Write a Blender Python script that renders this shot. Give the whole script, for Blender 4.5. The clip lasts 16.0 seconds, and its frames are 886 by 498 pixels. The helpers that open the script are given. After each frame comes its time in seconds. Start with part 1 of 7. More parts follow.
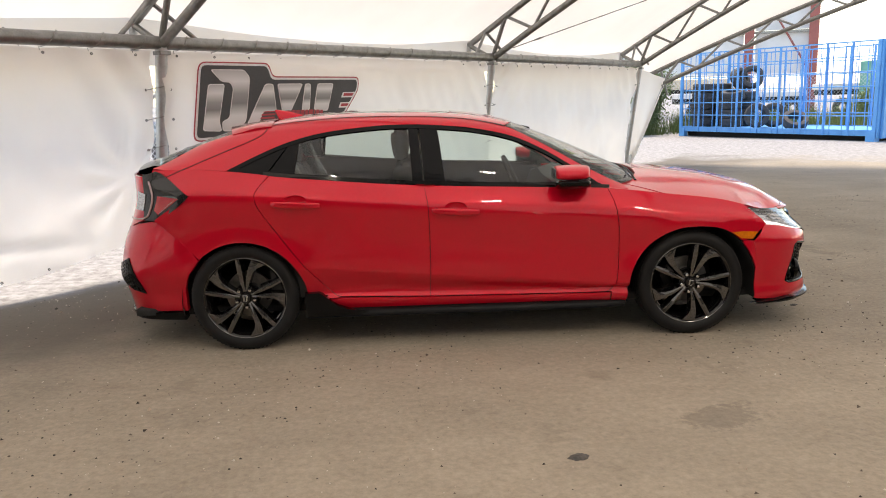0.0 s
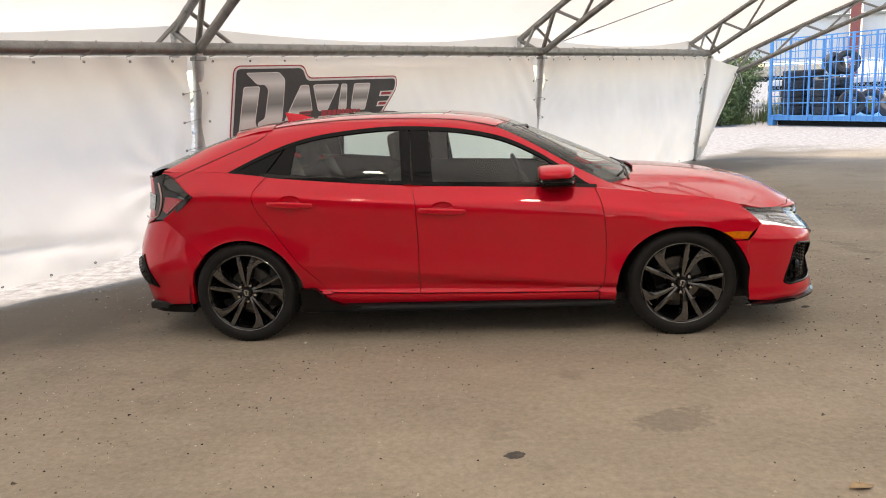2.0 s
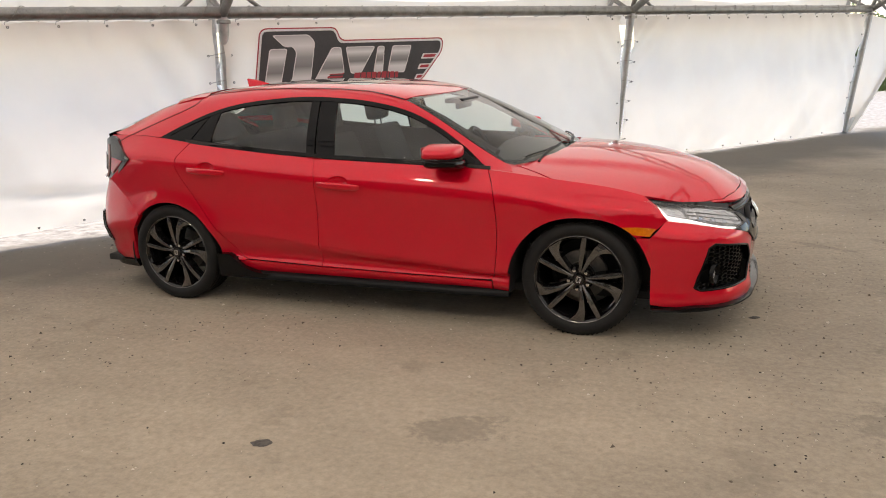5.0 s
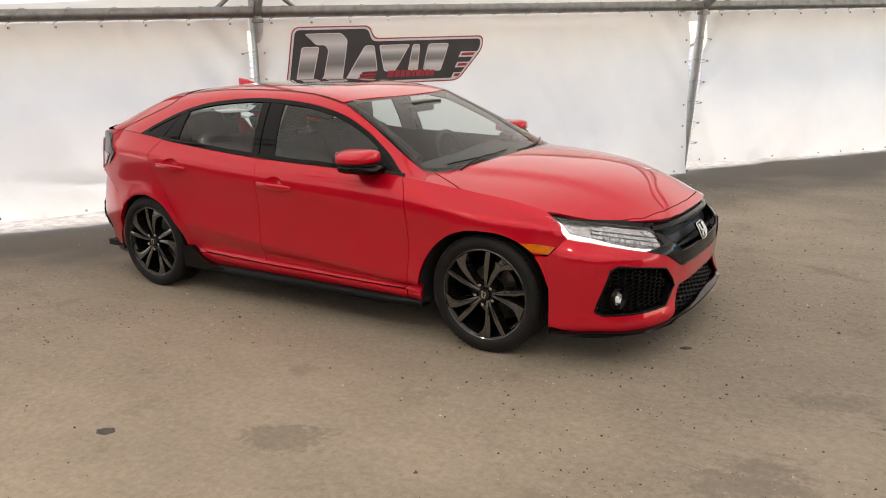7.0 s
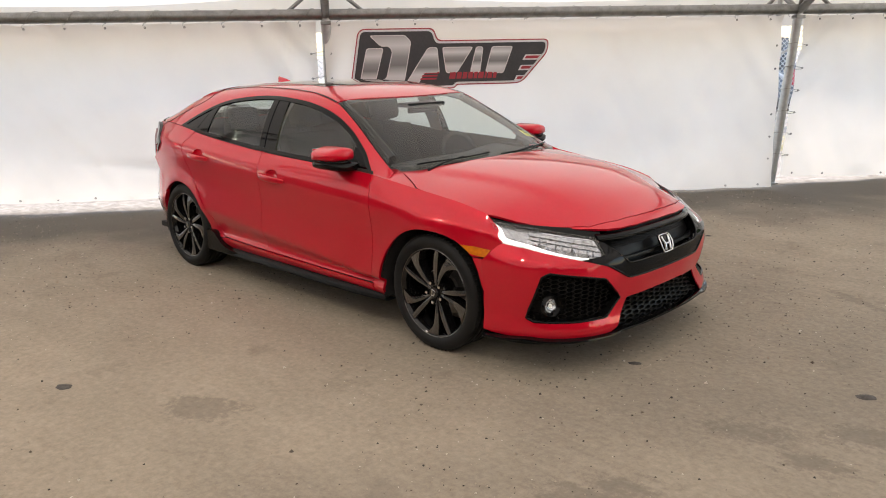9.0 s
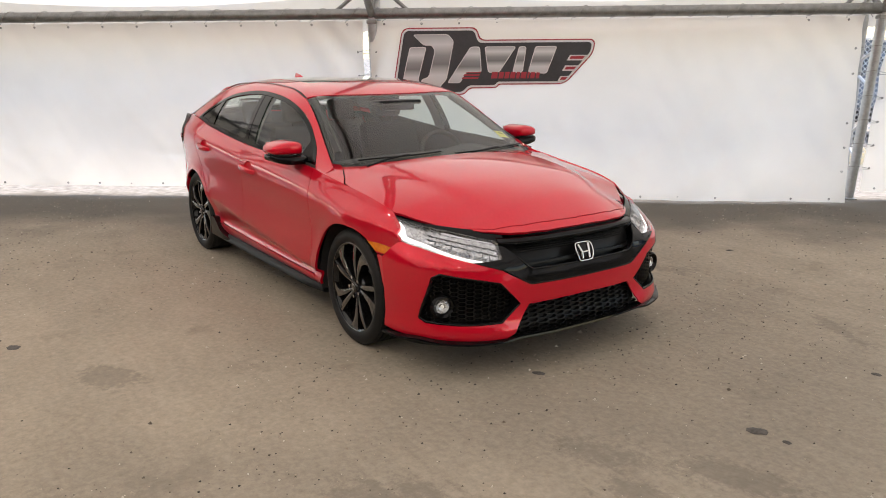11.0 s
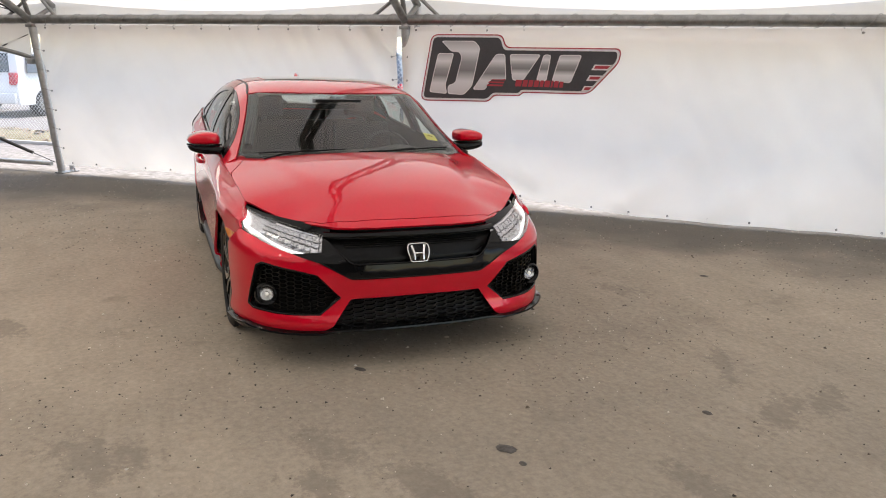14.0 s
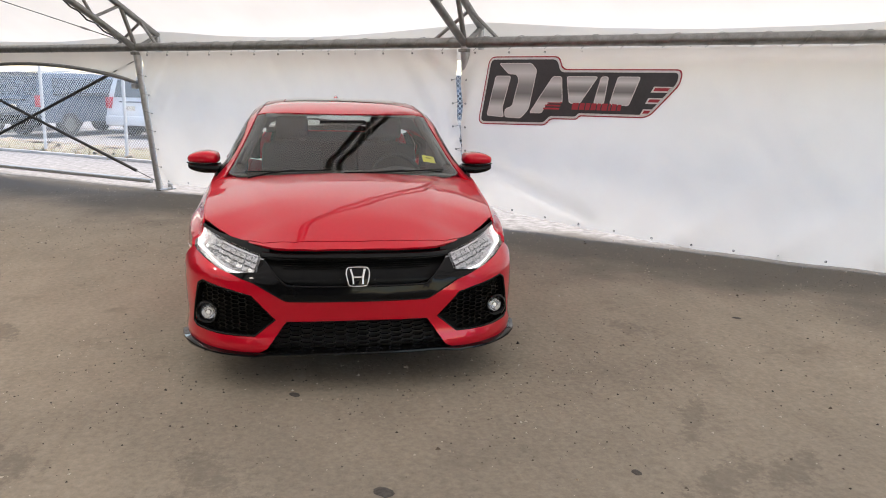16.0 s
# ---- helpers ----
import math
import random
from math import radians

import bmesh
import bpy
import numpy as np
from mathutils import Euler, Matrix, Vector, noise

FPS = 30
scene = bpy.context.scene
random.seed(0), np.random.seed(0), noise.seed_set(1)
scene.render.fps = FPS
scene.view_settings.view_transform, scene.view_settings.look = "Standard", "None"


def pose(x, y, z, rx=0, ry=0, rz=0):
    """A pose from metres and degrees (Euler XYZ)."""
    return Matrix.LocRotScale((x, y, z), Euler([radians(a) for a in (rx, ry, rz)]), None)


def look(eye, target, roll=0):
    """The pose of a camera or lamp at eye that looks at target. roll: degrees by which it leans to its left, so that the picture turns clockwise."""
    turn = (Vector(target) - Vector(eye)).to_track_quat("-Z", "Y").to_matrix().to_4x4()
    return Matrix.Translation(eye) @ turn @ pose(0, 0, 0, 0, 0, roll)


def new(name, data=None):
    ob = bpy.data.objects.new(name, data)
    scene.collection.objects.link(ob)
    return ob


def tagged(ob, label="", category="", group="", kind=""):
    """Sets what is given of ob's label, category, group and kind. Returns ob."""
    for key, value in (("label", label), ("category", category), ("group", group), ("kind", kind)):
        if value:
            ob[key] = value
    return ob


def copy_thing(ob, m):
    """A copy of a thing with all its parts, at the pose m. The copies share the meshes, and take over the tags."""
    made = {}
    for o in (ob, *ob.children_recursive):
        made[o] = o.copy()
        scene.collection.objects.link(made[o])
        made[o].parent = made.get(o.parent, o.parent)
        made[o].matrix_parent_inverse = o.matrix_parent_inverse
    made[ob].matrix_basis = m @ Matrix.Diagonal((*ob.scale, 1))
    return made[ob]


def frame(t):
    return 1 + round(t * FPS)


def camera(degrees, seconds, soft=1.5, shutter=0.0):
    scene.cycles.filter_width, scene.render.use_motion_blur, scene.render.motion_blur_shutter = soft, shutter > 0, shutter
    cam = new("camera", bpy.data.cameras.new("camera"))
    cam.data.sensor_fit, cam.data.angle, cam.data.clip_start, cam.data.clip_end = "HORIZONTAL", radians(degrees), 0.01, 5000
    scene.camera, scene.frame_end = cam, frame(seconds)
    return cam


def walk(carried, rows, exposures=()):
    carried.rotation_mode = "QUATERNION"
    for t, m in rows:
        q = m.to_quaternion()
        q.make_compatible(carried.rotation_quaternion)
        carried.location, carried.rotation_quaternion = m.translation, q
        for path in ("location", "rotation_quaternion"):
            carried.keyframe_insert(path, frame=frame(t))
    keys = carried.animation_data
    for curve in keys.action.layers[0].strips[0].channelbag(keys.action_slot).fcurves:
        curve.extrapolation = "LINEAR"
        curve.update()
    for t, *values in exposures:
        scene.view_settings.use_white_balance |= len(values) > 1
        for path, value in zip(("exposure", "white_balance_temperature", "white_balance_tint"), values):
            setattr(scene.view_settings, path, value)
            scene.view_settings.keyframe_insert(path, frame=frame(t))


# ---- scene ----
cam = camera(59.4, 16.0, soft=1.0)
EXPOSURE = 1.75
PATH = [
    (0, (-0.288, -5.433, 1.475), (-0.231, -3.471, 1.091), -1.6),
    (0.5, (-0.178, -5.457, 1.488), (-0.153, -3.495, 1.103), -2.1),
    (1, (0.008, -5.526, 1.494), (-0.02, -3.565, 1.106), -2.4),
    (1.5, (0.172, -5.554, 1.506), (0.069, -3.595, 1.114), -2.6),
    (2, (0.37, -5.518, 1.517), (0.179, -3.567, 1.12), -2.7),
    (2.5, (0.623, -5.489, 1.532), (0.342, -3.55, 1.13), -2.7),
    (3, (0.943, -5.487, 1.549), (0.581, -3.564, 1.136), -2.6),
    (3.5, (1.201, -5.37, 1.529), (0.759, -3.466, 1.104), -2.6),
    (4, (1.466, -5.21, 1.541), (0.939, -3.333, 1.099), -2.4),
    (4.5, (1.797, -5.082, 1.55), (1.184, -3.237, 1.081), -2.2),
    (7, (3.3, -4.273, 1.584), (2.248, -2.647, 1.086), -1.8),
    (7.5, (3.55, -4.127, 1.604), (2.409, -2.555, 1.124), -1.5),
    (8, (3.843, -4.015, 1.612), (2.627, -2.5, 1.138), -1.4),
    (8.5, (4.039, -3.878, 1.591), (2.751, -2.425, 1.11), -1.2),
    (11, (5.018, -2.755, 1.547), (3.408, -1.67, 1.066), -0.4),
    (11.5, (5.263, -2.547, 1.546), (3.62, -1.521, 1.052), 0.1),
    (12, (5.412, -2.318, 1.52), (3.743, -1.353, 0.989), 0.9),
    (12.5, (5.524, -2.037, 1.516), (3.843, -1.085, 1.0), 1.9),
    (13, (5.66, -1.781, 1.517), (3.925, -0.911, 1.033), 2.0),
    (13.5, (5.795, -1.525, 1.518), (4.012, -0.75, 1.047), 1.3),
    (14, (5.864, -1.247, 1.496), (4.041, -0.562, 1.041), 1.2),
    (14.5, (5.903, -0.996, 1.502), (4.043, -0.405, 1.064), 1.2),
    (15, (5.978, -0.715, 1.504), (4.089, -0.212, 1.081), 1.2),
    (15.5, (6.0, -0.466, 1.484), (4.086, -0.05, 1.077), 1.2),
    (16, (5.93, -0.221, 1.472), (3.997, 0.104, 1.075), 1.1),
]
walk(cam, [(t, look(eye, target, roll)) for t, eye, target, roll in PATH],
     exposures=[(0, EXPOSURE - 0.03, 8050, 13), (3, EXPOSURE + 0.05, 8050, 13), (7, EXPOSURE + 0.08, 7950, 13), (12, EXPOSURE + 0.05, 7750, 13), (14.5, EXPOSURE, 7550, 13), (16, EXPOSURE - 0.07, 7400, 13)])

# ---- light ----
SUN_AZ, SUN_EL = 102, 76
world = bpy.data.worlds.new("sky")
scene.world = world
world.use_nodes = True
wn = world.node_tree.nodes
sky = wn.new("ShaderNodeTexSky")
sky.sky_type, sky.sun_disc = "NISHITA", False
sky.sun_elevation, sky.sun_rotation = radians(SUN_EL), radians(90 - SUN_AZ)
sky.dust_density, sky.air_density, sky.ozone_density = 0.6, 1.1, 0.6
world.node_tree.links.new(sky.outputs[0], wn["Background"].inputs["Color"])
wn["Background"].inputs["Strength"].default_value = 0.15
sun = new("sun", bpy.data.lights.new("sun", "SUN"))
sun.data.energy, sun.data.angle, sun.data.color = 1.9, radians(26), (1.0, 0.95, 0.88)
sun.matrix_world = look((0, 0, 30), (-30 / math.tan(radians(SUN_EL)) * math.cos(radians(SUN_AZ)),
                                     -30 / math.tan(radians(SUN_EL)) * math.sin(radians(SUN_AZ)), 0))


# ---- materials ----
def mat(name, a, b=None, scale=6.0, rough=0.5, metal=0.0, bump=0.0, bscale=60.0, coat=0.0, fine=0.35, rvar=0.0, spec=0.5):
    """A surface whose colour wanders between a and b at two scales, with a fine relief."""
    m = bpy.data.materials.new(name)
    m.use_nodes = True
    t = m.node_tree
    p = t.nodes["Principled BSDF"]
    p.inputs["Roughness"].default_value = rough
    p.inputs["Metallic"].default_value = metal
    p.inputs["Coat Weight"].default_value = coat
    p.inputs["Coat Roughness"].default_value = 0.03
    p.inputs["Specular IOR Level"].default_value = spec
    b = b or tuple(0.85 * v for v in a)
    tc = t.nodes.new("ShaderNodeTexCoord")
    n1 = t.nodes.new("ShaderNodeTexNoise")
    n1.inputs["Scale"].default_value, n1.inputs["Detail"].default_value = scale, 6
    n2 = t.nodes.new("ShaderNodeTexNoise")
    n2.inputs["Scale"].default_value, n2.inputs["Detail"].default_value = bscale, 4
    for n in (n1, n2):
        t.links.new(tc.outputs["Object"], n.inputs["Vector"])
    mx = t.nodes.new("ShaderNodeMix")
    mx.inputs["Factor"].default_value = fine
    t.links.new(n1.outputs["Fac"], mx.inputs["A"])
    t.links.new(n2.outputs["Fac"], mx.inputs["B"])
    ramp = t.nodes.new("ShaderNodeValToRGB")
    ramp.color_ramp.elements[0].position, ramp.color_ramp.elements[1].position = 0.35, 0.65
    ramp.color_ramp.elements[0].color, ramp.color_ramp.elements[1].color = (*a, 1), (*b, 1)
    t.links.new(mx.outputs["Result"], ramp.inputs["Fac"])
    t.links.new(ramp.outputs["Color"], p.inputs["Base Color"])
    if rvar:
        mr = t.nodes.new("ShaderNodeMapRange")
        mr.inputs["To Min"].default_value, mr.inputs["To Max"].default_value = rough - rvar, rough + rvar
        t.links.new(n1.outputs["Fac"], mr.inputs["Value"])
        t.links.new(mr.outputs["Result"], p.inputs["Roughness"])
    if bump:
        bp = t.nodes.new("ShaderNodeBump")
        bp.inputs["Strength"].default_value, bp.inputs["Distance"].default_value = 0.6, bump
        t.links.new(n2.outputs["Fac"], bp.inputs["Height"])
        t.links.new(bp.outputs["Normal"], p.inputs["Normal"])
    return m


def fabric_material(name, colour, through_light):
    """White coated tent cloth: part of the daylight comes through it."""
    m = mat(name, colour, tuple(0.93 * v for v in colour), 1.3, 0.55, bump=0.0015, bscale=240, fine=0.25)
    t = m.node_tree
    p, out = t.nodes["Principled BSDF"], t.nodes["Material Output"]
    ramp = p.inputs["Base Color"].links[0].from_socket
    tr = t.nodes.new("ShaderNodeBsdfTranslucent")
    mix = t.nodes.new("ShaderNodeMixShader")
    mix.inputs["Fac"].default_value = through_light
    t.links.new(ramp, tr.inputs["Color"])
    t.links.new(p.outputs[0], mix.inputs[1])
    t.links.new(tr.outputs[0], mix.inputs[2])
    t.links.new(mix.outputs[0], out.inputs["Surface"])
    return m


def glow(name, colour, strength):
    m = mat(name, colour)
    p = m.node_tree.nodes["Principled BSDF"]
    p.inputs["Emission Color"].default_value = (*colour, 1)
    p.inputs["Emission Strength"].default_value = strength
    return m


def glass(name, tint, rough=0.0):
    """Thin pane: clear with a tint, mirror by Fresnel."""
    m = bpy.data.materials.new(name)
    m.use_nodes = True
    t = m.node_tree
    t.nodes.remove(t.nodes["Principled BSDF"])
    tr, gl = t.nodes.new("ShaderNodeBsdfTransparent"), t.nodes.new("ShaderNodeBsdfGlossy")
    tr.inputs["Color"].default_value = (*tint, 1)
    gl.inputs["Roughness"].default_value = rough
    fr, mix = t.nodes.new("ShaderNodeLayerWeight"), t.nodes.new("ShaderNodeMixShader")
    fr.inputs["Blend"].default_value = 0.5
    up, amount = t.nodes.new("ShaderNodeMath"), t.nodes.new("ShaderNodeMath")
    up.operation, amount.operation = "POWER", "MULTIPLY_ADD"
    up.inputs[1].default_value = 5.0
    amount.inputs[1].default_value, amount.inputs[2].default_value = 0.88, 0.07
    t.links.new(fr.outputs["Facing"], up.inputs[0])
    t.links.new(up.outputs[0], amount.inputs[0])
    t.links.new(amount.outputs[0], mix.inputs["Fac"])
    t.links.new(tr.outputs[0], mix.inputs[1])
    t.links.new(gl.outputs[0], mix.inputs[2])
    t.links.new(mix.outputs[0], t.nodes["Material Output"].inputs["Surface"])
    return m


# for walls out of view, made dark so the car's sides mirror little light
FAR_WALL = mat("dark unseen wall", (0.035, 0.033, 0.032), (0.055, 0.052, 0.05), 1.5, 0.8, bump=0.002)
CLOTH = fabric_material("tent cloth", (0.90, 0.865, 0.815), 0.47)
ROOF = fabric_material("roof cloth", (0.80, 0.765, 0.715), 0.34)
# roof cloth again with less light let through, standing in for the eave's shade
ROOF_SHADED = fabric_material("shaded roof cloth", (0.80, 0.775, 0.735), 0.20)
STEEL = mat("galvanised steel", (0.30, 0.30, 0.29), (0.20, 0.20, 0.195), 14, 0.42, 0.75, 0.0006, 90, rvar=0.1)
STEEL_PALE = mat("new zinc", (0.55, 0.56, 0.57), (0.42, 0.43, 0.44), 20, 0.4, 0.7, 0.0005, 80)
ROPE = mat("rope", (0.35, 0.34, 0.32), (0.2, 0.2, 0.19), 80, 0.9)
BLACK_SLEEVE = mat("black foam sleeve", (0.015, 0.015, 0.016), (0.03, 0.03, 0.03), 40, 0.75, bump=0.001)
WIRE = mat("wire rope", (0.07, 0.07, 0.07), (0.12, 0.12, 0.12), 200, 0.5, 0.6)
BRASS = mat("dull eyelet", (0.16, 0.15, 0.14), (0.1, 0.1, 0.1), 60, 0.4, 0.8)
PLAQUE = mat("printed charcoal", (0.035, 0.035, 0.04), (0.055, 0.055, 0.06), 4, 0.5)
PRINT_RED = mat("printed red", (0.42, 0.04, 0.06), (0.36, 0.035, 0.05), 20, 0.5)
PRINT_WHITE = mat("printed pale edge", (0.75, 0.73, 0.73), None, 20, 0.5)
PRINT_SILVER = mat("printed silver", (0.62, 0.61, 0.62), (0.34, 0.34, 0.36), 3.0, 0.45, fine=0.05)


def brushed_print():
    """Silver print that runs in soft bands from dark to light up each shape."""
    t = PRINT_SILVER.node_tree
    tc, sep, ramp = t.nodes.new("ShaderNodeTexCoord"), t.nodes.new("ShaderNodeSeparateXYZ"), t.nodes.new("ShaderNodeValToRGB")
    t.links.new(tc.outputs["Generated"], sep.inputs[0])
    t.links.new(sep.outputs["Z"], ramp.inputs["Fac"])
    ramp.color_ramp.elements[0].color, ramp.color_ramp.elements[1].color = (0.55, 0.54, 0.55, 1), (0.42, 0.42, 0.43, 1)
    for at, v in ((0.25, 0.66), (0.45, 0.20), (0.62, 0.30), (0.82, 0.68)):
        ramp.color_ramp.elements.new(at).color = (v, v, v * 1.02, 1)
    t.links.new(ramp.outputs["Color"], t.nodes["Principled BSDF"].inputs["Base Color"])


brushed_print()


def ground_material():
    """Packed brown dirt under the tent, pale dusty gravel outside it, with damp stains and scuffs."""
    m = mat("packed dirt", (0.328, 0.275, 0.212), (0.254, 0.212, 0.163), 0.55, 0.92, bump=0.006, bscale=45, fine=0.3)
    t = m.node_tree
    p = t.nodes["Principled BSDF"]
    base = p.inputs["Base Color"].links[0].from_socket
    geo = t.nodes.new("ShaderNodeNewGeometry")

    def node(kind, **kw):
        n = t.nodes.new(kind)
        for k, v in kw.items():
            n.inputs[k].default_value = v
        return n

    def math_node(op, a, b=None):
        n = t.nodes.new("ShaderNodeMath")
        n.operation = op
        for i, v in enumerate((a, b)):
            if v is None:
                continue
            if isinstance(v, (int, float)):
                n.inputs[i].default_value = v
            else:
                t.links.new(v, n.inputs[i])
        return n.outputs[0]

    mp = node("ShaderNodeVectorRotate")
    mp.rotation_type = "Z_AXIS"
    mp.inputs["Center"].default_value = (J1[0], J1[1], 0)
    mp.inputs["Angle"].default_value = -radians(TENT_TURN)
    t.links.new(geo.outputs["Position"], mp.inputs["Vector"])
    sub = t.nodes.new("ShaderNodeVectorMath")
    sub.operation = "SUBTRACT"
    sub.inputs[1].default_value = (J1[0], J1[1], 0)
    t.links.new(mp.outputs[0], sub.inputs[0])
    sep = t.nodes.new("ShaderNodeSeparateXYZ")
    t.links.new(sub.outputs[0], sep.inputs[0])
    wob = node("ShaderNodeTexNoise", Scale=1.1, Detail=6.0)
    t.links.new(geo.outputs["Position"], wob.inputs["Vector"])
    w1 = math_node("MULTIPLY", math_node("SUBTRACT", wob.outputs["Fac"], 0.5), 1.0)

    def ease(value, lo, hi):
        n = t.nodes.new("ShaderNodeMapRange")
        n.inputs["From Min"].default_value, n.inputs["From Max"].default_value = lo, hi
        n.interpolation_type = "SMOOTHSTEP"
        t.links.new(value, n.inputs["Value"])
        return n.outputs["Result"]

    outer = ease(math_node("ADD", sep.outputs["Y"], w1), 0.05, 0.55)
    far_end = ease(math_node("ADD", sep.outputs["X"], math_node("MULTIPLY", w1, 5.0)), 12.2, 15.0)
    out = math_node("MAXIMUM", outer, far_end)
    gravel = node("ShaderNodeTexNoise", Scale=9.0, Detail=9.0, Roughness=0.7)
    t.links.new(geo.outputs["Position"], gravel.inputs["Vector"])
    gr = t.nodes.new("ShaderNodeValToRGB")
    gr.color_ramp.elements[0].position, gr.color_ramp.elements[1].position = 0.35, 0.62
    gr.color_ramp.elements[0].color, gr.color_ramp.elements[1].color = (0.15, 0.142, 0.137, 1), (0.33, 0.318, 0.31, 1)
    t.links.new(gravel.outputs["Fac"], gr.inputs["Fac"])
    mix = t.nodes.new("ShaderNodeMix")
    mix.data_type = "RGBA"
    t.links.new(out, mix.inputs["Factor"])
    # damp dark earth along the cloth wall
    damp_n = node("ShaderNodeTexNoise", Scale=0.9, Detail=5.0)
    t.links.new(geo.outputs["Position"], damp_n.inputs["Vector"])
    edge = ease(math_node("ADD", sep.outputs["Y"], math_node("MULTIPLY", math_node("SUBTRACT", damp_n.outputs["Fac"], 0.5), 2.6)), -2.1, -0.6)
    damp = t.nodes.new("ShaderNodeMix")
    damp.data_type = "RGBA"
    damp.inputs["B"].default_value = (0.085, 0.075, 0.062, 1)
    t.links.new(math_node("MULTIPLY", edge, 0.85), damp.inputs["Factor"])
    # scuffed patches
    sc = node("ShaderNodeTexNoise", Scale=1.7, Detail=8.0, Roughness=0.65)
    t.links.new(geo.outputs["Position"], sc.inputs["Vector"])
    scuff = t.nodes.new("ShaderNodeMix")
    scuff.data_type = "RGBA"
    scuff.inputs["B"].default_value = (0.15, 0.126, 0.098, 1)
    t.links.new(math_node("MULTIPLY", ease(sc.outputs["Fac"], 0.57, 0.67), 0.35), scuff.inputs["Factor"])
    # broad lighter and darker drifts, and faint swept streaks
    drift = node("ShaderNodeTexNoise", Scale=0.32, Detail=7.0, Roughness=0.62)
    t.links.new(geo.outputs["Position"], drift.inputs["Vector"])
    swirl = node("ShaderNodeTexNoise", Scale=2.2, Detail=6.0, Roughness=0.6, Distortion=1.2)
    stretch = t.nodes.new("ShaderNodeMapping")
    stretch.inputs["Rotation"].default_value = (0, 0, radians(-35))
    stretch.inputs["Scale"].default_value = (0.6, 1.5, 1.0)
    t.links.new(geo.outputs["Position"], stretch.inputs["Vector"])
    t.links.new(stretch.outputs[0], swirl.inputs["Vector"])
    grain = node("ShaderNodeTexNoise", Scale=26.0, Detail=8.0, Roughness=0.75)
    t.links.new(geo.outputs["Position"], grain.inputs["Vector"])
    tone = math_node("ADD", math_node("MULTIPLY", math_node("SUBTRACT", drift.outputs["Fac"], 0.5), 0.9),
                     math_node("ADD", math_node("MULTIPLY", math_node("SUBTRACT", swirl.outputs["Fac"], 0.5), 0.38),
                               math_node("MULTIPLY", math_node("SUBTRACT", grain.outputs["Fac"], 0.5), 1.1)))
    tone = math_node("ADD", tone, 1.0)
    shade = t.nodes.new("ShaderNodeVectorMath")
    shade.operation = "SCALE"
    t.links.new(base, shade.inputs[0])
    t.links.new(tone, shade.inputs["Scale"])
    # dirt colour ramped darker and greyer towards +x, to set the floor's brightness
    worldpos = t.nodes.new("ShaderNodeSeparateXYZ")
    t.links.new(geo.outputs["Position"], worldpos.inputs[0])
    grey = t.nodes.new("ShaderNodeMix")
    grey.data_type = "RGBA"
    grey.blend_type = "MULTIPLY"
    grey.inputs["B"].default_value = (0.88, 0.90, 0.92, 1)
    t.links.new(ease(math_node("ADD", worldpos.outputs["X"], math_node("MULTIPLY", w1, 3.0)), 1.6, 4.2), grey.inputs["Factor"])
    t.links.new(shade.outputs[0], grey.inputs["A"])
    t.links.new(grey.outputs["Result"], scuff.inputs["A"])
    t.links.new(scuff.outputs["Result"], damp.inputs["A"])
    # trodden smudges: place, half length, half width, turn
    marks = None
    for x, y, rx, ry, turn in ((1.35, 1.76, 0.27, 0.13, 20), (3.36, 1.33, 0.30, 0.11, -50), (3.26, 1.72, 0.24, 0.10, -45), (2.83, 1.48, 0.34, 0.06, -30),
                               (3.06, -0.62, 0.26, 0.14, 30), (3.43, -0.40, 0.32, 0.11, 35), (2.84, -1.54, 0.26, 0.17, 50), (3.83, 0.59, 0.28, 0.09, 0),
                               (1.12, -2.12, 0.22, 0.13, 10), (3.30, -0.76, 0.16, 0.10, 20)):
        ro = node("ShaderNodeVectorRotate")
        ro.rotation_type = "Z_AXIS"
        ro.inputs["Center"].default_value = (x, y, 0)
        ro.inputs["Angle"].default_value = -radians(turn)
        t.links.new(geo.outputs["Position"], ro.inputs["Vector"])
        far, sized, dist = (t.nodes.new("ShaderNodeVectorMath") for _ in range(3))
        far.operation, sized.operation, dist.operation = "SUBTRACT", "MULTIPLY", "LENGTH"
        far.inputs[1].default_value, sized.inputs[1].default_value = (x, y, 0), (1 / rx, 1 / ry, 0)
        t.links.new(ro.outputs[0], far.inputs[0])
        t.links.new(far.outputs[0], sized.inputs[0])
        t.links.new(sized.outputs[0], dist.inputs[0])
        rough_edge = math_node("MULTIPLY", math_node("SUBTRACT", swirl.outputs["Fac"], 0.5), 3.0)
        inside = math_node("SUBTRACT", 1.0, ease(math_node("ADD", math_node("ADD", dist.outputs["Value"], rough_edge), math_node("MULTIPLY", math_node("SUBTRACT", grain.outputs["Fac"], 0.5), 2.2)), 0.45, 1.15))
        marks = inside if marks is None else math_node("MAXIMUM", marks, inside)
    smudge = t.nodes.new("ShaderNodeMix")
    smudge.data_type = "RGBA"
    smudge.inputs["B"].default_value = (0.135, 0.115, 0.092, 1)
    t.links.new(math_node("MULTIPLY", marks, 0.42), smudge.inputs["Factor"])
    t.links.new(damp.outputs["Result"], smudge.inputs["A"])
    t.links.new(smudge.outputs["Result"], mix.inputs["A"])
    t.links.new(gr.outputs["Color"], mix.inputs["B"])
    t.links.new(mix.outputs["Result"], p.inputs["Base Color"])
    return m


# ---- shape helpers ----
def link_mesh(name, bm, material, smooth=None):
    me = bpy.data.meshes.new(name)
    bm.to_mesh(me)
    bm.free()
    if material:
        me.materials.append(material)
    if smooth is not None:
        me.shade_smooth()
        me.set_sharp_from_angle(angle=radians(smooth))
    return me


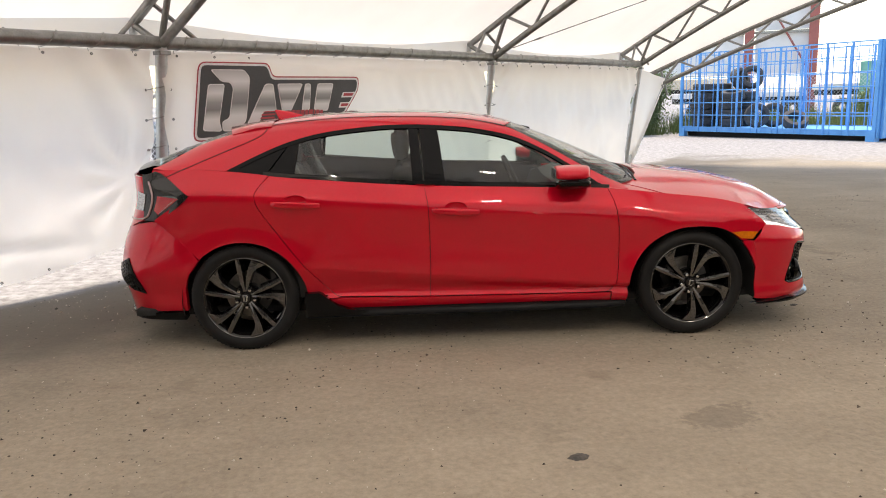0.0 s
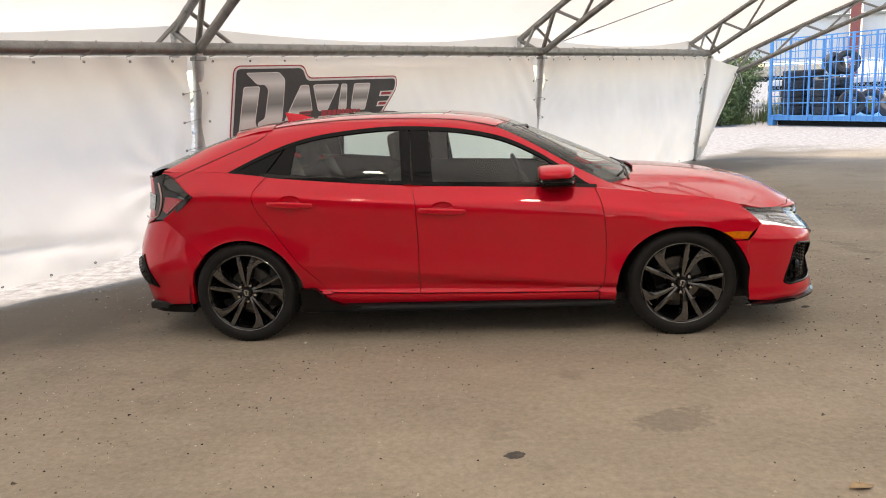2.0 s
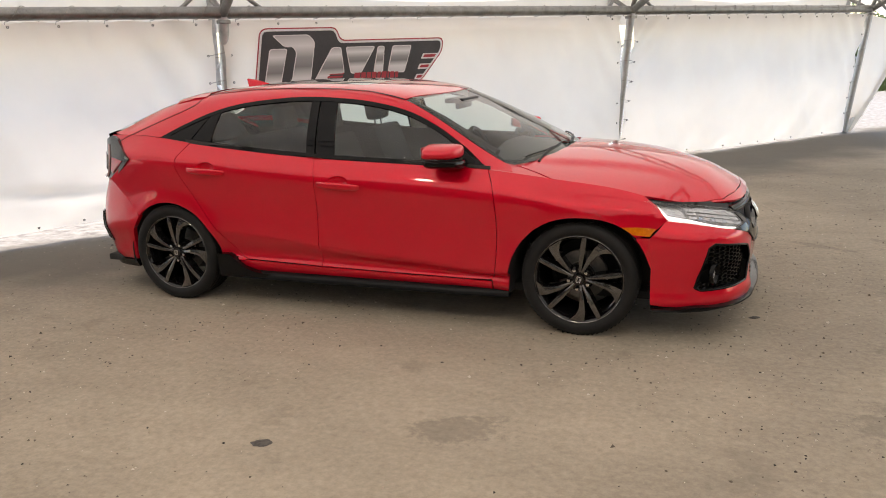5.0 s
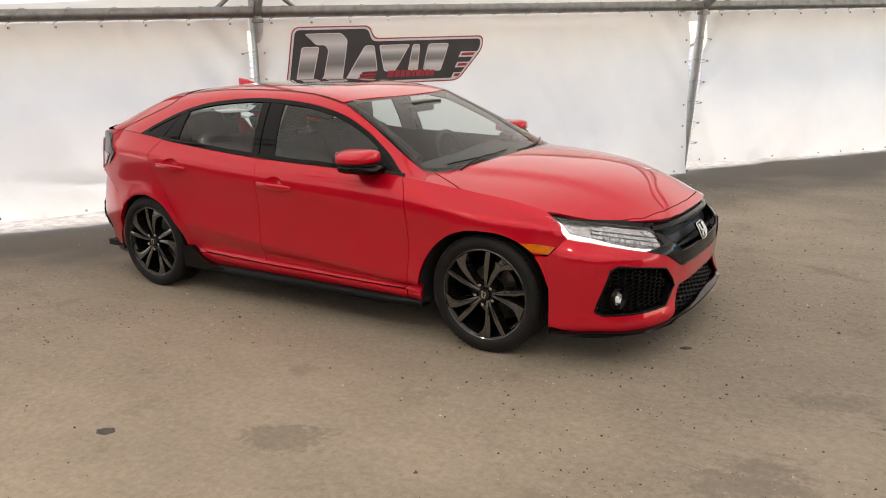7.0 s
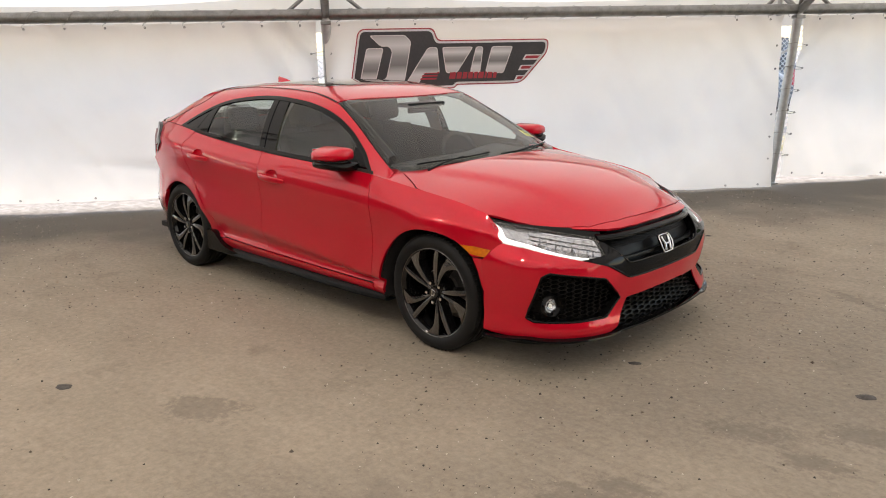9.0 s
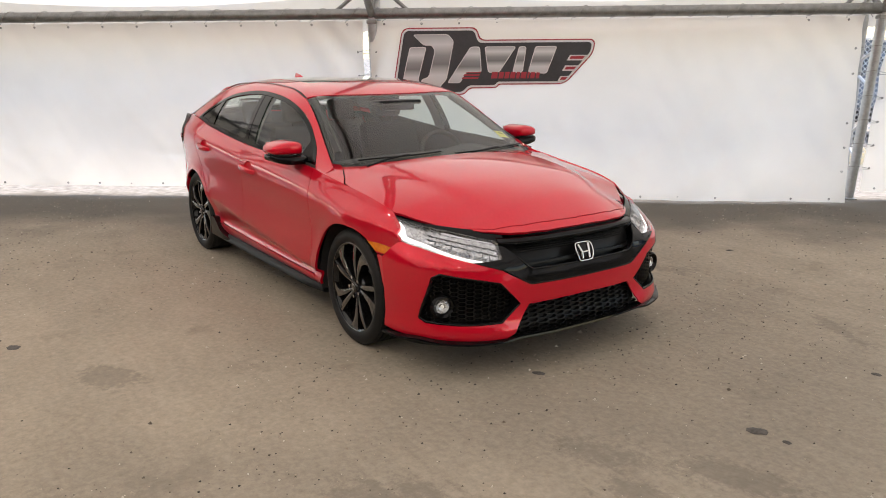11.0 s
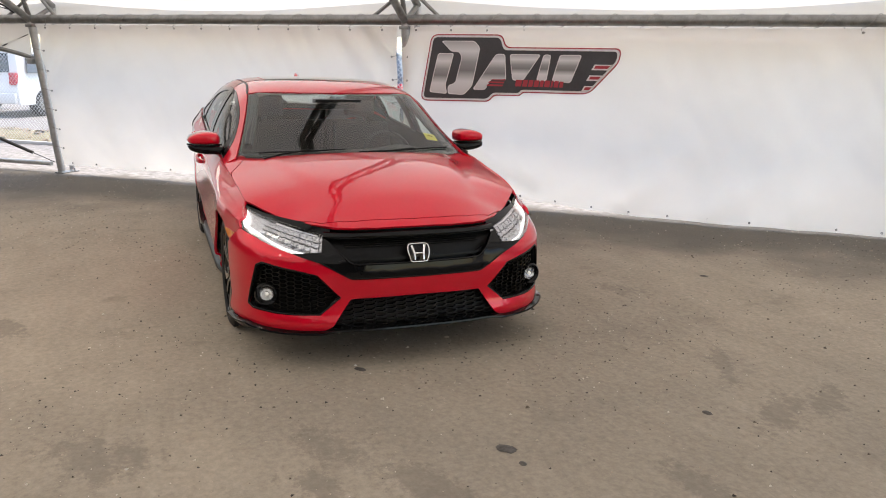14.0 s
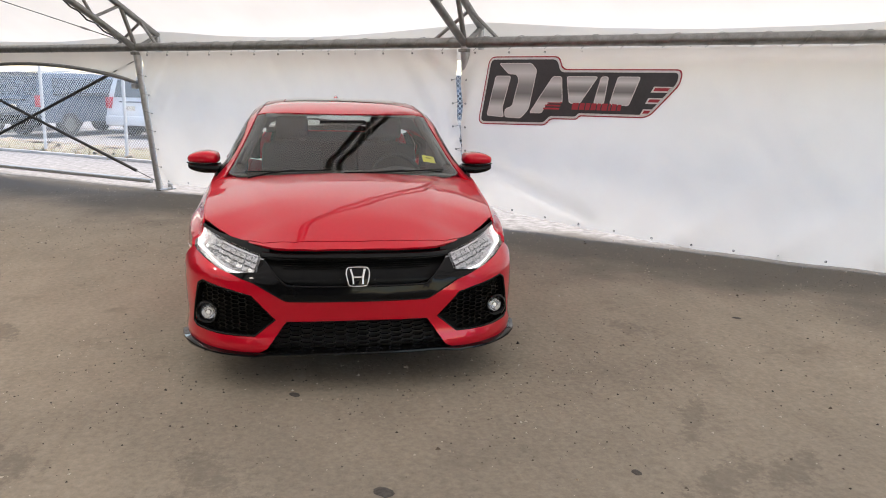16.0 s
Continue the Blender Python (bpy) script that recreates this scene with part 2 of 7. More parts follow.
def part(name, bm, material, parent, label="", smooth=None):
    """One mesh object under a thing or a part; the bmesh is in the coordinates of its thing."""
    ob = new(name, link_mesh(name, bm, material, smooth))
    ob.parent = parent
    if label:
        ob["label"] = label
    return ob


def same(name, mesh, parent, m=None):
    """Another object on a mesh that is already there."""
    ob = new(name, mesh)
    ob.parent = parent
    if m is not None:
        ob.matrix_basis = m
    return ob


def thing(name, m, label, category, group="", kind=""):
    ob = new(name)
    ob.matrix_basis = m
    ob.empty_display_size = 0.2
    return tagged(ob, label, category, group, kind)


def solid(name, bm, material, label, category, group="", kind="", m=None, smooth=None):
    ob = new(name, link_mesh(name, bm, material, smooth))
    if m is not None:
        ob.matrix_basis = m
    return tagged(ob, label, category, group, kind)


def tube(bm, pts, r, seg=10, closed=False, cap=True):
    """A round bar along a polyline; r is one radius or one for each point."""
    pts = [Vector(p) for p in pts]
    rs = r if isinstance(r, (list, tuple)) else [r] * len(pts)
    rings, n, prev = [], len(pts), None
    for i, p in enumerate(pts):
        a = pts[(i - 1) % n] if (i or closed) else p
        b = pts[(i + 1) % n] if (i < n - 1 or closed) else p
        d = (b - a).normalized()
        if prev is None:
            side = d.cross(Vector((0, 0, 1)))
            if side.length < 1e-3:
                side = d.cross(Vector((1, 0, 0)))
        else:
            side = prev - d * prev.dot(d)
        side.normalize()
        prev = side
        up = side.cross(d)
        rings.append([bm.verts.new(p + rs[i] * (math.cos(2 * math.pi * k / seg) * side + math.sin(2 * math.pi * k / seg) * up)) for k in range(seg)])
    for i in range(n if closed else n - 1):
        a, b = rings[i], rings[(i + 1) % n]
        for k in range(seg):
            bm.faces.new((a[k], b[k], b[(k + 1) % seg], a[(k + 1) % seg]))
    if cap and not closed:
        bm.faces.new(rings[0])
        bm.faces.new(rings[-1][::-1])
    return bm


def bar(pts, r, seg=10, closed=False):
    return tube(bmesh.new(), pts, r, seg, closed)


def box(bm, x0, x1, y0, y1, z0, z1, bevel=0.0, m=None):
    """A block with rounded edges, added to bm."""
    tmp = bmesh.new()
    bmesh.ops.create_cube(tmp, size=1)
    bmesh.ops.transform(tmp, matrix=Matrix.LocRotScale(((x0 + x1) / 2, (y0 + y1) / 2, (z0 + z1) / 2), None, (x1 - x0, y1 - y0, z1 - z0)), verts=tmp.verts)
    if bevel:
        bmesh.ops.bevel(tmp, geom=tmp.edges[:] + tmp.verts[:], offset=bevel, segments=2, affect="EDGES", profile=0.6)
    if m is not None:
        bmesh.ops.transform(tmp, matrix=m, verts=tmp.verts)
    me = bpy.data.meshes.new("tmp")
    tmp.to_mesh(me)
    tmp.free()
    bm.from_mesh(me)
    bpy.data.meshes.remove(me)
    return bm


def block(*a, **k):
    return box(bmesh.new(), *a, **k)


def lathe(profile, seg=48, axis="Y", bm=None):
    """Turns (radius, along) points round an axis."""
    bm = bm or bmesh.new()
    rings = []
    for r, h in profile:
        ring = []
        for k in range(seg):
            c, s = r * math.cos(2 * math.pi * k / seg), r * math.sin(2 * math.pi * k / seg)
            ring.append(bm.verts.new({"Y": (c, h, s), "Z": (c, s, h), "X": (h, c, s)}[axis]))
        rings.append(ring)
    for a, b in zip(rings, rings[1:]):
        for k in range(seg):
            bm.faces.new((a[k], a[(k + 1) % seg], b[(k + 1) % seg], b[k]))
    return bm


def grid(nu, nv, f, bm=None):
    """A sheet of (nu + 1) x (nv + 1) points f(i / nu, j / nv)."""
    bm = bm or bmesh.new()
    rows = [[bm.verts.new(f(i / nu, j / nv)) for j in range(nv + 1)] for i in range(nu + 1)]
    for i in range(nu):
        for j in range(nv):
            bm.faces.new((rows[i][j], rows[i + 1][j], rows[i + 1][j + 1], rows[i][j + 1]))
    return bm


def spline(knots):
    """A smooth curve through (x, value) knots that does not overshoot."""
    xs, ys = [k[0] for k in knots], [k[1] for k in knots]
    n = len(xs)
    d = [(ys[i + 1] - ys[i]) / (xs[i + 1] - xs[i]) for i in range(n - 1)]
    m = [d[0]] + [0 if d[i - 1] * d[i] <= 0 else 2 * d[i - 1] * d[i] / (d[i - 1] + d[i]) for i in range(1, n - 1)] + [d[-1]]

    def f(x):
        if x <= xs[0]:
            return ys[0] + m[0] * (x - xs[0])
        if x >= xs[-1]:
            return ys[-1] + m[-1] * (x - xs[-1])
        i = 0
        while x > xs[i + 1]:
            i += 1
        h = xs[i + 1] - xs[i]
        s = (x - xs[i]) / h
        return (ys[i] * (1 + 2 * s) * (1 - s) ** 2 + m[i] * h * s * (1 - s) ** 2
                + ys[i + 1] * s * s * (3 - 2 * s) + m[i + 1] * h * s * s * (s - 1))
    return f


def inset(poly, d):
    """The outline drawn in by d."""
    if not d:
        return poly
    area = sum(a[0] * b[1] - b[0] * a[1] for a, b in zip(poly, poly[1:] + poly[:1]))
    s = 1 if area > 0 else -1
    out = []
    n = len(poly)
    for i in range(n):
        a, b, c = Vector(poly[i - 1]), Vector(poly[i]), Vector(poly[(i + 1) % n])
        e, f = (b - a), (c - b)
        if e.length < 1e-6 or f.length < 1e-6:
            out.append(tuple(b))
            continue
        e.normalize(), f.normalize()
        n1, n2 = Vector((-e.y, e.x)) * s, Vector((-f.y, f.x)) * s
        m = n1 + n2
        k = max(0.35, m.length_squared / 2)
        out.append(tuple(b + m * (d / k)))
    return out


# ---- the tent: local x along the wall, y outwards, z up ----
J1, TENT_TURN = (-2.41, 1.375), 51.9
SPAN = 15.0
POSTS = (-10.3, -5.04, 0.0, 5.16, 10.34)
U = Vector((math.cos(radians(TENT_TURN)), math.sin(radians(TENT_TURN)), 0))


def tent(u=0.0):
    return pose(J1[0] + u * U.x, J1[1] + u * U.y, 0, 0, 0, TENT_TURN)


def low(n):
    """Height of the lower chord n metres in from the near eave."""
    n = min(n, SPAN - n)
    return 1.965 + 0.575 * n - 0.021 * n * n


def high(n):
    m = min(n, SPAN - n)
    return low(n) + 0.42 if m >= 0 else 1.965 + 0.575 * m + 0.42


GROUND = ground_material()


def build_ground():
    bm = bmesh.new()
    n = 90
    ext = [(-1 if k < n / 2 else 1) * 600 * abs(2 * k / n - 1) ** 3.2 for k in range(n + 1)]

    def f(a, b):
        x, y = ext[round(a * n)] + 2, ext[round(b * n)] + 1
        far = min(1, max(0, (math.hypot(x, y) - 9) / 8))
        return (x, y, 0.05 * far * noise.noise((x * 0.15, y * 0.15, 0)))
    grid(n, n, f, bm)
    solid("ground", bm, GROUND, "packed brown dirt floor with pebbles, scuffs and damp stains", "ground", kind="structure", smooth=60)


build_ground()


def build_frames():
    """Lattice portal frames of galvanised tube, one at every bay."""
    fr = thing("tent_frame", tent(0), "galvanised tube lattice arch frame holding up the tent roof", "tent frame", "tent frames")
    ns = [SPAN * k / 24 for k in range(25)]
    part("lower_chord", bar([(0, -n, low(n)) for n in ns], 0.042, 12), STEEL, fr, smooth=50)
    hs = [-0.38] + [SPAN * k / 24 for k in range(1, 24)] + [SPAN + 0.38]
    part("upper_chord", bar([(0, -n, high(n)) for n in hs], 0.042, 12), STEEL, fr, smooth=50)
    for side in (0, 1):
        f = (lambda n: n) if side == 0 else (lambda n: SPAN - n)
        part("post", bar([(0, -f(-0.28), 0.03), (0, -f(0.0), 1.97)], 0.05, 12), STEEL_PALE, fr, "pale galvanised leg", smooth=50)
        part("outer_leg", bar([(0, -f(-0.38), high(-0.38)), (0, -f(-0.47), 0.03)], 0.035, 10), STEEL_PALE, fr, smooth=50)
        part("base_plate", block(-0.07, 0.07, -f(-0.52) if side == 0 else -f(-0.23), -f(-0.23) if side == 0 else -f(-0.52), 0, 0.014, bevel=0.004), STEEL, fr)
        part("knee_strut", bar([(0, -f(-0.38), high(-0.38)), (0, -f(0.0), 1.97)], 0.03, 8), STEEL, fr, smooth=50)
        part("knee_strut", bar([(0, -f(0.22), high(0.22)), (0, -f(0.0), 1.97)], 0.028, 8), STEEL, fr, smooth=50)
        for s in (-1, 1):
            part("fly_brace", bar([(s * 0.42, -f(0.0), 1.985), (0, -f(-0.1), high(-0.1))], 0.02, 8), STEEL, fr, smooth=50)
        for k in range(4):
            z = 0.45 + 0.38 * k
            a, b = -0.28 + 0.28 * z / 1.97, -0.47 + 0.09 * z / 2.2
            part("rung", bar([(0, -f(a), z), (0, -f(b), z + 0.12 * (-1) ** k)], 0.016, 6), STEEL_PALE, fr, smooth=50)
        for j, k in enumerate((-0.16, 0.02)):
            part("anchor_bolt", bar([(0.05 * (-1) ** j, -f(k - 0.3), 0.01), (0.05 * (-1) ** j, -f(k - 0.3), 0.05)], 0.009, 6), STEEL, fr)
        part("joint_plate", block(-0.052, 0.052, -f(0.0) - 0.055, -f(0.0) + 0.055, 1.885, 1.92, bevel=0.006), STEEL, fr)
    n, up = 0.22, False
    while n < SPAN - 0.6:
        m = n + 0.42
        a = (0, -n, high(n) if not up else low(n))
        b = (0, -m, low(m) if not up else high(m))
        part("web", bar([a, b], 0.021, 8), STEEL, fr, smooth=50)
        n, up = m, not up
    for u in POSTS[:2] + POSTS[3:]:
        copy_thing(fr, tent(u))
    # the end arch leans out over the open gable, on the feet of the last frame
    lean = tent(10.34) @ pose(0, 0, 0, 0, 35, 0)
    copy_thing(fr, lean)["label"] = "galvanised lattice end arch leaning out over the open gable"


build_frames()


def build_beams():
    posts = POSTS
    for wall_side in (0, 1):
        y = 0.0 if wall_side == 0 else -SPAN
        for a, b in zip(posts, posts[1:]):
            solid("eave_beam", bar([(a + 0.03, y, 1.985), (b - 0.03, y, 1.985)], 0.056, 14), STEEL,
                  "galvanised round tube eave beam with rope lashings", "beam", "eave beams", m=tent(), smooth=50)


build_beams()


def build_roof():
    posts = POSTS + (12.0,)
    ns = [-0.40, -0.37] + [SPAN * k / 44 for k in range(45)] + [SPAN + 0.37, SPAN + 0.40]
    for a, b in zip(posts, posts[1:]):
        last = b > 11
        bm = bmesh.new()

        def f(p, q):
            k = round(q * (len(ns) - 1))
            n = ns[k]
            u = a + (b - a) * p
            s = math.sin(math.pi * p)
            z = high(max(-0.36, min(n, SPAN + 0.36))) + 0.05 - (0 if last else 0.12 * s) + 0.012 * noise.noise((u * 1.2, n * 1.2, 3))
            if last:
                h, a35 = z, radians(35)
                return (10.34 + p * h * math.sin(a35), -n, h * (1 - p) + p * h * math.cos(a35))
            return (u, -n, z)
        grid(18, len(ns) - 1, f, bm)
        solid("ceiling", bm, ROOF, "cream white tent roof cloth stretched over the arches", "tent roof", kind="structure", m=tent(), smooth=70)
        if last:
            continue
        for y, out in ((0.405, 1), (-SPAN - 0.405, -1)):
            def flap(p, q):
                u, s = a + (b - a) * p, math.sin(math.pi * p)
                top = high(-0.36) + 0.062 - 0.12 * s
                return (u, y + out * 0.02 * (q + noise.noise((u * 1.5, q, 7))), top + (1.82 - top) * q)
            solid("trim", grid(40, 6, flap), ROOF_SHADED, "white roof cloth hanging behind the eave beam, dimmed for shade", "eave flap", kind="structure", m=tent(), smooth=70)


build_roof()


def grommet_mesh():
    bm = bmesh.new()
    lathe([(0.005, 0.003), (0.006, 0.005), (0.010, 0.004), (0.0115, 0.0), (0.010, -0.004), (0.005, -0.004), (0.005, 0.003)], 12, "Y", bm)
    return link_mesh("grommet", bm, BRASS, 40)


def lashing_mesh():
    """One turn of rope from an eyelet round the beam."""
    pts = []
    for k in range(19):
        a = radians(-100 + 330 * k / 18)
        pts.append((-0.09 + 0.24 * k / 18, -0.062 * math.cos(a), 0.062 * math.sin(a)))
    pts = [(-0.10, -0.012, -0.085)] + pts + [(0.17, 0.03, -0.08)]
    return link_mesh("lashing", bar(pts, 0.0034, 5), ROPE, 50)


GROMMET, LASHING = grommet_mesh(), lashing_mesh()


def wall_o(z, u, a, b):
    """How far out the cloth hangs at height z."""
    return 0.29 * (1 - z / 1.97) - 0.02


def build_curtain(name, a, b, bottom, bulge, label, side=1, seed=0, lace=True, calm=lambda u, z: 0.0):
    """A laced cloth wall panel from u = a to b; bottom(u) is its lower edge."""
    wall = thing(name, tent(), label, "tent wall", kind="structure")
    top = 1.922

    def f(p, q):
        z0 = bottom(a + (b - a) * p)
        # the sides are drawn in between their ties
        z = z0 + (top - z0) * q
        draw = 0.008 * math.sin(math.pi * min(1, max(0, q))) ** 0.5
        u = a + draw + (b - a - 2 * draw) * p
        o = wall_o(z, u, a, b) + bulge(u, z)
        flat_o = o
        o += 0.042 * noise.noise((u * 1.9 + 0.8 * z, z * 0.5, seed)) * (1.25 - q) + 0.014 * noise.noise((u * 6 + 3 * z, z * 2.0, seed + 5)) + 0.036 * noise.noise((u * 2.5 - 2.5 * z, z * 1.5, seed + 9)) * (1.1 - q)
        o += 0.010 * (1 - abs(2 * noise.noise((u * 1.1 + 1.6 * z, z * 1.1 - 0.7 * u, seed + 14)))) ** 4
        # short tension folds that run from the upper corners
        for c, s in ((a, 1), (b, -1)):
            d = s * (u - c)
            if d < 1.1:
                o += 0.030 * (1 - d / 1.1) * math.sin(16 * (d + (top - z) * 0.8)) * max(0, 1 - (top - z) / 1.3)
        o = flat_o + (o - flat_o) * (1 - calm(u, z))
        if side < 0:
            o = -SPAN - o
        return (u, o, z - 0.012 * abs(math.sin(math.pi * 13 * p)) * (q > 0.97))
    bm = grid(110, 44, f)
    part("cloth", bm, CLOTH, wall, smooth=70)
    if not lace:
        return wall
    n = 13
    for k in range(n):
        u = a + 0.16 + (b - a - 0.32) * k / (n - 1)
        same("grommet", GROMMET, wall, pose(u, wall_o(1.88, u, a, b) - 0.012, 1.880))
        same("lashing", LASHING, wall, pose(u + 0.08, 0.0, 1.985))
        z = bottom(u)
        same("grommet", GROMMET, wall, pose(u, wall_o(z, u, a, b) + bulge(u, z + 0.03) - 0.010, z + 0.035, 8))
    for c, s in ((a, 1), (b, -1)):
        for k in range(6):
            z = 0.35 + 0.25 * k
            u = c + s * 0.065
            same("grommet", GROMMET, wall, pose(u, wall_o(z, u, a, b) + bulge(u, z) - 0.012, z))
            x = min(POSTS, key=lambda p: abs(p - c)) - s * 0.055
            tie = bar([(u, wall_o(z, u, a, b) - 0.016, z), (x + s * 0.05, 0.29 * (1 - z / 1.97) - 0.055, z + 0.03), (x, 0.29 * (1 - z / 1.97), z + 0.02),
                       (x + s * 0.05, 0.29 * (1 - z / 1.97) + 0.055, z - 0.02), (u, wall_o(z, u, a, b) + 0.01, z - 0.01)], 0.0032, 5)
            part("tie", tie, ROPE, wall, smooth=50)
    return wall


def build_walls():
    left = spline([(-5.3, 0.12), (-2.3, 0.11), (-1.2, 0.15), (-0.6, 0.24), (-0.1, 0.31)])
    mid = spline([(0.1, 0.27), (0.6, 0.17), (1.45, 0.10), (2.7, 0.03), (3.5, 0.025), (5.1, 0.02)])
    right = spline([(5.2, 0.10), (6.5, 0.05), (8.2, 0.025), (10.3, 0.03)])

    chest_mid = spline([(0.0, -0.012), (0.2, -0.024), (1.3, -0.064), (2.4, -0.104), (3.4, -0.10), (4.4, -0.05), (5.0, -0.01)])
    foot_mid = spline([(0.0, 0.25), (0.6, 0.24), (1.45, 0.15), (2.4, 0.06), (3.6, -0.01), (5.0, -0.02)])

    def bulge_left(u, z):
        # the cloth is caught at one spot: folds fan out from it, and a belly hangs beyond
        r, a = math.hypot(u + 0.28, z - 0.86), math.atan2(z - 0.86, u + 0.28)
        fan = 0.042 * math.sin(9.0 * a + 0.6) * min(1, r / 0.30) * math.exp(-(r / 0.60) ** 2)
        ridge = math.exp(-((z - 0.40 + 0.10 * (u + 1.2)) / 0.06) ** 2) * math.exp(-((u + 1.6) / 0.8) ** 2)
        far = min(1, max(0, (-1.0 - u) / 0.9)) * min(1, max(0, (u + 4.7) / 1.2))
        belly = -0.055 * math.exp(-((z - 0.62) / 0.33) ** 2) + 0.05 * math.exp(-(z / 0.22) ** 2)
        return fan - 0.06 * ridge + far * belly + 0.10 * math.exp(-((u + 0.7) / 0.7) ** 2 - ((z - 0.45) / 0.5) ** 2)

    def bulge_mid(u, z):
        # a fold hangs over its own shadow low down by the post
        d = z - 0.50 + 0.36 * (u - 0.55)
        fold = math.exp(-(d / (0.17 if d > 0 else 0.035)) ** 2) * math.exp(-((u - 0.95) / 0.42) ** 2)
        fold2 = math.exp(-((z - 0.75 + 0.42 * (u - 0.3)) / 0.06) ** 2) * math.exp(-((u - 0.6) / 0.45) ** 2)
        k = min(1, max(0, z / 1.05))
        hang = foot_mid(u) + (chest_mid(u) - foot_mid(u)) * k * k * (3 - 2 * k)
        return (hang - wall_o(z, u, 0, 5)) * min(1, max(0, (1.925 - z) / 0.12)) - 0.13 * fold - 0.035 * fold2

    def printed(u, z):
        # the printed part of the cloth is drawn flat
        return min(1, max(0, min(u - 0.02, 2.6 - u) / 0.2)) * min(1, max(0, (z - 0.9) / 0.2))

    def bulge_right(u, z):
        return 0.03 * math.sin(5.0 * u) * max(0, 1 - abs(z - 1.0)) + 0.04 * math.exp(-((u - 7.5) / 1.4) ** 2) * (1 - z / 2)

    build_curtain("wall_1", -4.97, -0.100, left, bulge_left, "white cloth tent wall laced to the beam, gap below", seed=1)
    build_curtain("wall_2", -0.030, 4.985, mid, bulge_mid, "white cloth tent wall panel with a printed sign, laced on", seed=2, calm=printed)
    build_curtain("wall_3", 5.245, 10.27, right, bulge_right, "white cloth tent wall panel with soft vertical folds", seed=3)
    # the gable flap tied back to the leaning end arch
    flap = thing("wall_4", tent(), "loose white cloth flap tied to the end arch", "tent wall", kind="structure")

    def f(p, q):
        z = 0.03 + (1.85 - 0.17 * p) * q
        reach = 0.10 + 1.18 * p * q ** 0.9
        o = 0.29 * (1 - z / 1.97) - 0.10 * p + 0.03 * math.sin(6 * p + 2 * z) * (1 - p)
        return (10.30 + reach, o, z)
    part("cloth", grid(30, 30, f), CLOTH, flap, smooth=70)
    for k in range(6):
        q = 0.15 + 0.16 * k
        x, o, z = f(0.97, q)
        same("grommet", GROMMET, flap, pose(x, o - 0.012, z))
    # the bay at the other end is open: a cloth valance over a bent tube
    val = thing("wall_5", tent(), "cream cloth valance over an open bay, edged by a bent tube", "tent wall", kind="structure")

    def edge(u):
        s = (u + 5.04) / -5.27
        return 1.47 + 0.30 * math.sin(math.pi * min(1, max(0, s))) ** 0.7

    part("cloth", grid(40, 8, lambda p, q: (-5.13 - 5.1 * p, 0.05 + 0.05 * math.sin(3 * p) * (1 - q), edge(-5.13 - 5.1 * p) + (1.93 - edge(-5.13 - 5.1 * p)) * q)), CLOTH, val, smooth=70)
    part("bent_tube", bar([(-5.13 - 5.1 * k / 30, 0.06, edge(-5.13 - 5.1 * k / 30)) for k in range(31)], 0.028, 10), STEEL, val, smooth=50)
    part("clamp", block(-5.17, -5.09, -0.01, 0.10, 1.43, 1.50, bevel=0.008), STEEL_PALE, val)
    solid("ground_rail", bar([(-5.2, 0.28, 0.12), (-10.3, 0.28, 0.12)], 0.03, 10), STEEL_PALE, "galvanised tube rail low across the open bay", "rail", m=tent(), smooth=50)
    # unseen dark walls on the far side and end, added to keep reflections dark
    far = thing("wall_6", tent(), "unseen dark ribbed wall along the far side, keeps reflections dark", "wall", kind="structure")
    part("cladding", grid(220, 1, lambda p, q: (-10.66 + 21.2 * p, -SPAN - 0.35 - 0.02 * (round(p * 220) % 4 > 1), 3.0 * q)), FAR_WALL, far)
    gable = thing("wall_7", tent(), "unseen dark end wall of the tent, added to darken reflections", "tent wall", kind="structure")
    part("cloth", grid(40, 14, lambda p, q: (-10.66, -SPAN * p, 0.05 + (high(SPAN * p) - 0.03) * q)), FAR_WALL, gable, smooth=70)


build_walls()


def build_cables():
    def cable(pts, label, sleeve=None):
        c = thing("brace_cable", tent(), label, "cable", "brace cables")
        part("wire", bar(pts, 0.006, 6), WIRE, c)
        a, b = Vector(pts[0]), Vector(pts[-1])
        if sleeve:
            part("sleeve", bar([a.lerp(b, sleeve[0]), a.lerp(b, sleeve[1])], 0.022, 10), BLACK_SLEEVE, c, "black foam sleeve")
        d = (b - a).normalized()
        k = a + 0.35 * d
        part("turnbuckle", bar([k, k + 0.06 * d, k + 0.10 * d, k + 0.16 * d], [0.008, 0.014, 0.014, 0.008], 8), STEEL, c, smooth=50)
    cable([(-5.16, 0.05, 1.80), (-10.2, 0.3, 0.15)], "diagonal wire brace in a black foam sleeve", (0.10, 0.93))
    cable([(-5.16, 0.30, 0.14), (-10.2, 0.02, 1.80)], "diagonal wire brace in a black foam sleeve", (0.07, 0.90))
    cable([(-5.11, -0.25, 2.08), (-10.2, -3.2, high(3.2) - 0.1)], "thin wire roof brace between the arches")
    cable([(5.24, -0.28, 2.10), (10.3, -3.0, high(3.0) - 0.1)], "thin wire roof brace between the arches")
    cable([(5.10, -3.0, high(3.0) - 0.1), (10.3, -6.0, high(6.0) - 0.1)], "thin wire roof brace between the arches")
    sag = bar([(-5.04 - 0.10 - 0.25 * math.sin(math.pi * k / 16), -0.15 - 1.5 * k / 16, 2.05 + (high(1.6) - 2.15) * k / 16 + 0.02 * math.sin(9 * k)) for k in range(17)], 0.012, 6)
    solid("power_cable", sag, BLACK_SLEEVE, "black power cable looped along the arch", "cable", m=tent(), smooth=50)


build_cables()


